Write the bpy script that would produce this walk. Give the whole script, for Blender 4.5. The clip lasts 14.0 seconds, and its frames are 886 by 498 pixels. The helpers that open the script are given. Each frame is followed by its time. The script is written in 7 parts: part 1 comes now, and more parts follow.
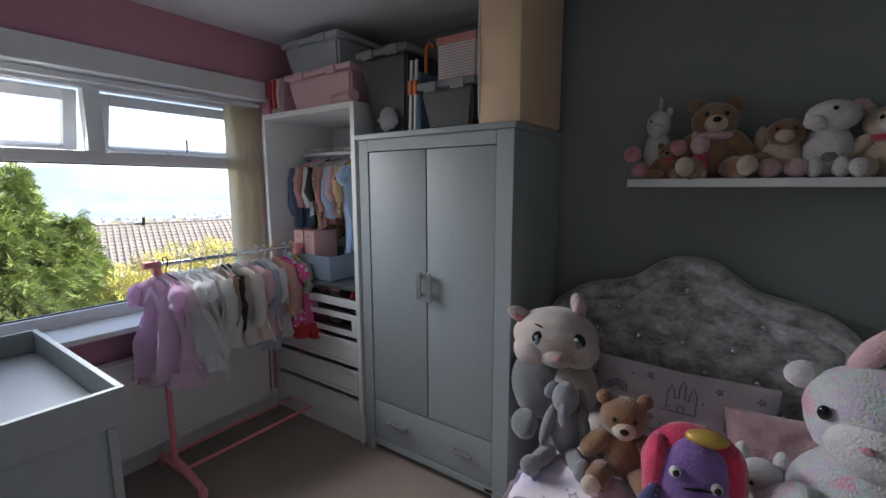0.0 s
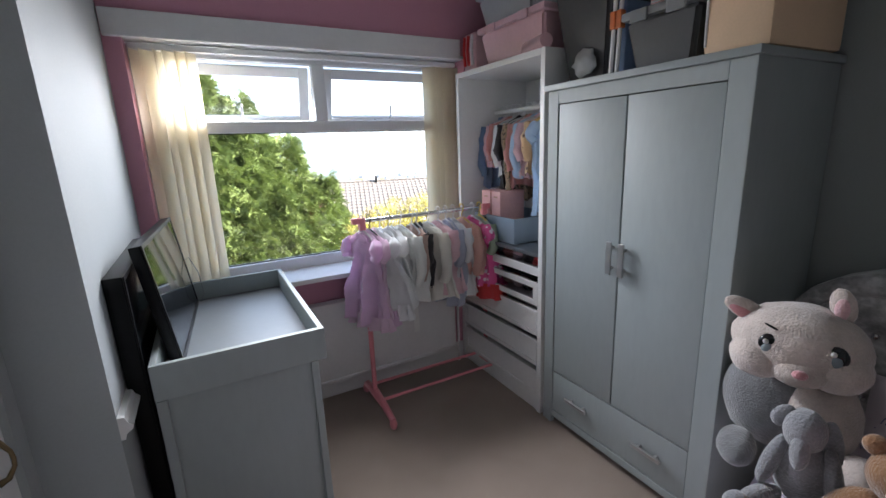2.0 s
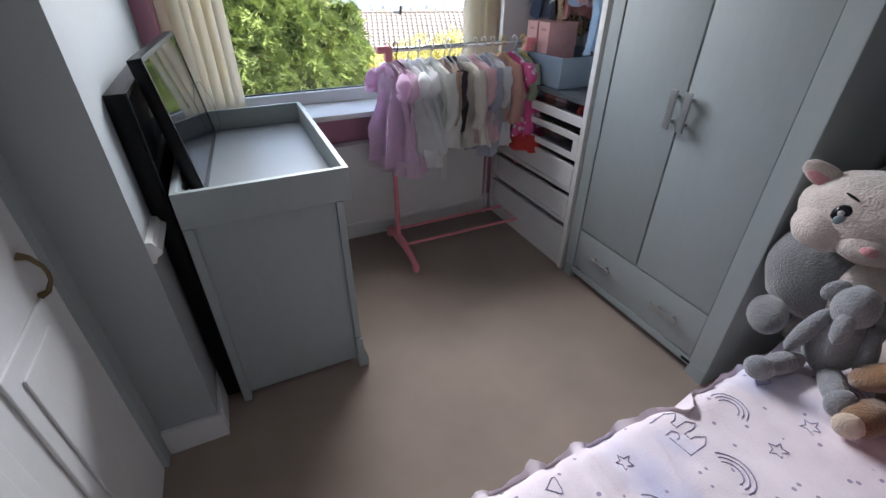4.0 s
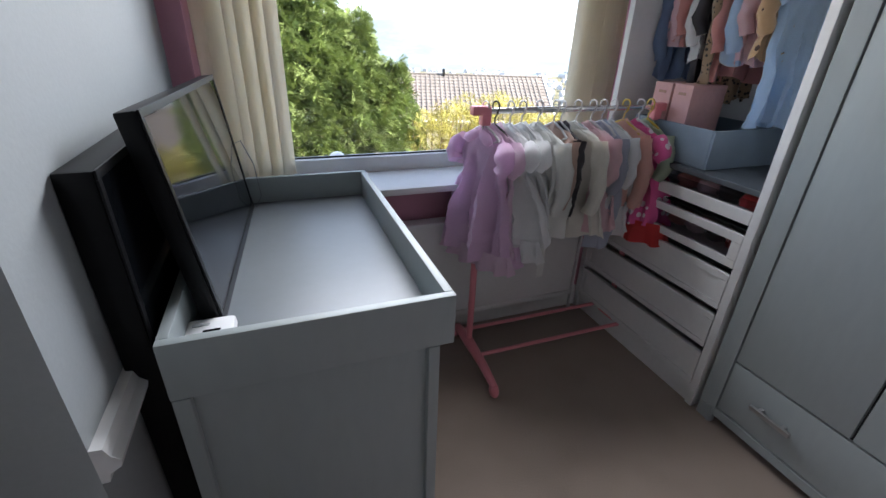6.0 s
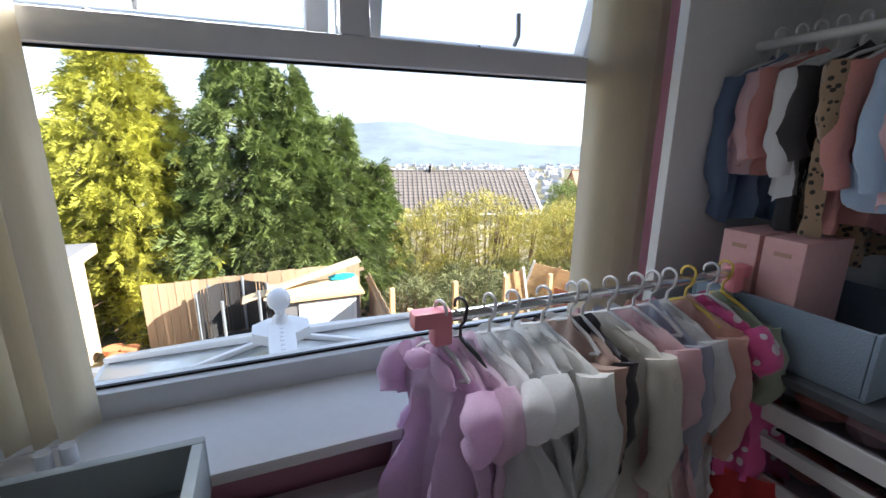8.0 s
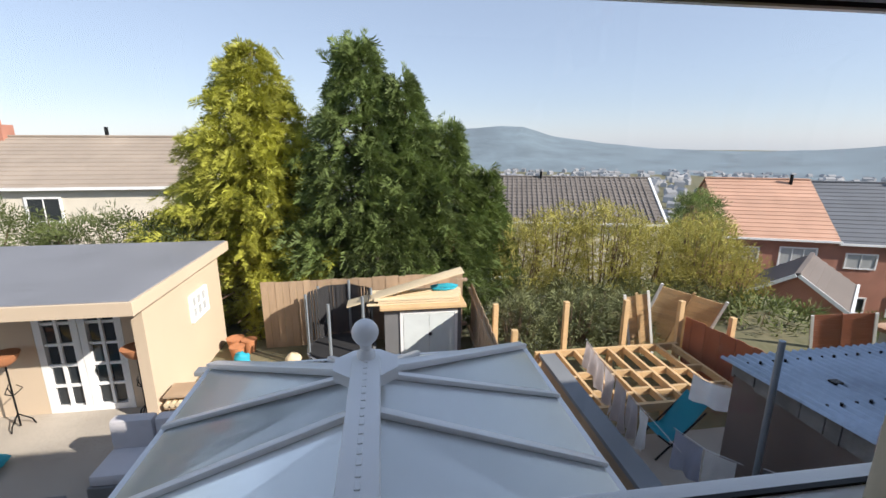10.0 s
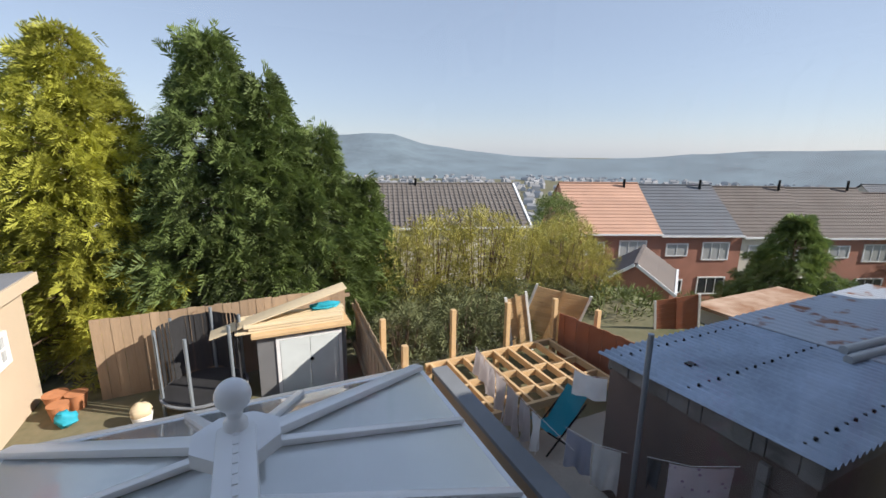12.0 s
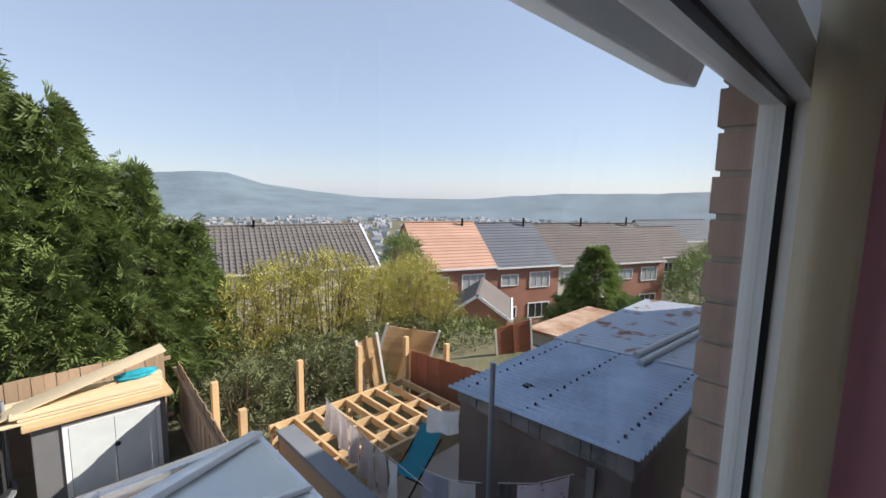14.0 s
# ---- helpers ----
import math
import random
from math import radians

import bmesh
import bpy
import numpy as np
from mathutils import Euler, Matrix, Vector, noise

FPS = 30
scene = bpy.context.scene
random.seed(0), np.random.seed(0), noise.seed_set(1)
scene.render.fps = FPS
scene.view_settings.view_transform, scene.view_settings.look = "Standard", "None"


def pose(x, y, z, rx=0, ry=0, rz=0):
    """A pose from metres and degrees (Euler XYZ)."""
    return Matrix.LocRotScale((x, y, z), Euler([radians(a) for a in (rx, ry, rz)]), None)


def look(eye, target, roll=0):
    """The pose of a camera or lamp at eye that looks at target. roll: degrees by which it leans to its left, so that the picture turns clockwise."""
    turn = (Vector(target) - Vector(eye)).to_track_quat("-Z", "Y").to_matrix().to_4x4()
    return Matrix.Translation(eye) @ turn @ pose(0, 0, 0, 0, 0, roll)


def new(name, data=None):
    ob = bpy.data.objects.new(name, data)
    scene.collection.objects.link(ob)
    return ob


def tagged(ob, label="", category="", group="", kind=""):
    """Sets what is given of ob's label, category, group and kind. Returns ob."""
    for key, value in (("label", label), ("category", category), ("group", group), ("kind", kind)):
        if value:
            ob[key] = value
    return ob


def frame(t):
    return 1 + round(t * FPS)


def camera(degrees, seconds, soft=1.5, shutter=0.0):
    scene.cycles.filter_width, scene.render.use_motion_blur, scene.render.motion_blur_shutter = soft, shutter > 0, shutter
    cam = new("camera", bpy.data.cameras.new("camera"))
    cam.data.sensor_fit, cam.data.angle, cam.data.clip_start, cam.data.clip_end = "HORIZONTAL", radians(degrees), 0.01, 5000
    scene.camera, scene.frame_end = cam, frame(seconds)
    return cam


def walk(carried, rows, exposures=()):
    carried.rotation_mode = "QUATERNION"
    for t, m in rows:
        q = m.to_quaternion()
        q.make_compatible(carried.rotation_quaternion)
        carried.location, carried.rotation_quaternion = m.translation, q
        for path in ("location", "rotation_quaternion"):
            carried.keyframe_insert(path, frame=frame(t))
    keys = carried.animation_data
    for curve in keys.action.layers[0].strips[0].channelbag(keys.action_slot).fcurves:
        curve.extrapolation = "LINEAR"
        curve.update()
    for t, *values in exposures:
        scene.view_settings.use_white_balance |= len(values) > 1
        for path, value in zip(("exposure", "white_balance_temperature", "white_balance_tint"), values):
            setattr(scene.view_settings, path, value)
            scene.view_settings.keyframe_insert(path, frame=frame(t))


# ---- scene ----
from mathutils.bvhtree import BVHTree

cam = camera(91.3, 14.0)
PATH = [
    (0, (0.036, 0.06, 1.463), (1.658, 1.193, 1.172), -0.1),
    (0.5, (0.073, 0.066, 1.469), (1.589, 1.343, 1.205), -0.6),
    (1, (0.076, 0.093, 1.48), (1.567, 1.401, 1.227), -1.1),
    (1.5, (0.132, 0.102, 1.48), (1.398, 1.626, 1.209), -1.1),
    (2, (0.196, 0.114, 1.466), (1.125, 1.824, 1.003), -2.2),
    (2.5, (0.199, 0.12, 1.461), (1.038, 1.82, 0.824), -1.6),
    (3, (0.204, 0.135, 1.45), (0.978, 1.746, 0.552), -0.7),
    (3.2, (0.207, 0.146, 1.442), (0.954, 1.715, 0.45), -0.4),
    (5.3, (0.204, 0.612, 1.328), (0.878, 2.142, 0.23), 2.0),
    (5.5, (0.198, 0.712, 1.32), (0.884, 2.29, 0.301), 2.4),
    (6, (0.203, 0.877, 1.318), (0.857, 2.554, 0.446), 2.1),
    (6.5, (0.244, 1.03, 1.34), (0.887, 2.757, 0.563), 2.3),
    (7, (0.27, 1.228, 1.366), (0.976, 2.963, 0.664), 1.8),
    (7.5, (0.408, 1.427, 1.39), (1.149, 3.171, 0.751), -0.4),
    (7.9, (0.635, 1.598, 1.406), (1.361, 3.386, 0.882), 0.0),
    (8, (0.634, 1.638, 1.409), (1.365, 3.432, 0.912), 0.5),
    (8.5, (0.689, 1.782, 1.447), (1.362, 3.603, 0.971), 0.9),
    (9, (0.743, 2.008, 1.412), (1.219, 3.891, 0.936), 0.0),
    (9.2, (0.763, 2.085, 1.406), (1.03, 4.008, 0.926), 0.1),
    (11.3, (0.766, 2.411, 1.422), (1.053, 4.332, 0.946), -0.3),
    (11.5, (0.764, 2.489, 1.427), (1.280, 4.363, 0.955), 0.6),
    (12, (0.769, 2.590, 1.420), (1.576, 4.365, 0.974), 0.6),
    (12.5, (0.777, 2.619, 1.430), (1.814, 4.287, 1.051), 0.9),
    (13, (0.785, 2.606, 1.435), (1.946, 4.209, 1.151), 1.1),
    (13.5, (0.814, 2.621, 1.431), (2.063, 4.163, 1.182), 0.5),
    (14, (0.841, 2.615, 1.432), (2.228, 4.033, 1.176), 1.1),
]
EXPOSURES = [(t, e, 6250, 12) for t, e in ((0.0, 2.42), (1.0, 2.65), (2.5, 2.95), (5.5, 2.72), (6.5, 2.36), (7.5, 2.32), (8.5, 1.60), (9.2, 0.95), (11.3, 0.74), (12.0, 0.68), (14.0, 0.84))]
walk(cam, [(t, look(eye, target, roll)) for t, eye, target, roll in PATH], EXPOSURES)

# ---- light ----
SUN = Vector((0.70, -0.47, 0.52)).normalized()
world = bpy.data.worlds.new("world")
scene.world = world
world.use_nodes = True
wn = world.node_tree.nodes
sky = wn.new("ShaderNodeTexSky")
sky.sky_type, sky.sun_disc = "NISHITA", False
sky.sun_elevation, sky.sun_rotation = math.asin(SUN.z), math.atan2(SUN.x, SUN.y)
sky.dust_density, sky.air_density, sky.ozone_density = 0.3, 1.0, 1.0
pale = wn.new("ShaderNodeHueSaturation")
pale.inputs["Saturation"].default_value = 0.70
world.node_tree.links.new(sky.outputs[0], pale.inputs["Color"])
haze = wn.new("ShaderNodeMix")
haze.data_type = "RGBA"
haze.inputs[0].default_value = 0.42
haze.inputs[7].default_value = (4.3, 5.4, 7.3, 1)
world.node_tree.links.new(pale.outputs[0], haze.inputs[6])
world.node_tree.links.new(haze.outputs[2], wn["Background"].inputs[0])
wn["Background"].inputs[1].default_value = 0.078
sun = new("sun", bpy.data.lights.new("sun", "SUN"))
sun.data.energy, sun.data.angle, sun.data.color = 4.7, radians(0.6), (1.0, 0.92, 0.79)
sun.matrix_world = look(SUN * 50, (0, 0, 0))
day = new("window_daylight", bpy.data.lights.new("window_daylight", "AREA"))
day.data.shape, day.data.size, day.data.size_y, day.data.energy, day.data.color = "RECTANGLE", 1.25, 0.28, 3.5, (0.95, 0.97, 1.0)
day.data.spread = radians(100)
day.matrix_world = look((0.75, 2.685, 1.78), (0.45, 0.9, 0.85))

# ---- materials ----


def nodes_of(name):
    m = bpy.data.materials.new(name)
    m.use_nodes = True
    return m, m.node_tree.nodes, m.node_tree.links, m.node_tree.nodes["Principled BSDF"]


def mat(name, colour, rough=0.6, metal=0.0, vary=0.12, scale=6.0, grain=60.0, bump=0.1, tint=None, stretch=(1, 1, 1), rand=0.0, sheen=0.0, trans=0.0, coords="Object"):
    """A surface with broad stains and fine grain: colour varies by vary, towards tint where given; rand varies it from piece to piece."""
    m, n, l, p = nodes_of(name)
    tc = n.new("ShaderNodeTexCoord")
    mp = n.new("ShaderNodeMapping")
    mp.inputs["Scale"].default_value = stretch
    l.new(tc.outputs[coords], mp.inputs[0])
    big, fine = n.new("ShaderNodeTexNoise"), n.new("ShaderNodeTexNoise")
    big.inputs["Scale"].default_value, big.inputs["Detail"].default_value = scale, 5
    fine.inputs["Scale"].default_value, fine.inputs["Detail"].default_value = grain, 3
    l.new(mp.outputs[0], big.inputs[0]), l.new(mp.outputs[0], fine.inputs[0])
    add = n.new("ShaderNodeMath")
    add.operation = "MULTIPLY_ADD"
    l.new(fine.outputs[0], add.inputs[0])
    add.inputs[1].default_value = 0.5
    l.new(big.outputs[0], add.inputs[2])
    ramp = n.new("ShaderNodeValToRGB")
    ramp.color_ramp.elements[0].position, ramp.color_ramp.elements[1].position = 0.5, 1.0
    lo = [c * (1 - vary) for c in colour]
    hi = list(tint) if tint else [min(1, c * (1 + vary)) for c in colour]
    ramp.color_ramp.elements[0].color, ramp.color_ramp.elements[1].color = (*lo, 1), (*hi, 1)
    l.new(add.outputs[0], ramp.inputs[0])
    out = ramp.outputs[0]
    if rand:
        info, hsv, mul = n.new("ShaderNodeObjectInfo"), n.new("ShaderNodeHueSaturation"), n.new("ShaderNodeMath")
        geo, ad = n.new("ShaderNodeNewGeometry"), n.new("ShaderNodeMath")
        ad.operation = "ADD"
        l.new(info.outputs["Random"], ad.inputs[0]), l.new(geo.outputs["Random Per Island"], ad.inputs[1])
        mul.operation = "MULTIPLY_ADD"
        l.new(ad.outputs[0], mul.inputs[0])
        mul.inputs[1].default_value, mul.inputs[2].default_value = rand, 1 - rand
        l.new(mul.outputs[0], hsv.inputs["Value"]), l.new(out, hsv.inputs["Color"])
        out = hsv.outputs[0]
    l.new(out, p.inputs["Base Color"])
    p.inputs["Roughness"].default_value, p.inputs["Metallic"].default_value = rough, metal
    p.inputs["Sheen Weight"].default_value = sheen
    if bump:
        b = n.new("ShaderNodeBump")
        b.inputs["Strength"].default_value, b.inputs["Distance"].default_value = bump, 0.01
        l.new(add.outputs[0], b.inputs["Height"]), l.new(b.outputs[0], p.inputs["Normal"])
    if trans:
        t, mix = n.new("ShaderNodeBsdfTranslucent"), n.new("ShaderNodeMixShader")
        l.new(out, t.inputs[0])
        mix.inputs[0].default_value = trans
        l.new(p.outputs[0], mix.inputs[1]), l.new(t.outputs[0], mix.inputs[2]), l.new(mix.outputs[0], n["Material Output"].inputs[0])
    return m


def glass_mat(name, colour=(1, 1, 1), gloss=0.0):
    """A thin clear pane: see-through, with the mirror that glass has."""
    m, n, l, p = nodes_of(name)
    tr, gl, mix, lw, pw = n.new("ShaderNodeBsdfTransparent"), n.new("ShaderNodeBsdfGlossy"), n.new("ShaderNodeMixShader"), n.new("ShaderNodeLayerWeight"), n.new("ShaderNodeMath")
    tr.inputs[0].default_value, gl.inputs["Roughness"].default_value = (*colour, 1), gloss
    lw.inputs[0].default_value = 0.5
    pw.operation = "POWER"
    pw.inputs[1].default_value = 6.0
    sc = n.new("ShaderNodeMath")
    sc.operation = "MULTIPLY_ADD"
    sc.inputs[1].default_value, sc.inputs[2].default_value = 0.45, 0.02
    l.new(lw.outputs["Facing"], pw.inputs[0]), l.new(pw.outputs[0], sc.inputs[0])
    l.new(sc.outputs[0], mix.inputs[0]), l.new(tr.outputs[0], mix.inputs[1]), l.new(gl.outputs[0], mix.inputs[2])
    l.new(mix.outputs[0], n["Material Output"].inputs[0])
    return m


M = {}
M["pink"] = mat("pink_wall_paint", (0.62, 0.30, 0.38), 0.8, vary=0.04, scale=2, grain=120, bump=0.06)
# wall grey split by light: darker east and south, lighter on the west
M["grey_wall"] = mat("grey_wall_paint", (0.27, 0.288, 0.278), 0.75, vary=0.05, scale=1.5, grain=130, bump=0.08)
M["grey_wall_lit"] = mat("grey_wall_paint_lit", (0.38, 0.405, 0.41), 0.75, vary=0.05, scale=1.5, grain=130, bump=0.08)
M["ceiling"] = mat("ceiling_paint", (0.78, 0.78, 0.77), 0.85, vary=0.03, scale=3, grain=90, bump=0.1)
M["carpet"] = mat("beige_carpet", (0.31, 0.24, 0.193), 0.95, vary=0.14, scale=3.5, grain=330, bump=0.7, sheen=0.3)
M["upvc"] = mat("white_plastic", (0.80, 0.80, 0.80), 0.3, vary=0.03, scale=5, grain=40, bump=0.01)
M["white"] = mat("white_painted_board", (0.78, 0.775, 0.765), 0.45, vary=0.04, scale=4, grain=50, bump=0.03)
M["grey_paint"] = mat("grey_painted_wood", (0.325, 0.36, 0.36), 0.52, vary=0.06, scale=2.0, grain=45, bump=0.05, stretch=(1, 1, 0.3))
M["grey_dark"] = mat("shadow_gap_grey", (0.10, 0.11, 0.11), 0.6, vary=0.05)
M["black"] = mat("black_plastic", (0.006, 0.006, 0.007), 0.35, vary=0.2, bump=0.03)
for nd in M["black"].node_tree.nodes:
    if nd.type == "BSDF_PRINCIPLED":
        nd.inputs["Specular IOR Level"].default_value = 0.2
M["screen"] = mat("dark_screen_glass", (0.006, 0.007, 0.009), 0.06, vary=0.1, bump=0.0)
M["screen"].node_tree.nodes["Principled BSDF"].inputs["Specular IOR Level"].default_value = 0.3
M["slat"] = mat("cream_blind_fabric", (0.86, 0.81, 0.70), 0.8, vary=0.05, scale=3, grain=200, bump=0.12, stretch=(1, 1, 0.1), trans=0.7)
M["chrome"] = mat("chrome", (0.75, 0.75, 0.76), 0.12, 1.0, vary=0.03, bump=0.0)
M["steel"] = mat("brushed_nickel", (0.50, 0.50, 0.50), 0.35, 0.9, vary=0.05, bump=0.02)
M["pinkrail"] = mat("pink_enamel", (0.80, 0.28, 0.32), 0.35, vary=0.05, bump=0.02)
M["glass"] = glass_mat("window_glass")
M["smoke"] = glass_mat("clear_plastic_front", (0.75, 0.75, 0.77), 0.1)
M["brass"] = mat("aged_brass", (0.18, 0.13, 0.07), 0.4, 0.9, vary=0.2)

# outdoors
M["grass"] = mat("garden_ground", (0.10, 0.12, 0.05), 0.95, vary=0.35, scale=0.35, grain=9, bump=0.5, tint=(0.20, 0.17, 0.10))
M["concrete"] = mat("worn_concrete", (0.40, 0.355, 0.30), 0.9, vary=0.2, scale=1.0, grain=30, bump=0.3)
M["render"] = mat("cream_render", (0.56, 0.445, 0.325), 0.9, vary=0.06, scale=1.2, grain=60, bump=0.2)
M["felt"] = mat("grey_roofing_felt", (0.20, 0.205, 0.225), 0.8, vary=0.15, scale=0.8, grain=50, bump=0.2)
M["timber"] = mat("new_timber", (0.56, 0.38, 0.20), 0.8, vary=0.15, scale=3, grain=30, bump=0.2, stretch=(1, 1, 0.3), rand=0.2)
M["fence"] = mat("weathered_fence_board", (0.36, 0.255, 0.165), 0.9, vary=0.2, scale=2, grain=40, bump=0.3, stretch=(1, 1, 0.15), rand=0.2)
M["rust_panel"] = mat("red_stained_fence", (0.30, 0.11, 0.06), 0.85, vary=0.2, scale=2, grain=40, bump=0.3, rand=0.12)
M["block"] = mat("concrete_block", (0.33, 0.27, 0.22), 0.95, vary=0.2, scale=2, grain=45, bump=0.4, rand=0.15)
M["garage_wall"] = mat("dirty_brown_block_wall", (0.15, 0.115, 0.10), 0.95, vary=0.25, scale=1.5, grain=30, bump=0.4)
M["coping"] = mat("grey_coping", (0.19, 0.20, 0.215), 0.9, vary=0.2, scale=2, grain=40, bump=0.3)
M["brick"] = mat("red_brick", (0.36, 0.165, 0.115), 0.9, vary=0.2, scale=1.2, grain=30, bump=0.3, rand=0.25)
M["brick_near"] = mat("brown_brick", (0.40, 0.28, 0.23), 0.9, vary=0.15, scale=4, grain=80, bump=0.4, rand=0.2)
M["mortar"] = mat("mortar", (0.42, 0.38, 0.34), 0.95, vary=0.1, scale=6, grain=90, bump=0.4)
M["tile_red"] = mat("terracotta_roof_tile", (0.46, 0.275, 0.195), 0.85, vary=0.12, scale=0.6, grain=12, bump=0.2, rand=0.12)
M["tile_grey"] = mat("slate_grey_roof_tile", (0.11, 0.12, 0.14), 0.8, vary=0.12, scale=0.6, grain=12, bump=0.2, rand=0.12)
M["tile_brown"] = mat("brown_roof_tile", (0.125, 0.105, 0.095), 0.85, vary=0.14, scale=0.6, grain=12, bump=0.2, rand=0.12)
M["tile_tan"] = mat("weathered_tan_roof_tile", (0.31, 0.255, 0.205), 0.85, vary=0.14, scale=0.6, grain=12, bump=0.2, rand=0.12)
M["tile_tan2"] = mat("grey_brown_pantile", (0.15, 0.132, 0.12), 0.85, vary=0.14, scale=0.6, grain=12, bump=0.2, rand=0.12)
M["tin"] = mat("galvanised_corrugated_sheet", (0.33, 0.39, 0.48), 0.32, 0.6, vary=0.25, scale=1.6, grain=22, bump=0.05)
M["tin_rust"] = mat("rusted_corrugated_sheet", (0.30, 0.13, 0.065), 0.75, 0.1, vary=0.2, scale=2.4, grain=9, bump=0.2, tint=(0.42, 0.46, 0.52))
for nd in M["tin_rust"].node_tree.nodes:
    if nd.type == "VALTORGB":
        nd.color_ramp.elements[0].position, nd.color_ramp.elements[1].position = 0.56, 0.68
M["roof_glazing"] = mat("conservatory_roof_sheet", (0.93, 0.97, 0.98), 0.16, 0.3, vary=0.05, scale=1.2, grain=15, bump=0.01)
M["roof_glazing"].node_tree.nodes["Principled BSDF"].inputs["Coat Weight"].default_value = 1.0
M["roof_glazing"].node_tree.nodes["Principled BSDF"].inputs["Coat IOR"].default_value = 2.0
M["bark"] = mat("bark", (0.14, 0.09, 0.06), 0.95, vary=0.3, scale=5, grain=40, bump=0.6)
M["leaf_dark"] = mat("dark_conifer_foliage", (0.165, 0.225, 0.06), 0.7, vary=0.4, scale=1.2, grain=10, bump=0.0, rand=0.35, trans=0.25)
M["leaf_gold"] = mat("golden_conifer_foliage", (0.36, 0.36, 0.05), 0.7, vary=0.35, scale=1.2, grain=10, bump=0.0, rand=0.35, trans=0.25)
M["leaf_olive"] = mat("willow_foliage", (0.44, 0.40, 0.10), 0.75, vary=0.3, scale=0.9, grain=8, bump=0.0, rand=0.35, trans=0.3)
M["leaf_hedge"] = mat("hedge_foliage", (0.10, 0.125, 0.035), 0.8, vary=0.35, scale=0.7, grain=8, bump=0.0, rand=0.4, trans=0.2)
M["leaf_under"] = mat("undergrowth_foliage", (0.15, 0.165, 0.07), 0.8, vary=0.4, scale=0.9, grain=8, bump=0.0, rand=0.4, trans=0.2)
M["dark_pane"] = mat("dark_window_glass", (0.03, 0.035, 0.04), 0.08, vary=0.2, bump=0.0)
M["net"] = mat("net_curtain_behind_glass", (0.42, 0.43, 0.43), 0.25, vary=0.15, scale=4, grain=20, bump=0.0, stretch=(8, 8, 0.4))

# ---- mesh helpers ----


def add_box(bm, x0, x1, y0, y1, z0, z1, bevel=0.0, m=None):
    vs = [bm.verts.new(v) for v in ((x0, y0, z0), (x1, y0, z0), (x1, y1, z0), (x0, y1, z0), (x0, y0, z1), (x1, y0, z1), (x1, y1, z1), (x0, y1, z1))]
    fs = [bm.faces.new([vs[i] for i in f]) for f in ((3, 2, 1, 0), (4, 5, 6, 7), (0, 1, 5, 4), (1, 2, 6, 5), (2, 3, 7, 6), (3, 0, 4, 7))]
    if m is not None:
        bmesh.ops.transform(bm, matrix=m, verts=vs)
    if bevel:
        es = list({e for f in fs for e in f.edges})
        bmesh.ops.bevel(bm, geom=es, offset=bevel, segments=2, profile=0.6, affect="EDGES")
    return vs


def box(x0, x1, y0, y1, z0, z1, bevel=0.0, m=None):
    bm = bmesh.new()
    add_box(bm, x0, x1, y0, y1, z0, z1, bevel, m)
    return bm


def boxes(rows, bevel=0.0):
    bm = bmesh.new()
    for r in rows:
        add_box(bm, *r, bevel)
    return bm


def add_tube(bm, points, radius, n=10, radii=None, cap=True):
    """A tube along points, its radius given once or at every point."""
    pts = [Vector(p) for p in points]
    rings = []
    for i, p in enumerate(pts):
        d = (pts[min(i + 1, len(pts) - 1)] - pts[max(i - 1, 0)]).normalized()
        side = d.orthogonal().normalized() if i == 0 else (side - d * side.dot(d)).normalized()
        up = d.cross(side)
        r = radii[i] if radii else radius
        rings.append([bm.verts.new(p + (side * math.cos(a) + up * math.sin(a)) * r) for a in (2 * math.pi * k / n for k in range(n))])
    for a, b in zip(rings, rings[1:]):
        for k in range(n):
            bm.faces.new((a[k], a[(k + 1) % n], b[(k + 1) % n], b[k]))
    if cap:
        bm.faces.new(rings[0][::-1]), bm.faces.new(rings[-1])


def tube(points, radius, n=10, radii=None):
    bm = bmesh.new()
    add_tube(bm, points, radius, n, radii)
    return bm


def add_ball(bm, c, r, m=None, seg=16, rings=10, wobble=0.0):
    """A rounded body with half-axes r about c."""
    new_ = bmesh.ops.create_uvsphere(bm, u_segments=seg, v_segments=rings, radius=1.0)["verts"]
    for v in new_:
        k = 1 + wobble * noise.noise(v.co * 2.1 + Vector(c) * 7) if wobble else 1
        v.co = Vector((v.co.x * r[0] * k, v.co.y * r[1] * k, v.co.z * r[2] * k))
    if m is not None:
        bmesh.ops.transform(bm, matrix=m, verts=new_)
    bmesh.ops.translate(bm, vec=c, verts=new_)


def ball(c, r, m=None, seg=16, rings=10, wobble=0.0):
    bm = bmesh.new()
    add_ball(bm, c, r, m, seg, rings, wobble)
    return bm


def extrude_profile(pts, axis, a0, a1):
    """A flat outline pushed from a0 to a1 along axis; pts are in the two other axes, in order."""
    bm = bmesh.new()
    order = {"x": lambda p, a: (a, p[0], p[1]), "y": lambda p, a: (p[0], a, p[1]), "z": lambda p, a: (p[0], p[1], a)}[axis]
    lo, hi = [bm.verts.new(order(p, a0)) for p in pts], [bm.verts.new(order(p, a1)) for p in pts]
    bm.faces.new(lo[::-1]), bm.faces.new(hi)
    for i in range(len(pts)):
        j = (i + 1) % len(pts)
        bm.faces.new((lo[i], lo[j], hi[j], hi[i]))
    bmesh.ops.recalc_face_normals(bm, faces=bm.faces)
    return bm


def base_of(ob):
    p = Vector((0, 0, 0))
    while ob is not None:
        p += ob.location
        ob = ob.parent
    return p


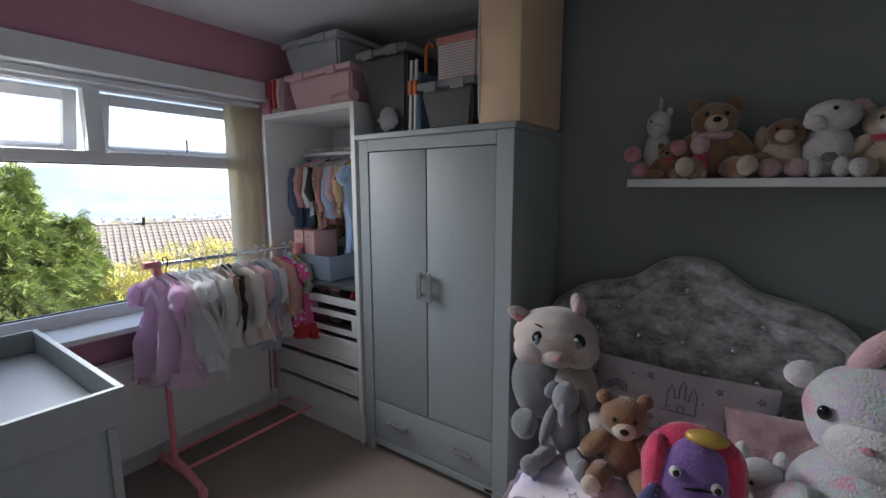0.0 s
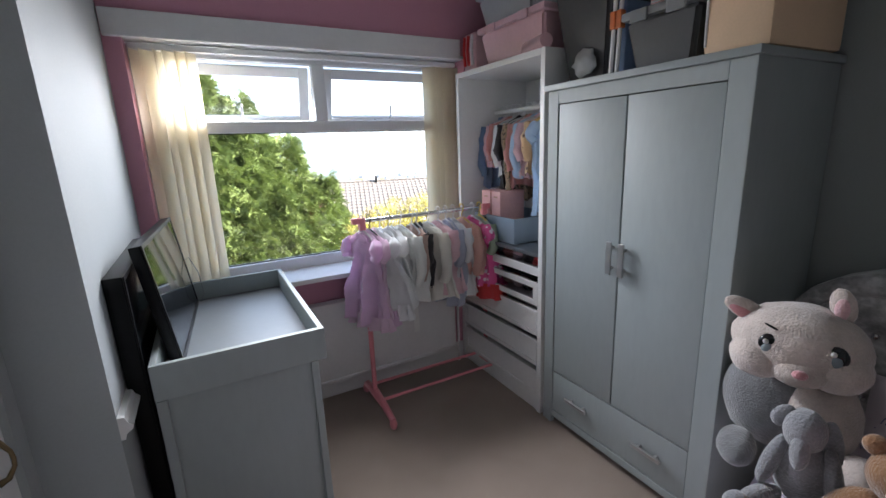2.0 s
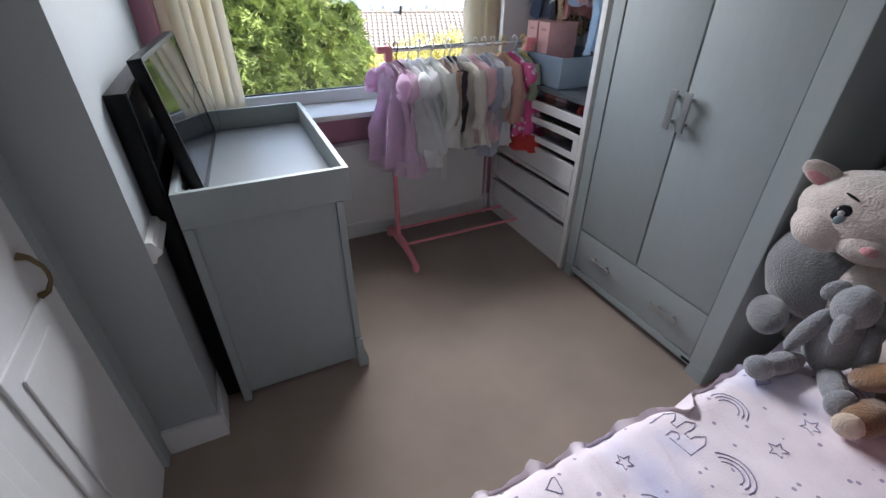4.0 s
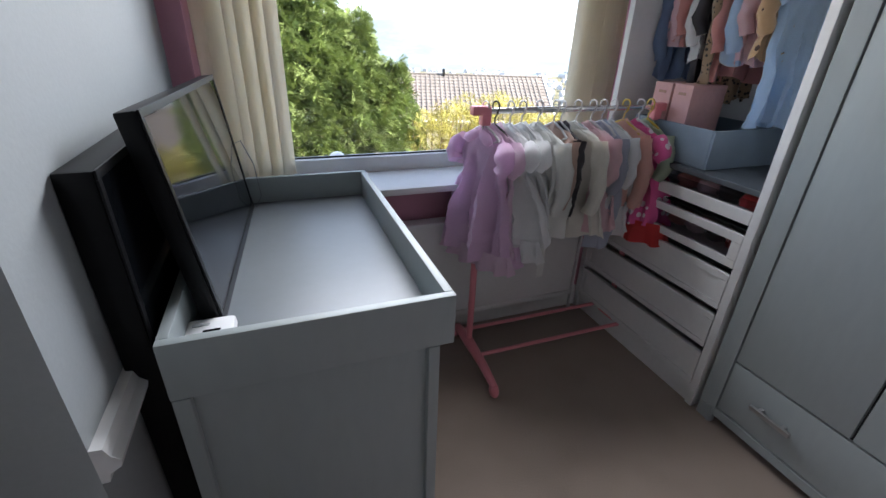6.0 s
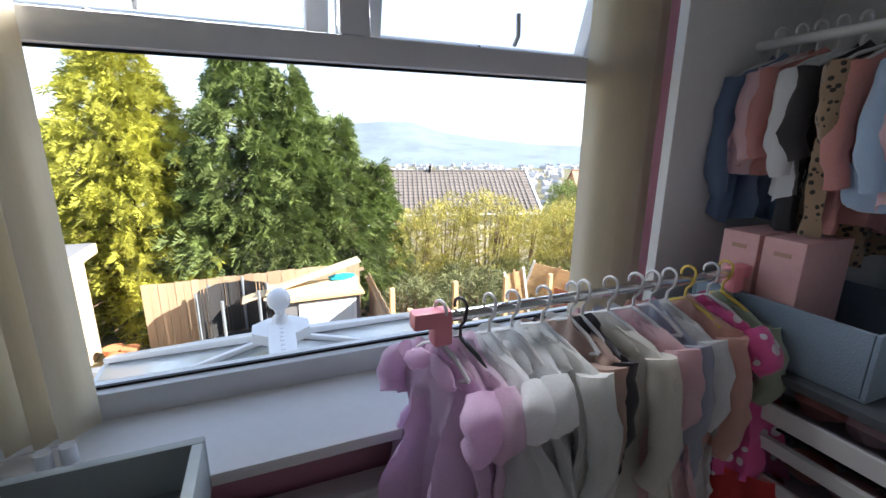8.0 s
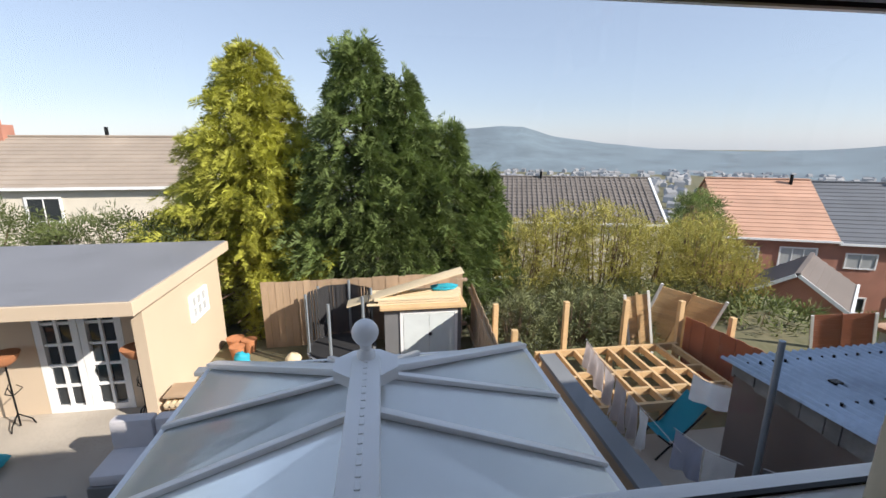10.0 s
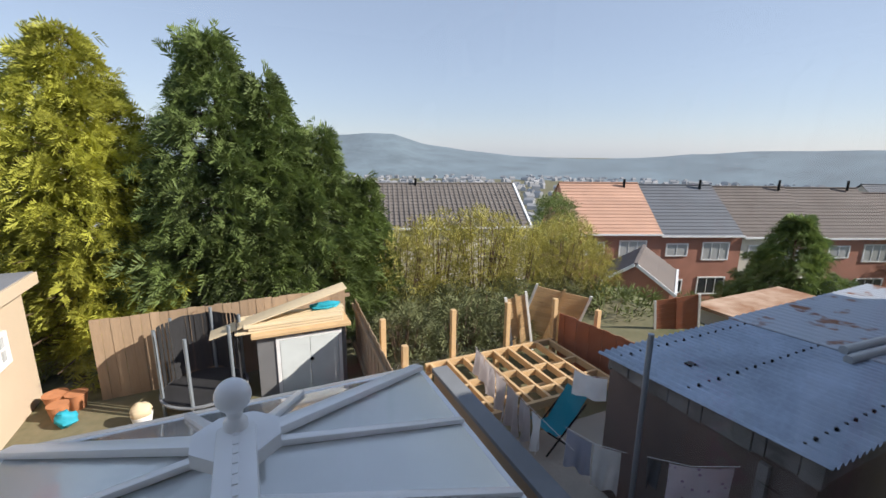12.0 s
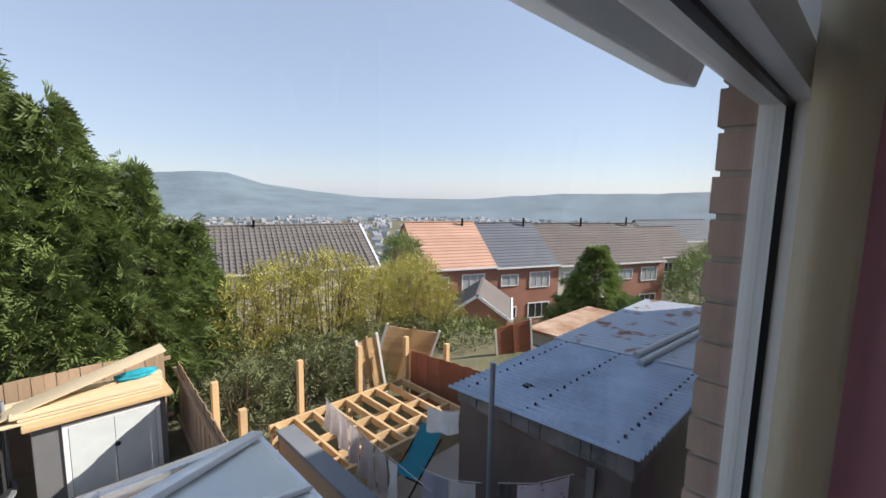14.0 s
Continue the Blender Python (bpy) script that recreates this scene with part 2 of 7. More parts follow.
def mesh_from(name, bm, material, smooth=False, shift=None):
    if shift is not None:
        bmesh.ops.translate(bm, vec=shift, verts=bm.verts)
    me = bpy.data.meshes.new(name)
    bm.to_mesh(me)
    bm.free()
    if material:
        me.materials.append(material)
    if smooth:
        me.shade_smooth()
        me.set_sharp_from_angle(angle=radians(smooth if smooth is not True else 50))
    return me


def part(name, bm, material, parent, label="", smooth=False):
    """One mesh object under a thing or a part; the bmesh is in world places."""
    ob = new(name, mesh_from(name, bm, material, smooth, -base_of(parent)))
    ob.parent = parent
    if label:
        ob["label"] = label
    return ob


def thing(name, at, label, category, group="", kind=""):
    ob = new(name)
    ob.empty_display_size = 0.1
    ob.location = at
    return tagged(ob, label, category, group, kind)


def solid(name, bm, material, label, category, group="", kind="", smooth=False):
    ob = new(name, mesh_from(name, bm, material, smooth))
    return tagged(ob, label, category, group, kind)


def setting(name, bm, material, label, category, smooth=False):
    return solid(name, bm, material, label, category, kind="structure", smooth=smooth)


# ---- the room ----
XL, XB, XR, YN, YW, YO, H = -0.09, -0.265, 2.20, -0.95, 2.56, 2.85, 2.34
WX0, WX1, WZ0, WZ1 = -0.02, 1.72, 0.78, 1.98

setting("floor", box(XB - 0.1, XR + 0.1, YN - 0.1, YO, -0.2, 0.0), M["carpet"], "beige fitted carpet over the bedroom floor", "floor")
setting("ceiling", box(XB - 0.1, XR + 0.1, YN - 0.1, YO, H, H + 0.15), M["ceiling"], "plain white painted bedroom ceiling", "ceiling")
setting("wall_north", boxes([(XB - 0.1, WX0, YW, YO - 0.1, 0, H), (WX1, XR + 0.1, YW, YO - 0.1, 0, H), (WX0, WX1, YW, YO - 0.1, 0, WZ0 - 0.03), (WX0, WX1, YW, YO - 0.1, WZ1 + 0.02, H)]), M["pink"], "dusty pink painted wall round the window", "wall")
setting("wall_east", box(XR, XR + 0.1, YN - 0.1, YW, 0, H), M["grey_wall"], "grey painted wall behind bed and wardrobe", "wall")
setting("wall_south", box(XB - 0.1, XR, YN - 0.1, YN, 0, H), M["grey_wall"], "grey painted wall at the foot of the room", "wall")
setting("wall_west", boxes([(XB - 0.1, XL, 1.42, YW, 0, H), (XB - 0.1, XB, YN, 0.56, 0, H), (XB - 0.1, XB, 0.56, 1.42, 2.02, H), (XB - 0.1, XB, 1.36, 1.42, 0, 2.02)]), M["grey_wall_lit"], "grey painted wall with a boxed-out corner, lightened as if window-lit", "wall")
# the long run east of the window is unseen, added for its shadow
setting("wall_outside", boxes([(-4.5, WX0, YO - 0.1, 2.83, -3, 2.5), (WX1 + 0.012, 14.0, YO - 0.1, 2.83, -3, 2.5), (WX0, WX1, YO - 0.1, 2.83, -3, WZ0 - 0.06), (WX0, WX1, YO - 0.1, 2.83, WZ1 + 0.06, 2.5)]), M["mortar"], "outer brick face of the house with an added unseen east run", "wall")
outer_wall = bpy.data.objects["wall_outside"]
# unseen slab whose edge throws the house's shade over conservatory and yards
setting("unseen_house_slab", boxes([(-4.5, 14.0, -3.0, YO + 0.35, 2.5, 2.62)]), M["felt"], "unseen flat slab closing the house, lengthened to shade the gardens", "roof")
setting("baseboard", boxes([(XL, XL + 0.015, 1.43, YW, 0, 0.11), (XB + 0.002, XL + 0.015, 1.403, 1.42, 0, 0.11), (0.0, 1.65, YW - 0.016, YW, 0, 0.12), (XR - 0.015, XR, YN, 0.9, 0, 0.11)], 0.003), M["white"], "white painted skirting board", "baseboard")
setting("dado_rail", extrude_profile([(XL, 0.735), (XL + 0.010, 0.735), (XL + 0.014, 0.750), (XL + 0.030, 0.760), (XL + 0.033, 0.772), (XL + 0.022, 0.782), (XL + 0.016, 0.798), (XL, 0.800)], "y", 1.42, 2.50), M["white"], "white moulded dado rail along the wall", "trim")

# window
win = thing("window_1", (0.85, 2.735, WZ0), "white plastic window with two open top vents", "window", kind="structure")
F0, F1 = 2.70, 2.77
for r, nm in (((WX0, WX0 + 0.065, F0, F1, WZ0, WZ1), "window_frame"), ((WX1 - 0.065, WX1, F0, F1, WZ0, WZ1), "window_frame"), ((WX0 + 0.065, WX1 - 0.065, F0, F1, WZ0, WZ0 + 0.075), "window_frame"),
              ((WX0 + 0.065, WX1 - 0.065, F0, F1, WZ1 - 0.05, WZ1), "window_frame"), ((WX0 + 0.065, WX1 - 0.065, F0, F1, 1.572, 1.632), "transom"), ((0.815, 0.885, F0, F1, 1.632, WZ1 - 0.05), "mullion")):
    part(nm, box(*r, 0.006), M["upvc"], win, smooth=40)
GX0, GX1 = WX0 + 0.065, WX1 - 0.065
for r in ((GX0, GX1, 2.725, 2.735, 0.855, 0.861), (GX0, GX1, 2.725, 2.735, 1.566, 1.572), (GX0, GX0 + 0.006, 2.725, 2.735, 0.861, 1.566), (GX1 - 0.006, GX1, 2.725, 2.735, 0.861, 1.566)):
    part("gasket", box(*r), M["black"], win, "black rubber gasket")
pane = part("pane", box(GX0 + 0.001, GX1 - 0.001, 2.737, 2.741, 0.856, 1.571), M["glass"], win, "large clear pane")
pane.visible_shadow = False
# open vents, hung at the top
for x0, x1 in ((GX0 + 0.004, 0.811), (0.889, GX1 - 0.004)):
    ang = radians(18)
    hinge = Matrix.Translation((0, 2.775, WZ1 - 0.055)) @ Matrix.Rotation(ang, 4, "X")
    hz = -(WZ1 - 0.055 - 1.600)
    sash = part("vent_sash", bmesh.new(), M["upvc"], win, "open top-hung vent")
    bm = bmesh.new()
    for r in ((x0, x0 + 0.055, -0.02, 0.035, hz, 0), (x1 - 0.055, x1, -0.02, 0.035, hz, 0), (x0 + 0.055, x1 - 0.055, -0.02, 0.035, hz, hz + 0.055), (x0 + 0.055, x1 - 0.055, -0.02, 0.035, -0.055, 0)):
        add_box(bm, *r, 0.005, hinge)
    bmesh.ops.translate(bm, vec=-base_of(win), verts=bm.verts)
    bm.to_mesh(sash.data)
    bm.free()
    g = part("pane", box(x0 + 0.056, x1 - 0.056, 0.008, 0.012, hz + 0.056, -0.056, 0, hinge), M["glass"], win)
    g.visible_shadow = False
    xm = (x0 + x1) / 2
    foot = hinge @ Vector((xm, -0.01, hz + 0.02))
    part("stay", tube([(xm, 2.715, 1.645), (xm + 0.002, 2.70, 1.665), (xm + 0.006, 2.71, 1.72)], 0.006, 8), M["upvc"], win, "white stay with its handle up", True)
    part("stay_bar", tube([(xm - 0.09, 2.74, 1.64), (foot.x, foot.y, foot.z)], 0.005, 6), M["steel"], win)
setting("window_sill", box(-0.06, 1.64, 2.43, 2.70, 0.765, 0.793, 0.006), M["white"], "white painted window sill board", "sill", 40)
setting("outer_sill", box(WX0 - 0.05, WX1 + 0.05, F1 + 0.001, YO - 0.005, WZ0 - 0.055, WZ0 - 0.012, 0.004), M["upvc"], "white outer window sill", "sill", 40)
setting("pelmet", boxes([(-0.085, 1.68, YW - 0.03, YW - 0.001, 1.975, 2.085)], 0.004), M["white"], "white painted board over the window", "trim")
setting("reveal_lining", boxes([(WX0, WX1, YW + 0.001, F0, WZ1 + 0.001, WZ1 + 0.019)]), M["white"], "white window head lining", "trim")

# door in the west wall
door = thing("door_1", (XB, 0.96, 0), "white panelled door with a brass pull handle", "door", kind="structure")
part("door_leaf", box(XB - 0.05, XB - 0.012, 0.57, 1.35, 0.005, 2.015, 0.003), M["white"], door)
for y0, y1, z0, z1 in ((0.66, 0.92, 0.22, 0.80), (1.0, 1.26, 0.22, 0.80), (0.66, 0.92, 0.95, 1.85), (1.0, 1.26, 0.95, 1.85)):
    part("panel", boxes([(XB - 0.012, XB - 0.004, y0, y1, z0, z1)], 0.0035), M["white"], door)
    part("panel", boxes([(XB - 0.004, XB + 0.002, y0 + 0.045, y1 - 0.045, z0 + 0.045, z1 - 0.045)], 0.0028), M["white"], door)
part("handle", tube([(XB - 0.01, 1.27, 0.798), (XB + 0.008, 1.27, 0.806), (XB + 0.022, 1.27, 0.832), (XB + 0.024, 1.27, 0.85), (XB + 0.022, 1.27, 0.868), (XB + 0.008, 1.27, 0.894), (XB - 0.01, 1.27, 0.902)], 0.005, 8, [0.009, 0.006, 0.0045, 0.0045, 0.0045, 0.006, 0.009]), M["brass"], door, "aged brass pull handle", True)

# radiator under the sill
rad = thing("radiator", (0.95, 2.50, 0.12), "white flat panel radiator under the window sill", "radiator")
part("panel", box(0.30, 1.56, 2.485, 2.50, 0.14, 0.59, 0.004), M["white"], rad, smooth=40)
part("top_rail", box(0.29, 1.57, 2.478, 2.545, 0.59, 0.612, 0.006), M["white"], rad, smooth=40)
part("bottom_rail", box(0.29, 1.57, 2.482, 2.545, 0.115, 0.14, 0.005), M["white"], rad, smooth=40)
part("pipe", tube([(1.60, 2.52, 0.0), (1.60, 2.52, 0.55)], 0.009, 8), M["white"], rad, smooth=True)


# vertical blind: loose slats hung from a head rail
blind = thing("vertical_blind", (0.85, 2.63, 1.97), "cream vertical blind drawn open to both sides", "blind")
part("head_rail", box(-0.01, 1.70, 2.63, 2.672, 1.945, 1.972, 0.003), M["white"], blind)


def slat(x, turn, y=2.63, w=0.089):
    bm = bmesh.new()
    k = 7
    m = Matrix.Translation((x, y, 0)) @ Matrix.Rotation(radians(turn), 4, "Z")
    cols = []
    for i in range(k):
        u = (i / (k - 1) - 0.5) * w
        bow = 0.010 * (1 - (2 * u / w) ** 2)
        cols.append([[bm.verts.new(m @ Vector((u, bow + d, z))) for z in (0.80, 1.2, 1.6, 1.945)] for d in (0.0, 0.0012)])
    for a, b in zip(cols, cols[1:]):
        for s in (0, 1):
            for j in range(3):
                f = (a[s][j], b[s][j], b[s][j + 1], a[s][j + 1])
                bm.faces.new(f if s == 0 else f[::-1])
    for c in (cols[0], cols[-1]):
        for j in range(3):
            bm.faces.new((c[0][j], c[0][j + 1], c[1][j + 1], c[1][j]))
    part("slat", bm, M["slat"], blind, smooth=True)


for x, turn in ((0.015, 62), (0.06, 50), (0.105, 66), (0.155, 40), (0.195, 55), (0.235, 58), (1.530, -36), (1.570, -43), (1.610, -34), (1.650, -42), (1.685, -38)):
    slat(x, turn, 2.64 if x < 1 else 2.664)
part("weight_chain", tube([(0.02, 2.60, 0.815), (0.12, 2.595, 0.81), (0.24, 2.60, 0.815)], 0.002, 5), M["white"], blind)

# ---- wardrobe ----
def wardrobe():
    x0, x1, y0, y1, h = 1.655, 2.185, 0.842, 1.72, 1.716
    w = thing("wardrobe", (x0, (y0 + y1) / 2, 0), "grey painted two-door wardrobe with a bottom drawer", "wardrobe")
    g = M["grey_paint"]
    part("top", box(x0 - 0.018, x1, y0 - 0.012, y1 + 0.012, h - 0.026, h, 0.004), g, w, smooth=40)
    part("side_panel", box(x0 + 0.001, x1, y0, y0 + 0.022, 0, h - 0.026, 0.002), g, w)
    part("side_panel", box(x0 + 0.001, x1, y1 - 0.022, y1, 0, h - 0.026, 0.002), g, w)
    part("front_frame", boxes([(x0, x0 + 0.022, y0 + 0.001, y0 + 0.080, 0.0, h - 0.027), (x0, x0 + 0.022, y1 - 0.064, y1 - 0.001, 0.0, h - 0.027), (x0, x0 + 0.022, y0 + 0.081, y1 - 0.065, h - 0.085, h - 0.027), (x0, x0 + 0.022, y0 + 0.081, y1 - 0.065, 0.04, 0.075)], 0.002), g, w)
    part("back", box(x1 - 0.012, x1 - 0.002, y0 + 0.023, y1 - 0.023, 0.03, h - 0.03), M["grey_dark"], w)
    # dark sheet right behind the fronts colours the gaps as shade
    part("gap_shade_sheet", box(x0 + 0.024, x0 + 0.03, y0 + 0.024, y1 - 0.024, 0.04, h - 0.03), M["grey_dark"], w)
    ym = 1.288
    for a, b in ((y0 + 0.084, ym - 0.004), (ym + 0.004, y1 - 0.068)):
        d = part("door", box(x0 + 0.004, x0 + 0.022, a, b, 0.305, h - 0.089, 0.003), g, w, smooth=40)
        yh = b - 0.026 if a < 1.2 else a + 0.026
        part("handle", boxes([(x0 - 0.026, x0 - 0.018, yh - 0.013, yh + 0.013, 0.915, 1.055), (x0 - 0.018, x0 + 0.004, yh - 0.007, yh + 0.007, 0.935, 0.947), (x0 - 0.018, x0 + 0.004, yh - 0.007, yh + 0.007, 1.022, 1.034)], 0.002), M["steel"], d, "brushed metal bar handle")
    d = part("drawer_front", box(x0 + 0.004, x0 + 0.022, y0 + 0.084, y1 - 0.068, 0.08, 0.298, 0.003), g, w, smooth=40)
    for yc in (1.085, 1.475):
        part("handle", boxes([(x0 - 0.026, x0 - 0.016, yc - 0.068, yc + 0.068, 0.190, 0.207), (x0 - 0.016, x0 + 0.004, yc - 0.045, yc - 0.033, 0.19, 0.206), (x0 - 0.016, x0 + 0.004, yc + 0.033, yc + 0.045, 0.19, 0.206)], 0.002), M["steel"], d, "brushed metal bar handle")
    part("badge", box(x0 - 0.002, x0 + 0.0005, y0 + 0.075, y0 + 0.115, 0.05, 0.063, 0.0008), M["black"], w, "small dark badge")
    for yc, sg in ((y0 + 0.03, 1), (y1 - 0.03, -1)):
        part("foot", extrude_profile([(yc - 0.028, 0.0), (yc + 0.02 * sg, 0.0), (yc + 0.026, 0.06), (yc - 0.028, 0.075)], "x", x0 - 0.004, x0 + 0.0), g, w)


wardrobe()


# ---- open white unit ----
def unit():
    x0, x1, y0, y1, h = 1.65, 2.19, 1.742, 2.545, 1.89
    u = thing("open_wardrobe_unit", (x0, (y0 + y1) / 2, 0), "tall white open wardrobe unit with drawers and hanging rail", "wardrobe")
    w = M["white"]
    part("side_panel", box(x0, x1, y0, y0 + 0.03, 0, h, 0.002), w, u)
    part("side_panel", box(x0, x1, y1 - 0.03, y1, 0, h, 0.002), w, u)
    part("top", box(x0, x1, y0 + 0.031, y1 - 0.031, h - 0.03, h, 0.002), w, u)
    part("back", box(x1 - 0.012, x1, y0 + 0.031, y1 - 0.031, 0.03, h - 0.031), w, u)
    part("plinth", box(x0 + 0.012, x0 + 0.03, y0 + 0.031, y1 - 0.031, 0, 0.085), w, u)
    part("shelf", box(x0 + 0.005, x1 - 0.013, y0 + 0.031, y1 - 0.031, 0.885, 0.905, 0.002), M["smoked_shelf"], u, "dark glass shelf")
    part("rail", tube([(1.93, y0 + 0.03, 1.66), (1.93, y1 - 0.03, 1.66)], 0.013, 10), w, u, smooth=True)
    zs = [(0.095, 0.245), (0.275, 0.42), (0.45, 0.59), (0.62, 0.745), (0.785, 0.86)]
    a, b = y0 + 0.034, y1 - 0.034
    for i, (z0, z1) in enumerate(zs):
        d = part("drawer", box(x0 + 0.03, x1 - 0.05, a + 0.008, b - 0.008, z0 + 0.005, z0 + 0.017), w, u)
        if i < 3:
            part("drawer_front", box(x0 + 0.006, x0 + 0.022, a, b, z0, z1, 0.002), w, d)
            part("front_moulding", boxes([(x0 + 0.0005, x0 + 0.006, a, b, z0, z0 + 0.022), (x0 + 0.0005, x0 + 0.006, a, b, z1 - 0.022, z1), (x0 + 0.0005, x0 + 0.006, a, a + 0.03, z0 + 0.0225, z1 - 0.0225), (x0 + 0.0005, x0 + 0.006, b - 0.03, b, z0 + 0.0225, z1 - 0.0225)], 0.001), w, d)
        elif i == 3:
            part("drawer_front", boxes([(x0 + 0.002, x0 + 0.02, a, b, z0, z0 + 0.03), (x0 + 0.002, x0 + 0.02, a, b, z1 - 0.03, z1), (x0 + 0.002, x0 + 0.02, a, a + 0.035, z0 + 0.0305, z1 - 0.0305), (x0 + 0.002, x0 + 0.02, b - 0.035, b, z0 + 0.0305, z1 - 0.0305)], 0.0015), w, d)
            part("front_glass", box(x0 + 0.009, x0 + 0.013, a + 0.036, b - 0.036, z0 + 0.031, z1 - 0.031), M["smoke"], d, "clear drawer window")
        else:
            part("drawer_front", box(x0 + 0.002, x0 + 0.02, a, b, z0, z0 + 0.045, 0.002), w, d)
            part("front_glass", box(x0 + 0.009, x0 + 0.013, a + 0.001, b - 0.001, z0 + 0.046, z1 + 0.005), M["smoke"], d, "clear drawer window")
        part("drawer_side", box(x0 + 0.023, x1 - 0.05, a, a + 0.007, z0 + 0.005, z1 - 0.01), w, d)
        part("drawer_side", box(x0 + 0.023, x1 - 0.05, b - 0.007, b, z0 + 0.005, z1 - 0.01), w, d)
    # thin black strips stand in for the shade between drawers
    part("runner_shadow_strip", boxes([(x0 + 0.04, x1 - 0.05, a, b, z - 0.012, z - 0.008) for z in (0.26, 0.435, 0.605, 0.765)]), M["black"], u, "black strips standing in for shade between drawers")


M["smoked_shelf"] = mat("smoked_glass_shelf", (0.10, 0.11, 0.12), 0.12, vary=0.1, bump=0.0)
unit()


# ---- changing table ----
def changing_table():
    x0, x1, y0, y1, h = -0.018, 0.49, 1.529, 2.436, 0.876
    t = thing("changing_table", ((x0 + x1) / 2, (y0 + y1) / 2, 0), "grey painted nursery chest with a tray top", "changing table")
    g = M["grey_paint"]
    part("tray_base", box(x0 + 0.02, x1 - 0.02, y0 + 0.02, y1 - 0.02, 0.772, 0.79), M["grey_top"], t)
    part("tray_side", box(x0, x1, y0, y0 + 0.019, 0.762, h, 0.003), g, t, smooth=40)
    part("tray_side", box(x0, x1, y1 - 0.019, y1, 0.762, h, 0.003), g, t, smooth=40)
    part("tray_side", box(x1 - 0.019, x1, y0 + 0.0195, y1 - 0.0195, 0.762, h, 0.003), g, t, smooth=40)
    part("tray_side", box(x0, x0 + 0.019, y0 + 0.0195, y1 - 0.0195, 0.762, h, 0.003), g, t, smooth=40)
    bx1 = 0.455
    for ya, sp in ((1.558, -0.03), (2.385, 0.0)):
        part("leg", box(x0 + 0.002, x0 + 0.03, ya - 0.03, ya + 0.012, 0, 0.7615, 0.002), g, t)
        part("leg", box(bx1 - 0.02, bx1 + 0.004, ya - 0.03, ya + 0.012, 0.15, 0.7615, 0.002), g, t)
        part("side_panel", box(x0 + 0.03, bx1 - 0.02, ya - 0.014, ya + 0.006, 0.03, 0.7615), g, t)
        part("foot", extrude_profile([(bx1 - 0.02, 0.15), (bx1 - 0.02, 0.0), (bx1 + 0.018, 0.0), (bx1 + 0.02, 0.045), (bx1 + 0.008, 0.10), (bx1 + 0.004, 0.15)], "y", ya - 0.03 + sp * 0.5, ya + 0.012), g, t)
    for i in range(3):
        z0 = 0.17 + i * 0.195
        d = part("drawer_front", box(bx1 - 0.03, bx1 - 0.012, 1.58, 2.352, z0, z0 + 0.185, 0.003), g, t, smooth=40)
        for yc in (1.76, 2.17):
            part("handle", box(bx1 - 0.012, bx1 + 0.012, yc - 0.05, yc + 0.05, z0 + 0.09, z0 + 0.108, 0.003), M["steel"], d)
    part("bottom_rail", box(bx1 - 0.03, bx1 - 0.015, 1.58, 2.352, 0.06, 0.165), g, t)
    part("back", box(x0 + 0.004, x0 + 0.012, 1.58, 2.352, 0.05, 0.7615), g, t)


M["grey_top"] = mat("smooth_grey_laminate", (0.16, 0.178, 0.195), 0.40, vary=0.05, scale=2, grain=40, bump=0.02)
changing_table()

# ---- two televisions leaning behind the chest ----
def television(name, label, m, w, h, d):
    """Stands on its long edge in its own frame: x depth, y width, z height."""
    t = new(name)
    t.matrix_world = m
    tagged(t, label, "television")
    t.location = m.translation
    def sub(nm, bm, mt, lb="", sm=False):
        ob = new(nm, mesh_from(nm, bm, mt, sm))
        ob.parent = t
        if lb:
            ob["label"] = lb
        return ob
    sub("casing", box(-d, 0, -w / 2, w / 2, 0, h, 0.006), M["black"], "", 40)
    sub("bezel", boxes([(0.0005, 0.004, -w / 2, w / 2, 0, 0.02), (0.0005, 0.004, -w / 2, w / 2, h - 0.014, h), (0.0005, 0.004, -w / 2, -w / 2 + 0.014, 0.0205, h - 0.0145), (0.0005, 0.004, w / 2 - 0.014, w / 2, 0.0205, h - 0.0145)], 0.001), M["black"])
    sub("screen", box(0.0005, 0.0018, -w / 2 + 0.0145, w / 2 - 0.0145, 0.0205, h - 0.0145), M["screen"], "dark glossy screen")
    return t


# one stands in the tray against the wall side, the larger stands on the floor
television("television", "black flat television standing in the changing tray", pose(0.078, 2.035, 0.792, 0, -7.5, -3.6), 0.685, 0.415, 0.035)
television("television", "large black television stood on end behind the chest", pose(-0.028, 1.935, 0.0, 0, -0.6, 0), 0.70, 1.14, 0.05)

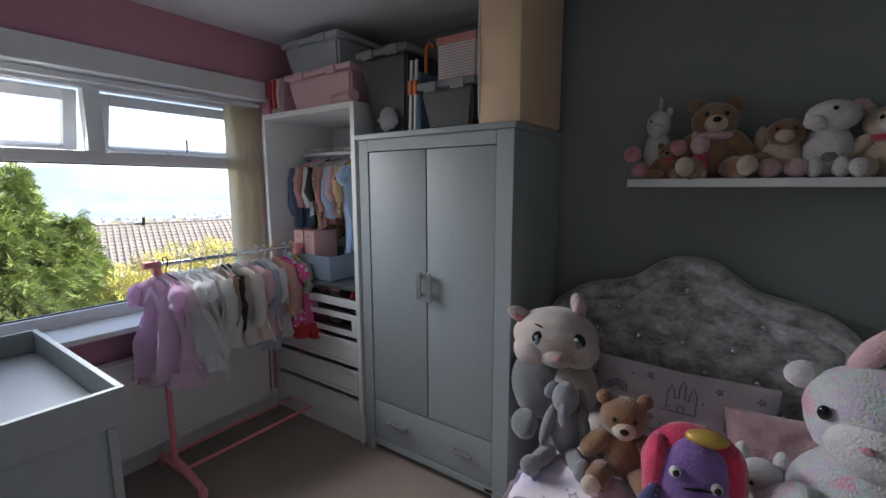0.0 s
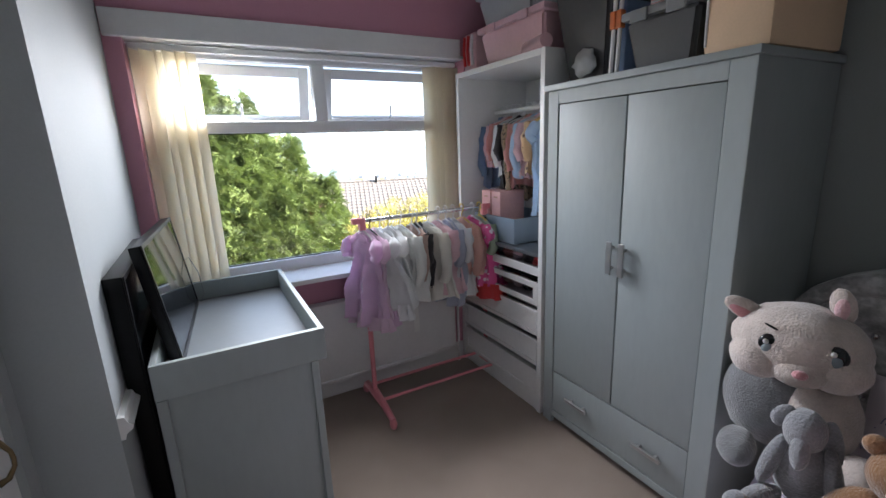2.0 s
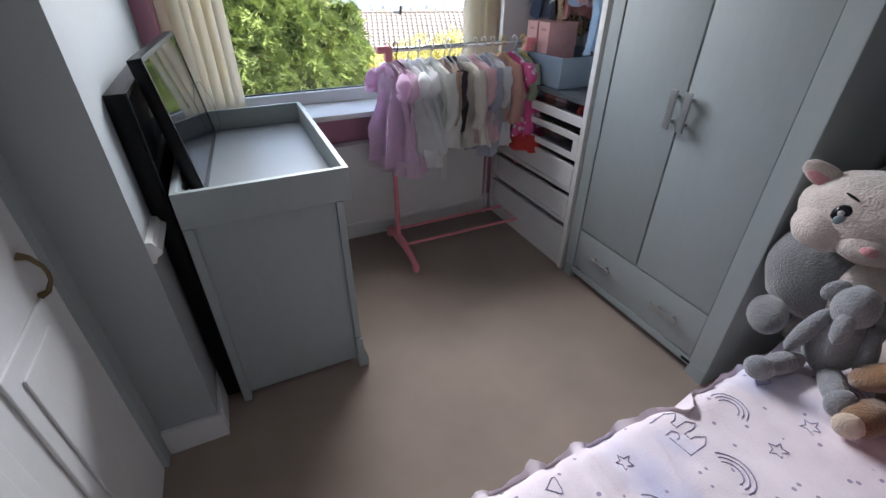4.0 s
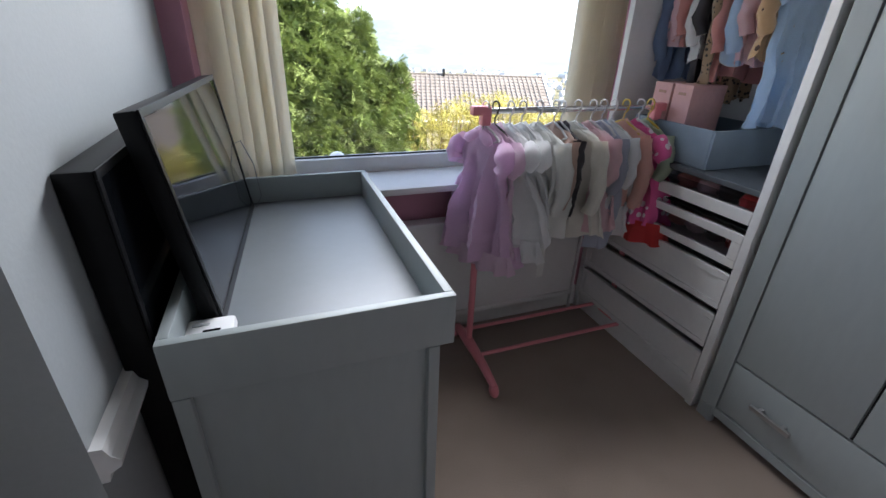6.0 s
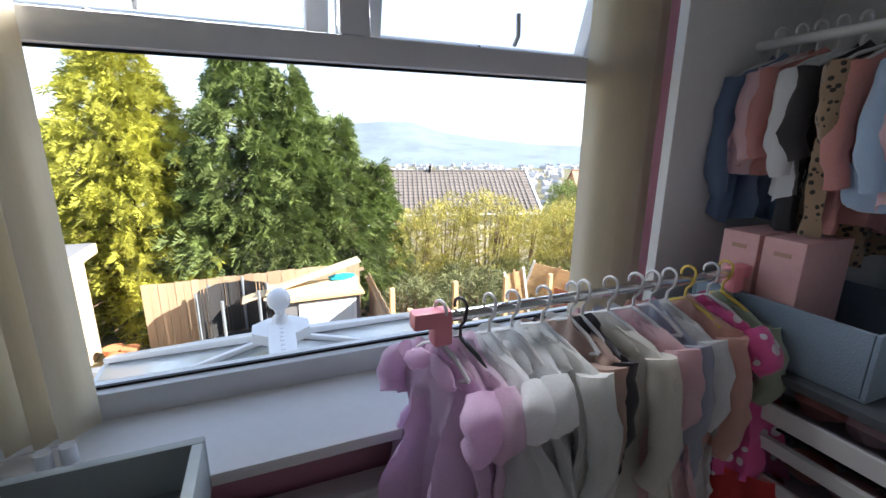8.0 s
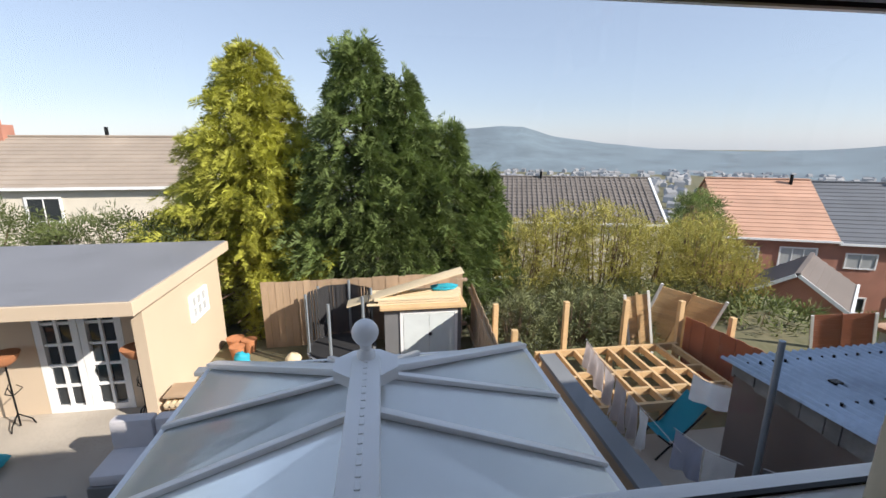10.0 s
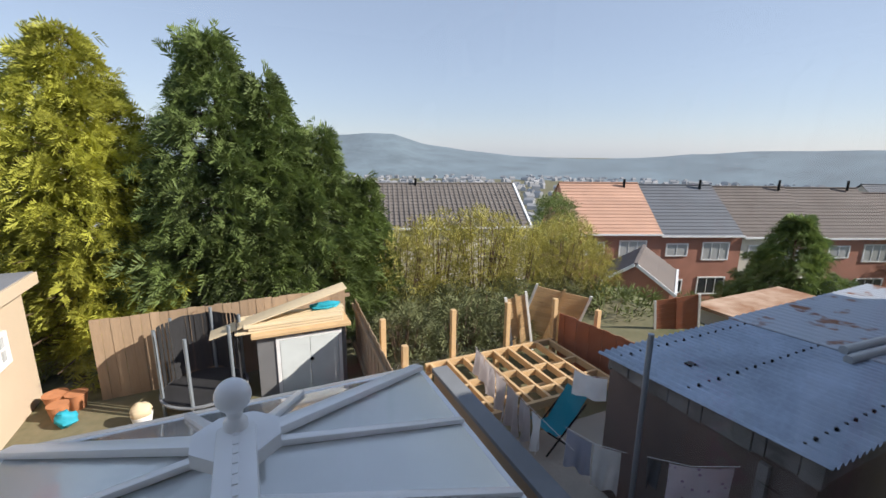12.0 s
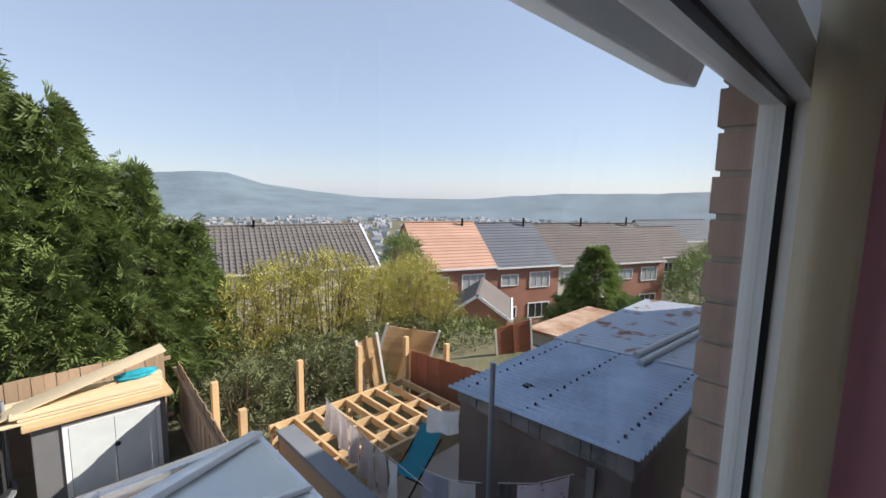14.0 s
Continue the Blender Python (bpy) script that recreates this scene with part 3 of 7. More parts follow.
# ---- garment rail ----
def garment_rail():
    y, z, xa, xb = 2.312, 1.095, 0.905, 1.685
    r = thing("garment_rail", ((xa + xb) / 2, y, 0), "pink children's garment rail with chrome bar", "clothes rail")
    part("hanging_bar", tube([(xa - 0.02, y, z), (xb + 0.02, y, z)], 0.011, 12), M["chrome"], r, "chrome bar", True)
    for x, s in ((xa, -1), (xb, 1)):
        part("upright", tube([(x, y, 0.09), (x, y, 0.62)], 0.014, 10), M["pinkrail"], r, smooth=True)
        part("upright", tube([(x, y, 0.62), (x, y, z - 0.02)], 0.010, 10), M["chrome"], r, "chrome upper tube", True)
        part("connector", boxes([(x - 0.018, x + 0.018, y - 0.017, y + 0.017, z - 0.05, z + 0.017), (x - 0.055 if s < 0 else x, x if s < 0 else x + 0.055, y - 0.0165, y + 0.0165, z - 0.014, z + 0.0175)], 0.006), M["pinkrail"], r, smooth=40)
        part("foot", tube([(x, y - 0.27, 0.05), (x, y - 0.15, 0.075), (x, y, 0.085), (x, y + 0.13, 0.075), (x, y + 0.17, 0.05)], 0.02, 10, [0.016, 0.02, 0.026, 0.02, 0.016]), M["pinkrail"], r, smooth=True)
        for yy in (y - 0.265, y + 0.165):
            part("castor", ball((x, yy, 0.03), (0.02, 0.028, 0.03)), M["pinkrail"], r, smooth=True)
    for yy in (y - 0.10, y + 0.09):
        part("cross_bar", tube([(xa, yy, 0.085), (xb, yy, 0.085)], 0.009, 8), M["pinkrail"], r, smooth=True)


garment_rail()

# ---- outdoors: ground ----
G = -2.8


def smooth_step(v):
    v = max(0.0, min(1.0, v))
    return v * v * (3 - 2 * v)


def ground_height(x, y):
    r = math.hypot(x - 0.8, y - 2.5)
    z = G - 7.0 * max(smooth_step((y - 12.5) / 13), smooth_step((x - 10.5) / 12))
    if r > 45:
        z -= min(52, (r - 45) * 0.16)
    return z


def ground():
    bm = bmesh.new()
    rs = [0.5, 2, 4, 6, 8, 9, 10, 11, 12, 14, 16, 18, 20, 23, 26, 30, 36, 45, 60, 90, 140, 220, 370, 600, 1000, 1800, 3000, 4600]
    n = 120
    rings = []
    for r in rs:
        ring = []
        for k in range(n):
            a = 2 * math.pi * k / n
            x, y = 0.8 + r * math.cos(a), 2.5 + r * math.sin(a)
            ring.append(bm.verts.new((x, y, ground_height(x, y))))
        rings.append(ring)
    bm.faces.new(rings[0])
    for a, b in zip(rings, rings[1:]):
        for k in range(n):
            bm.faces.new((a[k], b[k], b[(k + 1) % n], a[(k + 1) % n]))
    return setting("ground", bm, M["grass"], "rough grassy ground falling away to the valley", "ground", True)


ground()
setting("patio_paving", box(-6.5, 3.0, 2.9, 9.6, G - 0.05, G + 0.03), M["concrete"], "worn concrete patio behind the house", "patio")
setting("yard_paving", box(3.2, 9.4, 2.9, 7.3, G - 0.05, G + 0.03), M["concrete"], "concrete yard of the next house", "patio")


# ---- conservatory ----
def conservatory():
    xa, xb, yf, ze, xr, yr, zr = -0.80, 2.08, 6.0, -0.56, 0.645, 4.45, 0.14
    c = thing("conservatory", (xr, 4.4, G), "white conservatory with a hipped glazed roof and finial", "conservatory")
    up, gl = M["upvc"], M["roof_glazing"]
    A, B, C, D = Vector((xa, yf, ze)), Vector((xb, yf, ze)), Vector((xr, yr, zr)), Vector((xr, 2.87, zr))
    A0, B0 = Vector((xa, 2.87, ze)), Vector((xb, 2.87, ze))

    def sheet(pts):
        bm = bmesh.new()
        vs = [bm.verts.new(p) for p in pts]
        f = bm.faces.new(vs)
        bmesh.ops.solidify(bm, geom=[f], thickness=0.02)
        part("roof_pane", bm, gl, c, "pale blue roof pane")

    def lerp(p, q, t):
        return p + (q - p) * t

    # side panes between the glazing bars, then the hip triangles and the end
    yb = [2.87, 3.62, 4.38, 5.14]
    for E0, side in ((A0, xa), (B0, xb)):
        eave = [Vector((side, y, ze)) for y in yb] + [Vector((side, yf, ze))]
        ridge = [Vector((xr, 2.87, zr)), Vector((xr, 3.45, zr)), Vector((xr, 4.1, zr)), Vector((xr, yr, zr)), Vector((xr, yr, zr))]
        for i in range(3):
            sheet([eave[i], eave[i + 1], ridge[i + 1], ridge[i]])
        sheet([eave[3], eave[4], ridge[3]])
        for i in (1, 2, 3):
            d = ridge[i] - eave[i]
            part("glazing_bar", bar(eave[i] - d * 0.01, ridge[i], 0.06, 0.035), up, c, smooth=40)
        part("hip_bar", bar(eave[4], C, 0.10, 0.05), up, c, smooth=40)
        part("gutter", box(side - 0.05 if side < 0 else side - 0.01, side + 0.01 if side < 0 else side + 0.05, 2.87, yf + 0.05, ze - 0.09, ze - 0.01, 0.006), up, c, smooth=40)
        part("side_wall", box(side - 0.04, side + 0.04, 2.87, yf - 0.05, G, ze - 0.095, 0.004), up, c)
    sheet([A, lerp(A, B, 0.36), C])
    sheet([lerp(A, B, 0.36), lerp(A, B, 0.64), C])
    sheet([lerp(A, B, 0.64), B, C])
    for t in (0.36, 0.64):
        part("glazing_bar", bar(lerp(A, B, t), C, 0.06, 0.035), up, c, smooth=40)
    part("gutter", box(xa - 0.05, xb + 0.05, yf - 0.01, yf + 0.05, ze - 0.09, ze - 0.01, 0.006), up, c, smooth=40)
    part("end_wall", box(xa + 0.041, xb - 0.041, yf - 0.09, yf - 0.01, G, ze - 0.095, 0.004), up, c)
    part("ridge_cap", bar(Vector((xr, 2.87, zr + 0.03)), Vector((xr, yr + 0.05, zr + 0.03)), 0.16, 0.07), up, c, smooth=40)
    part("cresting", boxes([(xr - 0.012, xr + 0.012, 2.9 + i * 0.06, 2.94 + i * 0.06, zr + 0.06, zr + 0.105) for i in range(26)], 0.004), up, c, "scalloped ridge cresting")
    part("hub", extrude_profile([(xr + 0.19 * math.cos(a), yr + 0.17 * math.sin(a)) for a in (2 * math.pi * k / 8 + 0.39 for k in range(8))], "z", zr + 0.01, zr + 0.075), up, c)
    bm = bmesh.new()
    add_tube(bm, [(xr, yr + 0.02, zr + 0.07), (xr, yr + 0.02, zr + 0.13), (xr, yr + 0.02, zr + 0.15), (xr, yr + 0.02, zr + 0.20)], 0.04, 14, [0.055, 0.05, 0.03, 0.04])
    add_ball(bm, (xr, yr + 0.02, zr + 0.25), (0.075, 0.075, 0.075), seg=20, rings=14)
    part("finial", bm, up, c, "white ball finial", True)


def bar(p, q, w, h):
    """A bevelled bar from p to q, w wide and h high, standing on the line."""
    d = (q - p)
    m = Matrix.Translation(p) @ d.to_track_quat("Y", "Z").to_matrix().to_4x4()
    bm = bmesh.new()
    add_box(bm, -w / 2, w / 2, 0, d.length, 0.0, h, min(w, h) * 0.3, m)
    return bm


conservatory()


# ---- garden building ----
def window_unit(parent, m, w, h, cols, rows, glass, name="window", depth=0.05, fr=0.06):
    """A framed window or glazed door in the xz plane of m, facing -y."""
    f = part(name, bmesh.new(), M["upvc"], parent)
    b0 = base_of(parent)
    bm = bmesh.new()
    for r in ((-w / 2, -w / 2 + fr, 0, h), (w / 2 - fr, w / 2, 0, h), (-w / 2 + fr, w / 2 - fr, 0, fr), (-w / 2 + fr, w / 2 - fr, h - fr, h)):
        add_box(bm, r[0], r[1], -depth, 0.01, r[2], r[3], 0, m)
    iw, ih, b = w - 2 * fr, h - 2 * fr, fr * 0.45
    for i in range(1, cols):
        x = -iw / 2 + iw * i / cols
        add_box(bm, x - b / 2, x + b / 2, -depth * 0.8, 0.0, fr, h - fr, 0, m)
    for i in range(1, rows):
        z = fr + ih * i / rows
        add_box(bm, -iw / 2, iw / 2, -depth * 0.7, 0.0, z - b / 2, z + b / 2, 0, m)
    bmesh.ops.translate(bm, vec=-b0, verts=bm.verts)
    bm.to_mesh(f.data)
    bm.free()
    for i in range(cols):
        for j in range(rows):
            part("pane", box(-iw / 2 + iw * i / cols + b / 2, -iw / 2 + iw * (i + 1) / cols - b / 2, -depth * 0.35, -depth * 0.2, fr + ih * j / rows + b / 2, fr + ih * (j + 1) / rows - b / 2, 0, m), glass, f)
    return f


def garden_building():
    xr, yf, yw, yb, zt = -2.5, 8.0, 9.05, 11.5, -0.60
    g = thing("garden_building", (-4.8, 10.0, G), "cream rendered garden room with a flat felt roof", "outbuilding")
    part("wall", boxes([(-7.6, -4.53, yw, yw + 0.15, G, zt - 0.18), (-3.29, -2.86, yw, yw + 0.15, G, zt - 0.18), (-4.53, -3.29, yw, yw + 0.15, -0.72 - 0.1, zt - 0.18)]), M["render"], g)
    part("wall", box(-2.86, -2.70, yw - 0.02, yb, G, zt - 0.18), M["render"], g)
    part("wall", box(-7.6, -2.86, yb - 0.15, yb, G, zt - 0.18), M["render"], g)
    part("wall", box(-7.75, -7.6, yw, yb, G, zt - 0.18), M["render"], g)
    part("canopy_post", box(-2.86, -2.70, yf + 0.55, yw - 0.021, G, zt - 0.18), M["render"], g)
    part("fascia", box(-7.9, xr, yf, yf + 0.05, zt - 0.20, zt - 0.012, 0.004), M["render"], g)
    part("fascia", box(xr - 0.05, xr, yf + 0.051, yb + 0.15, zt - 0.20, zt - 0.012, 0.004), M["render"], g)
    part("roof", box(-7.9, xr - 0.051, yf + 0.051, yb + 0.15, zt - 0.16, zt, 0.004), M["felt"], g, "grey felt flat roof")
    # dark sheet behind the doors, put in for the shade indoors
    part("unlit_room_sheet", box(-7.5, -2.9, yw + 0.9, yw + 0.95, G, zt - 0.2), M["shed"], g)
    for xc in (-4.22, -3.60):
        window_unit(g, pose(xc, yw + 0.08, G + 0.03), 0.61, 1.95, 2, 5, M["dark_pane"], "glazed_door", 0.08, 0.10)
    window_unit(g, pose(-2.695, 10.35, -1.75, 0, 0, 90), 0.72, 0.50, 3, 2, M["net"], "window", 0.05, 0.05)


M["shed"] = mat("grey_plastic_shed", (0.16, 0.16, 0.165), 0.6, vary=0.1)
garden_building()


# ---- fences, shed ----
def fence(name, p, q, z0, z1, material, label, board=0.14, gap=0.004):
    p, q = Vector((*p, 0)), Vector((*q, 0))
    d = q - p
    n = int(d.length / board)
    f = thing(name, ((p + q) / 2).to_tuple()[:2] + (z0,), label, "fence")
    m = Matrix.Translation(p) @ Matrix.Rotation(math.atan2(d.y, d.x), 4, "Z")
    for i in range(n):
        k = random.uniform(-0.015, 0.015)
        part("board", box(i * board, (i + 1) * board - gap, -0.012 + (0.008 if i % 2 else 0), 0.0 + (0.008 if i % 2 else 0), z0, z1 + k, 0, m), material, f)
    for z in (z0 + 0.25, z1 - 0.2):
        part("rail", box(0, d.length, 0.012, 0.05, z, z + 0.07, 0, m), material, f)
    return f


fence("garden_fence", (-1.75, 11.0), (2.55, 11.15), G - 0.05, -1.36, M["fence"], "weathered vertical board fence along the garden end")
fence("garden_fence", (2.38, 7.7), (2.60, 11.0), G - 0.05, -1.52, M["fence"], "weathered board fence between two gardens")


def low_fence():
    t = thing("low_fence", (0.5, 6.6, G), "low weathered slatted fence behind the conservatory", "fence")
    n = 34
    for i in range(n):
        x = -1.2 + 3.5 * i / n
        part("slat", box(x, x + 0.092, 6.58, 6.60, G, -0.97 + 0.012 * (i % 3), 0), M["fence"], t)
    part("top_rail", box(-1.22, 2.32, 6.56, 6.68, -0.945, -0.90, 0.004), M["coping"], t)


low_fence()


def shed():
    x0, x1, y0, y1, z1 = 0.72, 2.22, 10.0, 10.9, -1.68
    s = thing("shed", (1.4, 10.4, G), "grey garden store with white double doors", "shed")
    part("body", box(x0, x1, y0 + 0.03, y1, G, z1, 0.01), M["shed"], s)
    part("door_frame", boxes([(1.02, 1.08, y0 + 0.005, y0 + 0.029, G, z1 - 0.06), (2.08, 2.14, y0 + 0.005, y0 + 0.029, G, z1 - 0.06), (1.081, 2.079, y0 + 0.005, y0 + 0.029, z1 - 0.12, z1 - 0.06)], 0.004), M["upvc"], s)
    for a, b in ((1.085, 1.577), (1.583, 2.075)):
        part("door", box(a, b, y0, y0 + 0.028, G, z1 - 0.125, 0.004), M["pale_door"], s)
    part("knob", ball((1.60, y0 - 0.02, -2.22), (0.035, 0.02, 0.035)), M["black"], s, smooth=True)
    part("roof", box(x0 - 0.08, x1 + 0.08, y0 - 0.08, y1 + 0.08, z1, z1 + 0.06, 0.01), M["timber"], s)


M["pale_door"] = mat("pale_grey_door", (0.62, 0.66, 0.66), 0.5, vary=0.06, bump=0.05)
shed()

# neighbour's garage
def corrugated(x0, x1, y0, y1, z, pitch, depth):
    """A sheet roof whose ridges run along y; z gives its height at a place."""
    bm = bmesh.new()
    n = int((x1 - x0) / pitch * 8)
    rows = []
    for i in range(n + 1):
        x = x0 + (x1 - x0) * i / n
        dz = depth * math.sin(i * math.pi / 4)
        rows.append([[bm.verts.new((x, y, z(x, y) + dz + e)) for y in (y0, y0 + (y1 - y0) * 0.35, y0 + (y1 - y0) * 0.7, y1)] for e in (0.0, -0.006)])
    for a, b in zip(rows, rows[1:]):
        for k in range(3):
            bm.faces.new((a[0][k], b[0][k], b[0][k + 1], a[0][k + 1])), bm.faces.new((a[1][k + 1], b[1][k + 1], b[1][k], a[1][k]))
        bm.faces.new((a[1][0], b[1][0], b[0][0], a[0][0])), bm.faces.new((a[0][3], b[0][3], b[1][3], a[1][3]))
    return bm


def garage():
    x0, x1, y0, y1, zt = 4.56, 10.6, 3.96, 6.06, -0.93

    def height(x, y):
        return zt + 0.055 * (6.18 - y) + 0.012 * (x - x0)

    g = thing("garage", (6.9, 4.9, G), "low block garage with a corrugated metal roof", "garage")
    bm = box(x0, x1, y0, y1, G, zt - 0.1)
    part("wall", bm, M["garage_wall"], g)
    part("gable_strip", extrude_profile([(y0, zt - 0.099), (y1, zt - 0.099), (y1, height(x0, y1) - 0.02), (y0, height(x0, y0) - 0.02)], "x", x0, x1), M["garage_wall"], g)
    part("roof", corrugated(4.46, 6.95, 3.87, 6.18, height, 0.10, 0.024), M["tin"], g, "galvanised corrugated roof")
    part("roof", corrugated(6.90, 10.7, 3.87, 6.20, lambda x, y: height(x, y) + 0.03, 0.15, 0.007), M["tin_rust"], g, "rusted sheet roof with pale patches")
    for yy in (4.12, 5.11, 5.96):
        for i in range(16):
            x = 4.60 + i * 0.152
            part("bolt", tube([(x, yy, height(x, yy)), (x, yy, height(x, yy) + 0.03)], 0.014, 6), M["black"], g)
    part("roof_patch", box(5.05, 5.15, 5.42, 5.50, height(5.1, 5.46) + 0.008, height(5.1, 5.46) + 0.03, 0.006), M["black"], g, "dark lump on the sheet")
    # crumbling concrete lip under the eaves, in broken lengths
    rng = random.Random(3)
    y = y0 - 0.03
    while y < y1:
        w = rng.uniform(0.10, 0.34)
        part("eaves_edge", box(x0 - rng.uniform(0.03, 0.06), x0 - 0.001, y, min(y + w - 0.006, y1), zt - rng.uniform(0.10, 0.17), height(x0, y + w) - 0.022, 0.006), M["eaves"], g)
        y += w
    part("eaves_edge", box(x0, x1, y0 - 0.03, y0 - 0.001, zt - 0.08, height(x0, y0) - 0.022), M["eaves"], g)
    part("corner_post", box(x0 - 0.05, x0 - 0.001, 4.28, 4.36, G, zt - 0.18), M["eaves"], g)


M["rust_sheet"] = mat("orange_rusted_sheet", (0.34, 0.15, 0.06), 0.85, vary=0.3, scale=1.3, grain=7, bump=0.2, tint=(0.50, 0.36, 0.26))
M["eaves"] = mat("crumbling_grey_mortar", (0.20, 0.19, 0.18), 0.95, vary=0.35, scale=6, grain=40, bump=0.6)
garage()
part_wall = setting("garden_wall", box(3.02, 3.20, 2.9, 7.8, G, -1.70), M["fence"], "brown garden wall between the two yards", "wall")
setting("wall_coping", box(2.99, 3.23, 2.9, 7.83, -1.699, -1.64, 0.008), M["coping"], "dark grey coping on the garden wall", "wall")


# ---- houses ----
def house(name, label, p, u, length, half, z_eave, z_ridge, z_base, roof_mat, wall_mat, windows=(), gable=0.25):
    """A gabled house: p is the near-left foot of the front wall, u runs along it, the roof's ridge lies half behind it."""
    u = Vector((*u, 0)).normalized()
    m = Matrix.Translation((p[0], p[1], 0)) @ Matrix.Rotation(math.atan2(u.y, u.x), 4, "Z")
    h = thing(name, (p[0], p[1], z_base), label, "house")
    bm = extrude_profile([(0, z_base), (2 * half, z_base), (2 * half, z_eave), (half, z_ridge - 0.1), (0, z_eave)], "x", 0, length)
    bmesh.ops.transform(bm, matrix=m, verts=bm.verts)
    part("wall", bm, wall_mat, h)
    slope = Vector((0, half, z_ridge - z_eave))
    sl = slope.length
    for s in (0, 1):
        bm = bmesh.new()
        nrow = max(6, int(sl / 0.33))
        a0 = Vector((-gable, -0.25 if s == 0 else 2 * half + 0.25, z_eave - 0.25 * slope.z / half))
        top = Vector((-gable, half, z_ridge))
        for i in range(nrow):
            pa, pb = a0.lerp(top, i / nrow), a0.lerp(top, (i + 1) / nrow)
            L = length + 2 * gable
            vs = [bm.verts.new(m @ v) for v in (pa + Vector((0, 0, 0.09)), pa + Vector((L, 0, 0.09)), pb + Vector((L, 0, 0.045)), pb + Vector((0, 0, 0.045)), pa + Vector((0, 0, 0.03)), pa + Vector((L, 0, 0.03)))]
            bm.faces.new((vs[0], vs[1], vs[2], vs[3])), bm.faces.new((vs[4], vs[5], vs[1], vs[0]))
        part("roof_slope", bm, roof_mat, h)
    if "pantile" in roof_mat.name:
        for i in range(int(length / 0.33)):
            x = -gable + 0.2 + i * 0.33
            lo, hi = Vector((x, -0.25, z_eave - 0.25 * slope.z / half + 0.09)), Vector((x, half, z_ridge + 0.05))
            part("pantile_rib", bar(m @ lo, m @ hi, 0.11, 0.05), roof_mat, h)
        part("verge_board", bar(m @ Vector((length + gable, -0.28, z_eave - 0.25 * slope.z / half)), m @ Vector((length + gable, half, z_ridge)), 0.16, 0.12), M["upvc"], h)
    part("ridge_tiles", bar(m @ Vector((-gable, half, z_ridge + 0.03)), m @ Vector((length + gable, half, z_ridge + 0.03)), 0.22, 0.10), roof_mat, h)
    part("gutter", box(-gable, length + gable, -0.34, -0.22, z_eave - 0.14, z_eave - 0.02, 0, m), M["upvc"], h)
    for x, z, w, hh, cols, gl in windows:
        window_unit(h, m @ pose(x, -0.01, z), w, hh, cols, 1, M[gl], "window", 0.06, 0.09)
    return h, m


# terrace of four, seen from behind
U = Vector((0.93, -0.368, 0)).normalized()
N = Vector((0.368, 0.93, 0)).normalized()
T0 = Vector((24.3, 31.3, 0)) - N * 4.5
wins = [(1.4, -6.1, 1.7, 1.0, 2, "net"), (4.4, -6.4, 2.1, 1.4, 3, "net"), (1.4, -9.0, 1.5, 1.1, 2, "dark_pane"), (4.4, -9.1, 2.2, 1.4, 3, "dark_pane")]
tiles = [("tile_red", "brick", 0.0), ("tile_grey", "brick", -0.12), ("tile_brown", "cream", -0.24), ("tile_brown", "brick", -0.3)]
M["cream"] = mat("cream_painted_wall", (0.66, 0.60, 0.50), 0.9, vary=0.08, scale=1, grain=20, bump=0.1)
for i, (rf, wl, dz) in enumerate(tiles):
    q = T0 + U * (6.4 * i)
    house("terraced_house", {"tile_red": "red brick terraced house with a terracotta roof", "tile_grey": "red brick terraced house with a grey tile roof", "tile_brown": "terraced house with a brown tile roof"}[rf], (q.x, q.y), (U.x, U.y), 6.395, 4.5, -4.45 + dz, -1.15 + dz, -10.2, M[rf], M[wl], [(x, z + dz, w, hh, c, gl) for x, z, w, hh, c, gl in wins], 0.12 if i == 0 else 0.0)
house("bungalow", "house with a dark grey tiled roof behind the bushes", (1.90, 30.35), (0.962, -0.27), 16.2, 4.15, -3.35, -1.0, -10.0, M["tile_tan2"], M["cream"], [], 0.2)
house("semi_detached_house", "pale house with a weathered tan roof beyond the hedge", (-27.0, 24.0), (1, 0.0), 19.5, 4.0, -0.55, 1.62, -6.0, M["tile_tan"], M["cream"], [(12.6, -2.2, 1.5, 1.2, 2, "dark_pane"), (6.5, -2.2, 2.0, 1.2, 3, "dark_pane")], 0.2)


# ---- trees ----
def spray_mesh(name, anchors, dirs, size, material, parent, droop=0.25, leaflets=5, label="", broad=0.055):
    """Foliage of many small sprays: each a fan of narrow leaflets along a drooping stem."""
    rng = np.random.default_rng(len(anchors))
    V, Fc = [], []
    for (a, d) in zip(anchors, dirs):
        d = d.normalized()
        side = d.cross(Vector((0, 0, 1)))
        side = side.normalized() if side.length > 0.05 else Vector((1, 0, 0))
        side = (Matrix.Rotation(rng.uniform(-1.5, 1.5), 3, d) @ side)
        s = size * rng.uniform(0.6, 1.4)
        for j in range(leaflets):
            t = j / (leaflets - 1)
            o = a + d * (s * (0.1 + 0.8 * t)) - Vector((0, 0, droop * s * t * t))
            sg = -1 if j % 2 else 1
            k = 0.62 - 0.34 * t
            tip = o + (d * 0.8 + side * sg * (0.85 - 0.75 * t) + Vector((0, 0, rng.uniform(-0.35, 0.15)))) * s * k
            w = (side * -sg * 0.5 + d).normalized() * s * broad
            mid = o.lerp(tip, 0.45)
            b = len(V)
            V += [o, mid + w, tip, mid - w]
            Fc.append((b, b + 1, b + 2, b + 3))
    me = bpy.data.meshes.new(name)
    b0 = base_of(parent)
    me.from_pydata([(v - b0)[:] for v in V], [], Fc)
    me.materials.append(material)
    ob = new(name, me)
    ob.parent = parent
    if label:
        ob["label"] = label
    return ob


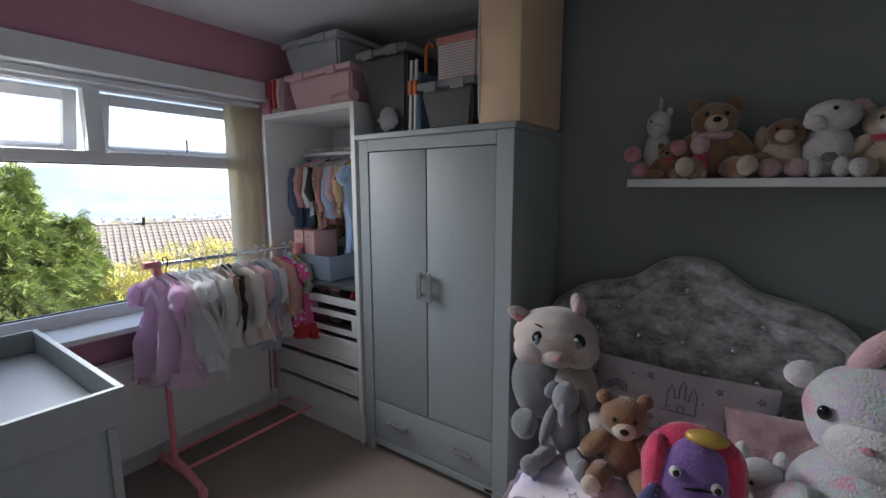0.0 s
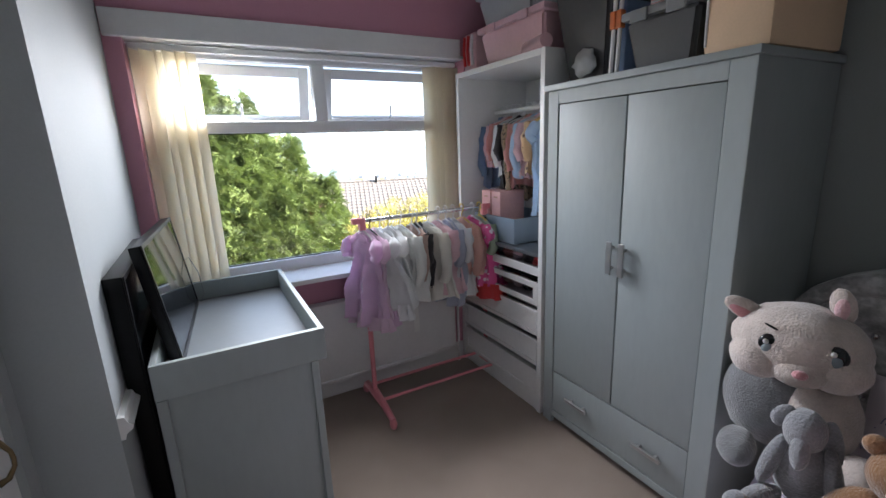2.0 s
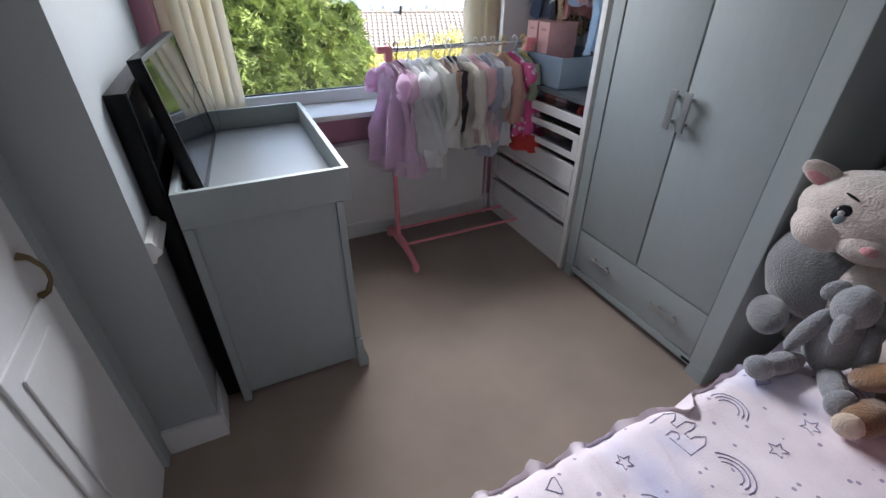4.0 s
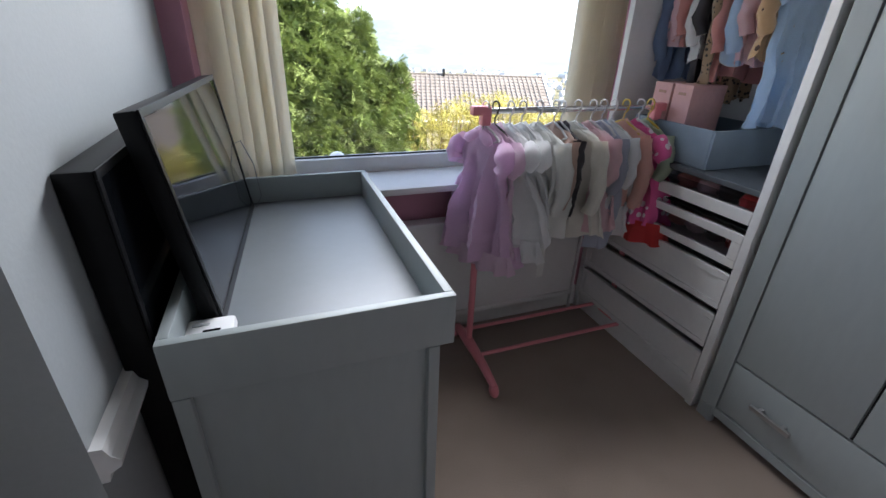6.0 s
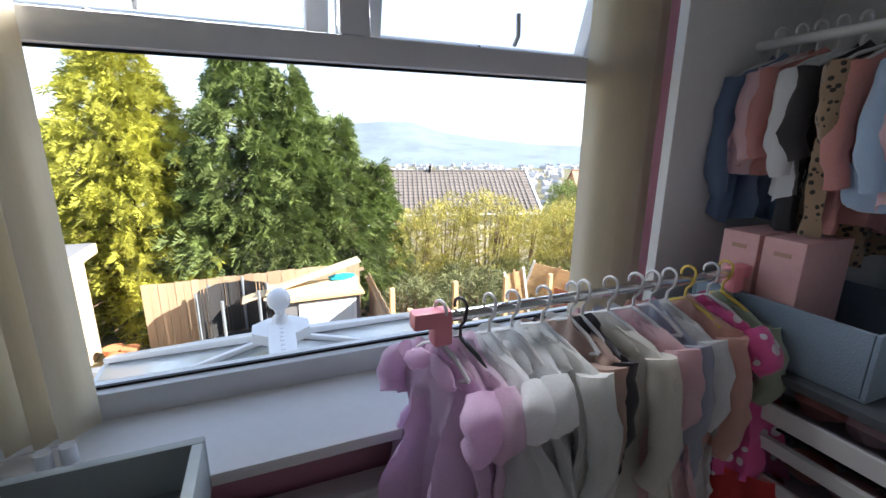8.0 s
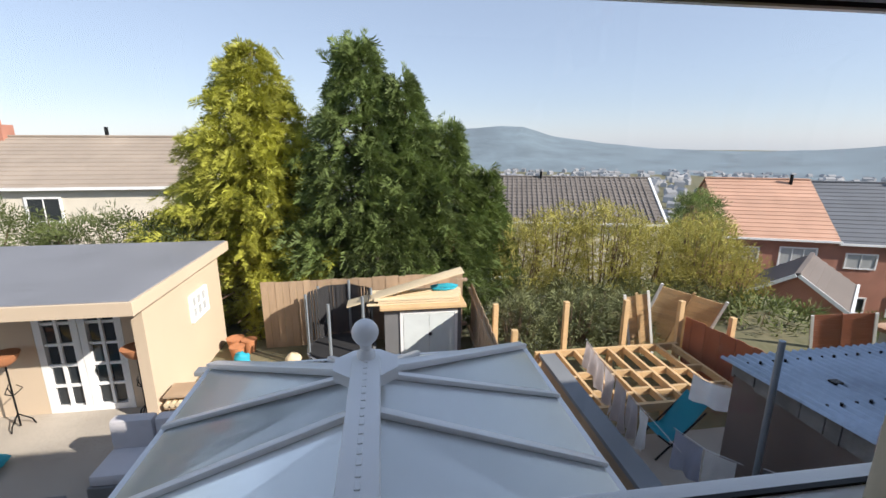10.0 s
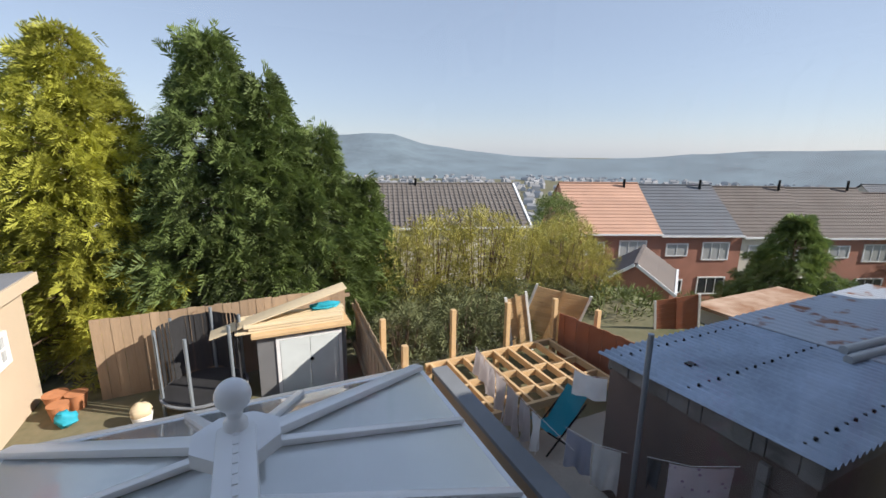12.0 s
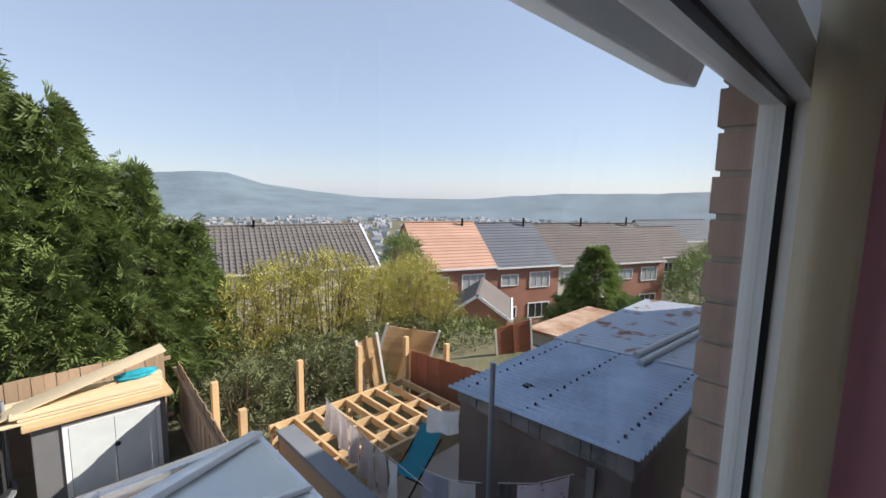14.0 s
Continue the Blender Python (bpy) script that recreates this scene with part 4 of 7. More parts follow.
def conifer(x, y, z0, top, r, material, label, n=3000, size=0.42, seed=1, skew=0.0, blunt=0.8, spires=(), lean=0.0, rough=0.5, crest=1.0):
    """A conifer of feathery plumes: branches leave the trunk, each set with sprays that thicken towards its drooping tip."""
    rng = random.Random(seed)
    t = thing("conifer_tree", (x, y, z0), label, "tree")
    part("trunk", tube([(x, y, z0), (x + 0.03, y, z0 + (top - z0) * 0.5), (x + skew, y, top - 0.3)], 0.1, 8, [0.16, 0.10, 0.02]), M["bark"], t, smooth=True)
    anchors, dirs = [], []
    bmb = bmesh.new()
    tops = [(0.0, 0.0, top, r)] + [tuple(q) for q in spires]
    share = [q[3] * (q[2] - z0) for q in tops]
    for (ox, oy, tz, tr), sh in zip(tops, share):
        hgt = tz - z0
        if ox:
            add_tube(bmb, [(x + ox * 0.3, y + oy * 0.3, z0 + 0.4), (x + ox, y + oy, tz - 0.3)], 0.05, 6, [0.09, 0.02], False)
        # leaders: thin nodding plumes at the top
        for q in range(9):
            a, reach = rng.uniform(0, 6.28), rng.uniform(0.25, 0.75) * min(1.0, hgt / 5) * crest
            foot = Vector((x + ox + skew + 0.28 * math.cos(a), y + oy + 0.28 * math.sin(a), tz - rng.uniform(0.5, 1.3) * min(1.0, hgt / 5)))
            head = foot + Vector((lean * reach + 0.25 * math.cos(a), 0.25 * math.sin(a), reach))
            for k in range(12):
                u = k / 11
                anchors.append(foot.lerp(head, u) + Vector((lean * 0.2 * u * u, 0, 0)))
                dirs.append((head - foot).normalized() + Vector((rng.gauss(lean * 0.5, 0.5), rng.gauss(0, 0.5), rng.gauss(0, 0.2))) * (1.2 - u))
        for i in range(int(n / 16 * sh / sum(share))):
            f = 1 - math.sqrt(rng.random()) if i % 3 else rng.random()
            f = min(f, 0.97)
            a = rng.uniform(0, 2 * math.pi)
            z = z0 + hgt * f
            lump = noise.noise((math.cos(a) * 2.2 + seed * 5, math.sin(a) * 2.2 + ox, z * 1.5))
            rad = tr * (1 - f) ** blunt * (0.84 + rough * lump + rng.uniform(-0.16, 0.16)) + 0.06
            if f < 0.12:
                rad *= 0.75 + 2 * f
            base = Vector((x + ox + skew * f, y + oy, z))
            rise = rng.uniform(0.0, 0.5) * min(rad, 1.1)
            tip = base + Vector((math.cos(a), math.sin(a), 0)) * rad + Vector((0, 0, rise))
            if i % 4 == 0:
                add_tube(bmb, [base, base.lerp(tip, 0.9)], 0.02, 4, [0.03, 0.006], False)
            out = (tip - base).normalized()
            across = Vector((-math.sin(a), math.cos(a), 0))
            for k in range(16):
                q = 0.50 + 0.52 * ((k + rng.random()) / 16) ** 0.6
                sd = 0.13 * (1.12 - q) / 0.62
                at = base.lerp(tip, q) + across * rng.gauss(0, sd * 1.6) + Vector((0, 0, rng.gauss(0, sd)))
                at.z -= 0.5 * max(0.0, q - 0.85)
                way = out * 0.8 + across * rng.gauss(0, 0.55) + Vector((0, 0, rng.gauss(0.05, 0.3)))
                if at.y < 11.45 and at.x < 9 or (at.x < -2.2 and at.y < 12.1):
                    continue
                anchors.append(at)
                dirs.append(way)
    part("branches", bmb, M["bark"], t)
    spray_mesh("crown", anchors, dirs, size * 1.05, material, t, leaflets=11, droop=0.5)
    return t


conifer(-2.45, 13.6, G - 0.4, 3.6, 3.4, M["leaf_gold"], "tall golden green conifer behind the fence", 34000, 0.24, 3, 0.25, 0.84, [(0.95, -0.1, 1.0, 1.5), (-0.95, -0.1, 1.2, 1.6), (0.1, -0.3, 2.6, 1.9)], 0.1, 0.22, 0.6)
conifer(0.45, 13.0, G - 0.4, 3.7, 3.0, M["leaf_dark"], "broad dark green conifer with several tops behind the fence", 38000, 0.27, 5, -0.15, 0.95, [(0.95, -0.3, 2.85, 2.3), (2.0, -0.2, 1.9, 2.0), (2.95, -0.3, 0.75, 1.1), (0.6, -0.8, 0.6, 1.8)], -0.4, 0.42, 1.1)


def bush(name, label, blobs, n, size, material, seed, leaf=4, up=0.6, stems=14, z0=G):
    rng = random.Random(seed)
    c = blobs[0]
    t = thing(name, (c[0], c[1], z0), label, "bush")
    anchors, dirs = [], []
    tot = sum(b[3] * b[5] for b in blobs)
    bmb = bmesh.new()
    for (x, y, z, rx, ry, rz) in blobs:
        for i in range(stems):
            a = rng.uniform(0, 6.283)
            q = rng.random() ** 0.5
            add_tube(bmb, [(x + rx * 0.3 * q * math.cos(a), y + ry * 0.3 * q * math.sin(a), z0 - 0.2), (x + rx * 0.6 * q * math.cos(a), y + ry * 0.6 * q * math.sin(a), z), (x + rx * 0.8 * q * math.cos(a), y + ry * 0.8 * q * math.sin(a), z + rz * rng.uniform(0.4, 1.0))], 0.02, 4, [0.035, 0.02, 0.006], False)
        for i in range(int(n * rx * rz / tot)):
            v = Vector((rng.gauss(0, 1), rng.gauss(0, 1), rng.gauss(0, 1))).normalized()
            k = rng.uniform(0.5, 1.0) ** 0.6 * (1 + 0.25 * noise.noise(v * 2.5 + Vector((seed, x, z))))
            anchors.append(Vector((x + v.x * rx * k, y + v.y * ry * k, z + v.z * rz * k)))
            dirs.append(v * 0.6 + Vector((rng.gauss(0, 0.5), rng.gauss(0, 0.5), up + rng.gauss(0, 0.4))))
    part("stems", bmb, M["bark"], t)
    spray_mesh("foliage", anchors, dirs, size, material, t, leaflets=leaf)


bush("willow_bush", "tall olive green willow bushes behind the posts", [(4.1, 12.6, -1.75, 1.1, 1.1, 1.25), (5.2, 12.8, -1.5, 1.1, 1.1, 1.3), (6.5, 12.6, -1.5, 1.1, 1.1, 1.4), (7.7, 12.6, -1.8, 1.1, 1.1, 1.2), (9.1, 12.5, -1.75, 1.3, 1.1, 1.25), (9.9, 12.3, -2.2, 0.9, 1.0, 1.0)], 14000, 0.22, M["leaf_olive"], 4, 4, 0.9)
bush("undergrowth", "tangled dark green shrubs under the willows", [(3.6, 12.0, -2.9, 1.0, 0.9, 1.2), (5.0, 11.9, -3.0, 1.3, 0.9, 1.2), (6.8, 11.8, -3.1, 1.4, 0.9, 1.2), (8.4, 11.7, -3.3, 1.3, 0.9, 1.2), (3.5, 10.5, -2.5, 0.75, 0.7, 0.75), (4.7, 10.4, -2.5, 0.9, 0.7, 0.8), (5.9, 10.5, -2.6, 0.8, 0.7, 0.75)], 15000, 0.24, M["leaf_under"], 21, 5, 0.1)
bush("hedge", "rough green hedge beside the garden room", [(-6.0, 13.6, -1.5, 2.2, 1.2, 1.2), (-9.5, 13.8, -1.3, 2.4, 1.4, 1.4), (-3.9, 12.6, -1.6, 1.0, 1.0, 1.3)], 7000, 0.28, M["leaf_hedge"], 7, 5, 0.3)
conifer(30.3, 16.9, -9.8, -2.3, 3.9, M["leaf_dark"], "dark green garden conifer by the terrace", 9000, 0.5, 9, 0.0, 0.75)

# ---- distance ----


# far surfaces get a blue emission that paints in the distance haze
def haze_glow_mat(name, colour, glow):
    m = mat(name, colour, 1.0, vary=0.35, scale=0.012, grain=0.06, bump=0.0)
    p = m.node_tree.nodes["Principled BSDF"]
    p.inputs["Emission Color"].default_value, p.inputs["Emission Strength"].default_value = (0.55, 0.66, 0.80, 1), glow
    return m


# hills and town glow faintly blue in place of hazy air
M["far_hill"] = haze_glow_mat("far_hillside_haze_glow", (0.085, 0.115, 0.13), 0.115)
M["far_town"] = haze_glow_mat("far_roofs_haze_glow", (0.20, 0.195, 0.195), 0.10)


HILL_AZ = (-40, 5, 10, 15, 18, 22, 28, 34, 42, 48, 54, 60, 70, 80, 95)
HILL_EL = (0.5, 1.0, 1.6, 2.0, 1.9, 0.7, -0.1, -0.7, -0.9, -0.7, -0.2, 0.2, 0.4, 0.9, 1.0)


def far_hills():
    bm = bmesh.new()
    n = 140
    rows = []
    for j in range(12):
        row = []
        f = j / 11
        for i in range(n):
            az = radians(-40 + 130 * i / (n - 1))
            d = math.degrees(az)
            el = float(np.interp(d, HILL_AZ, HILL_EL)) + 0.10 * noise.noise((d * 0.35, 1, 0)) + 0.05 * noise.noise((d * 1.6, 4, 0))
            r = 1000 + 500 * f
            top_z = 1.4 + 1500 * math.tan(radians(el))
            row.append(bm.verts.new((r * math.sin(az), r * math.cos(az), -62 + (top_z + 62) * f ** 0.9 + 7 * noise.noise((d * 0.5, f * 4, 2)) * f * (1 - f))))
        rows.append(row)
    for a, b in zip(rows, rows[1:]):
        for k in range(n - 1):
            bm.faces.new((a[k], b[k], b[k + 1], a[k + 1]))
    setting("backdrop_hills", bm, M["far_hill"], "wooded hills across the valley with blue haze painted in", "hill", True)


far_hills()


def far_town():
    rng = random.Random(8)
    V, Fc = [], []
    for i in range(1600):
        az, r = radians(rng.uniform(-30, 75)), 180 + 900 * rng.random() ** 0.8
        x, y = r * math.sin(az), r * math.cos(az)
        z = ground_height(x, y)
        w, d, h, t = rng.uniform(5, 14), rng.uniform(5, 9), rng.uniform(4, 7), rng.uniform(0, 3.14)
        c, s = math.cos(t), math.sin(t)
        b = len(V)
        for zz, k in ((z - 3, 1), (z + h, 1)):
            for px, py in ((-w, -d), (w, -d), (w, d), (-w, d)):
                V.append((x + (px * c - py * s) / 2, y + (px * s + py * c) / 2, zz))
        V += [(x - w * c / 2, y - w * s / 2, z + h + 2.5), (x + w * c / 2, y + w * s / 2, z + h + 2.5)]
        Fc += [tuple(b + k for k in f) for f in ((0, 1, 5, 4), (1, 2, 6, 5), (2, 3, 7, 6), (3, 0, 4, 7), (4, 5, 9, 8), (6, 7, 8, 9), (5, 6, 9), (7, 4, 8))]
    me = bpy.data.meshes.new("distant_town")
    me.from_pydata(V, [], Fc)
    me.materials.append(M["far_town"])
    tagged(new("distant_town", me), "roofs of a distant town in the valley, paled by painted haze", "town", kind="stuff")


far_town()

# ==== things in the room ====
def fabric(name, colour, vary=0.12, bump=0.25, tint=None, rough=0.9, sheen=0.4, scale=8.0, grain=260.0, trans=0.0):
    return mat(name, colour, rough, vary=vary, scale=scale, grain=grain, bump=bump, tint=tint, sheen=sheen, trans=trans)


def plush(name, colour, tint=None):
    return mat(name, colour, 1.0, vary=0.18, scale=14, grain=170, bump=0.9, tint=tint, sheen=0.6)


def spots_mat(name, ground, spot, scale, size, second=None, second_scale=3.0, rings=0.0):
    """A printed cloth: spots of one colour on a ground, with soft patches of a second colour."""
    m = fabric(name, ground, 0.06)
    n, l = m.node_tree.nodes, m.node_tree.links
    p = n["Principled BSDF"]
    src = p.inputs["Base Color"].links[0].from_socket
    tc, vo, lt, mx = n.new("ShaderNodeTexCoord"), n.new("ShaderNodeTexVoronoi"), n.new("ShaderNodeMath"), n.new("ShaderNodeMix")
    vo.inputs["Scale"].default_value = scale
    vo.inputs["Randomness"].default_value = 0.75
    l.new(tc.outputs["Object"], vo.inputs["Vector"])
    lt.operation = "LESS_THAN"
    lt.inputs[1].default_value = size
    l.new(vo.outputs["Distance"], lt.inputs[0])
    hit = lt.outputs[0]
    if rings:
        v2, c1, nz2, va, mx2 = n.new("ShaderNodeTexVoronoi"), n.new("ShaderNodeMath"), n.new("ShaderNodeTexNoise"), n.new("ShaderNodeVectorMath"), n.new("ShaderNodeMath")
        v2.inputs["Scale"].default_value, nz2.inputs["Scale"].default_value, nz2.inputs["Detail"].default_value = rings, rings * 3, 4
        va.operation = "MULTIPLY_ADD"
        l.new(nz2.outputs["Color"], va.inputs[0]), l.new(tc.outputs["Object"], va.inputs[2]), l.new(tc.outputs["Object"], nz2.inputs["Vector"])
        va.inputs[1].default_value = (0.09, 0.09, 0.09)
        l.new(va.outputs[0], v2.inputs["Vector"])
        c1.operation = "COMPARE"
        c1.inputs[1].default_value, c1.inputs[2].default_value = 0.30, 0.03
        l.new(v2.outputs["Distance"], c1.inputs[0])
        mx2.operation = "MAXIMUM"
        l.new(c1.outputs[0], mx2.inputs[0]), l.new(hit, mx2.inputs[1])
        hit = mx2.outputs[0]
    mx.data_type = "RGBA"
    if second:
        nz, rp, m2 = n.new("ShaderNodeTexNoise"), n.new("ShaderNodeValToRGB"), n.new("ShaderNodeMix")
        nz.inputs["Scale"].default_value = second_scale
        l.new(tc.outputs["Object"], nz.inputs["Vector"])
        rp.color_ramp.elements[0].position, rp.color_ramp.elements[1].position = 0.55, 0.72
        l.new(nz.outputs[0], rp.inputs[0])
        m2.data_type = "RGBA"
        l.new(rp.outputs[0], m2.inputs[0]), l.new(src, m2.inputs[6])
        m2.inputs[7].default_value = (*second, 1)
        src = m2.outputs[2]
    l.new(hit, mx.inputs[0]), l.new(src, mx.inputs[6])
    mx.inputs[7].default_value = (*spot, 1)
    l.new(mx.outputs[2], p.inputs["Base Color"])
    return m


M["duvet"] = spots_mat("pink_printed_bedding", (0.84, 0.73, 0.78), (0.34, 0.28, 0.42), 27, 0.13, (0.62, 0.60, 0.78), 4.2)
M["print"] = mat("lilac_print", (0.24, 0.22, 0.38), 0.9, vary=0.2)
M["velvet"] = mat("crushed_silver_velvet", (0.50, 0.475, 0.47), 0.42, vary=0.62, scale=13, grain=48, bump=0.55, tint=(0.80, 0.77, 0.76), stretch=(1, 1, 1.5), sheen=0.6)
M["crystal"] = mat("crystal_button", (0.85, 0.85, 0.87), 0.08, 0.85, vary=0.05, bump=0.0)
M["plush_cream"] = plush("cream_plush", (0.58, 0.49, 0.44))
M["plush_grey"] = plush("grey_plush", (0.175, 0.175, 0.18))
M["plush_slate"] = plush("slate_grey_plush", (0.20, 0.20, 0.21), (0.31, 0.31, 0.33))
M["plush_pink"] = plush("pink_plush", (0.62, 0.28, 0.30))
M["plush_palepink"] = plush("pale_pink_plush", (0.70, 0.44, 0.46))
M["plush_brown"] = plush("brown_teddy_fur", (0.20, 0.095, 0.04), (0.30, 0.155, 0.07))
M["plush_tan"] = plush("tan_teddy_fur", (0.30, 0.165, 0.08))
M["plush_light"] = plush("light_fur", (0.60, 0.47, 0.36))
M["plush_white"] = plush("white_plush", (0.66, 0.63, 0.62))
M["plush_purple"] = plush("purple_plush", (0.23, 0.12, 0.36))
M["plush_red"] = plush("red_hair_plush", (0.60, 0.03, 0.10))
M["plush_rainbow"] = plush("pastel_tie_dye_plush", (0.62, 0.57, 0.60))
for nd in list(M["plush_rainbow"].node_tree.nodes):
    if nd.type == "VALTORGB":
        cr = nd.color_ramp
        cr.elements[0].position, cr.elements[1].position = 0.58, 0.95
        cr.elements[0].color, cr.elements[1].color = (0.66, 0.30, 0.42, 1), (0.68, 0.50, 0.56, 1)
        for at, col in ((0.66, (0.66, 0.50, 0.52)), (0.72, (0.40, 0.56, 0.62)), (0.79, (0.66, 0.62, 0.50)), (0.86, (0.52, 0.48, 0.66))):
            cr.elements.new(at).color = (*col, 1)
M["eye"] = mat("glossy_eye", (0.01, 0.01, 0.012), 0.15, vary=0.1, bump=0)
M["eye_grey"] = mat("grey_iris", (0.18, 0.22, 0.24), 0.3, vary=0.1, bump=0)
M["navy_dots"] = spots_mat("navy_star_cloth", (0.035, 0.03, 0.11), (0.6, 0.55, 0.5), 60, 0.2)
M["gold"] = mat("gold_cloth", (0.55, 0.36, 0.08), 0.5, 0.3, vary=0.1)


# bed, along the east wall
def bed():
    x0, x1, y0, y1 = 0.40, 2.085, -0.32, 0.60
    b = thing("bed", (1.2, 0.15, 0), "single bed with grey crushed velvet headboard", "bed")
    part("base", box(x0 + 0.04, x1 - 0.002, y0 + 0.02, y1 - 0.03, 0.03, 0.28, 0.01), M["velvet"], b)
    part("mattress", box(x0 + 0.03, x1 - 0.004, y0 + 0.015, y1 - 0.02, 0.281, 0.475, 0.03), M["white"], b, smooth=50)
    for x in (x0 + 0.1, x1 - 0.1):
        for y in (y0 + 0.08, y1 - 0.1):
            part("leg", tube([(x, y, 0), (x, y, 0.03)], 0.025, 10), M["black"], b)
    # headboard with an ogee top
    yc, hw = 0.237, 0.60
    prof = [(0, 1.155), (0.06, 1.150), (0.12, 1.125), (0.18, 1.075), (0.24, 1.035), (0.31, 1.015), (0.40, 1.0), (0.48, 0.965), (0.55, 0.915), (hw, 0.85)]
    left = [(yc + d, z) for d, z in prof[::-1]] + [(yc - d, z) for d, z in prof[1:]]
    pts = [(yc + hw, 0.1)] + left + [(yc - hw, 0.1)]
    bm = extrude_profile(pts, "x", 2.10, 2.195)
    part("headboard", bm, M["velvet"], b, smooth=40)
    # tufted front, pulled in at the buttons, with a padded rim
    bm = bmesh.new()
    nu, nv = 96, 64
    buttons = [(yc - 0.36 + 0.18 * i + (0.09 if j % 2 else 0), 0.56 + 0.115 * j) for j in range(5) for i in range(5)]
    buttons = [q for q in buttons if abs(q[0] - yc) < 0.42 and q[1] < np.interp(abs(q[0] - yc), [d for d, _ in prof], [z for _, z in prof]) - 0.10]
    grid = []
    for i in range(nu + 1):
        d = -1 + 2 * i / nu
        y = yc + d * hw
        zt = float(np.interp(abs(d) * hw, [q for q, _ in prof], [z for _, z in prof]))
        row = []
        for j in range(nv + 1):
            z = 0.30 + (zt - 0.30) * j / nv
            e = min((zt - z), (hw - abs(y - yc)))
            bulge = 0.030 * min(1, e / 0.03) if e < 0.075 else (0.030 - 0.020 * max(0, 1 - abs(e - 0.082) / 0.014))
            dent = sum(0.030 * math.exp(-((y - by) ** 2 + (z - bz) ** 2) / 0.0018) for by, bz in buttons)
            row.append(bm.verts.new((2.099 - bulge + dent + 0.008 * noise.noise((y * 11, z * 11, 3)) + 0.004 * noise.noise((y * 30, z * 30, 5)), y, z)))
        grid.append(row)
    for a, c in zip(grid, grid[1:]):
        for j in range(nv):
            bm.faces.new((a[j], a[j + 1], c[j + 1], c[j]))
    part("headboard_padding", bm, M["velvet"], b, "tufted crushed velvet front", True)
    for by, bz in buttons:
        part("button", ball((2.090, by, bz), (0.010, 0.013, 0.013), None, 8, 5), M["crystal"], b, "crystal button")
    return b


bed()


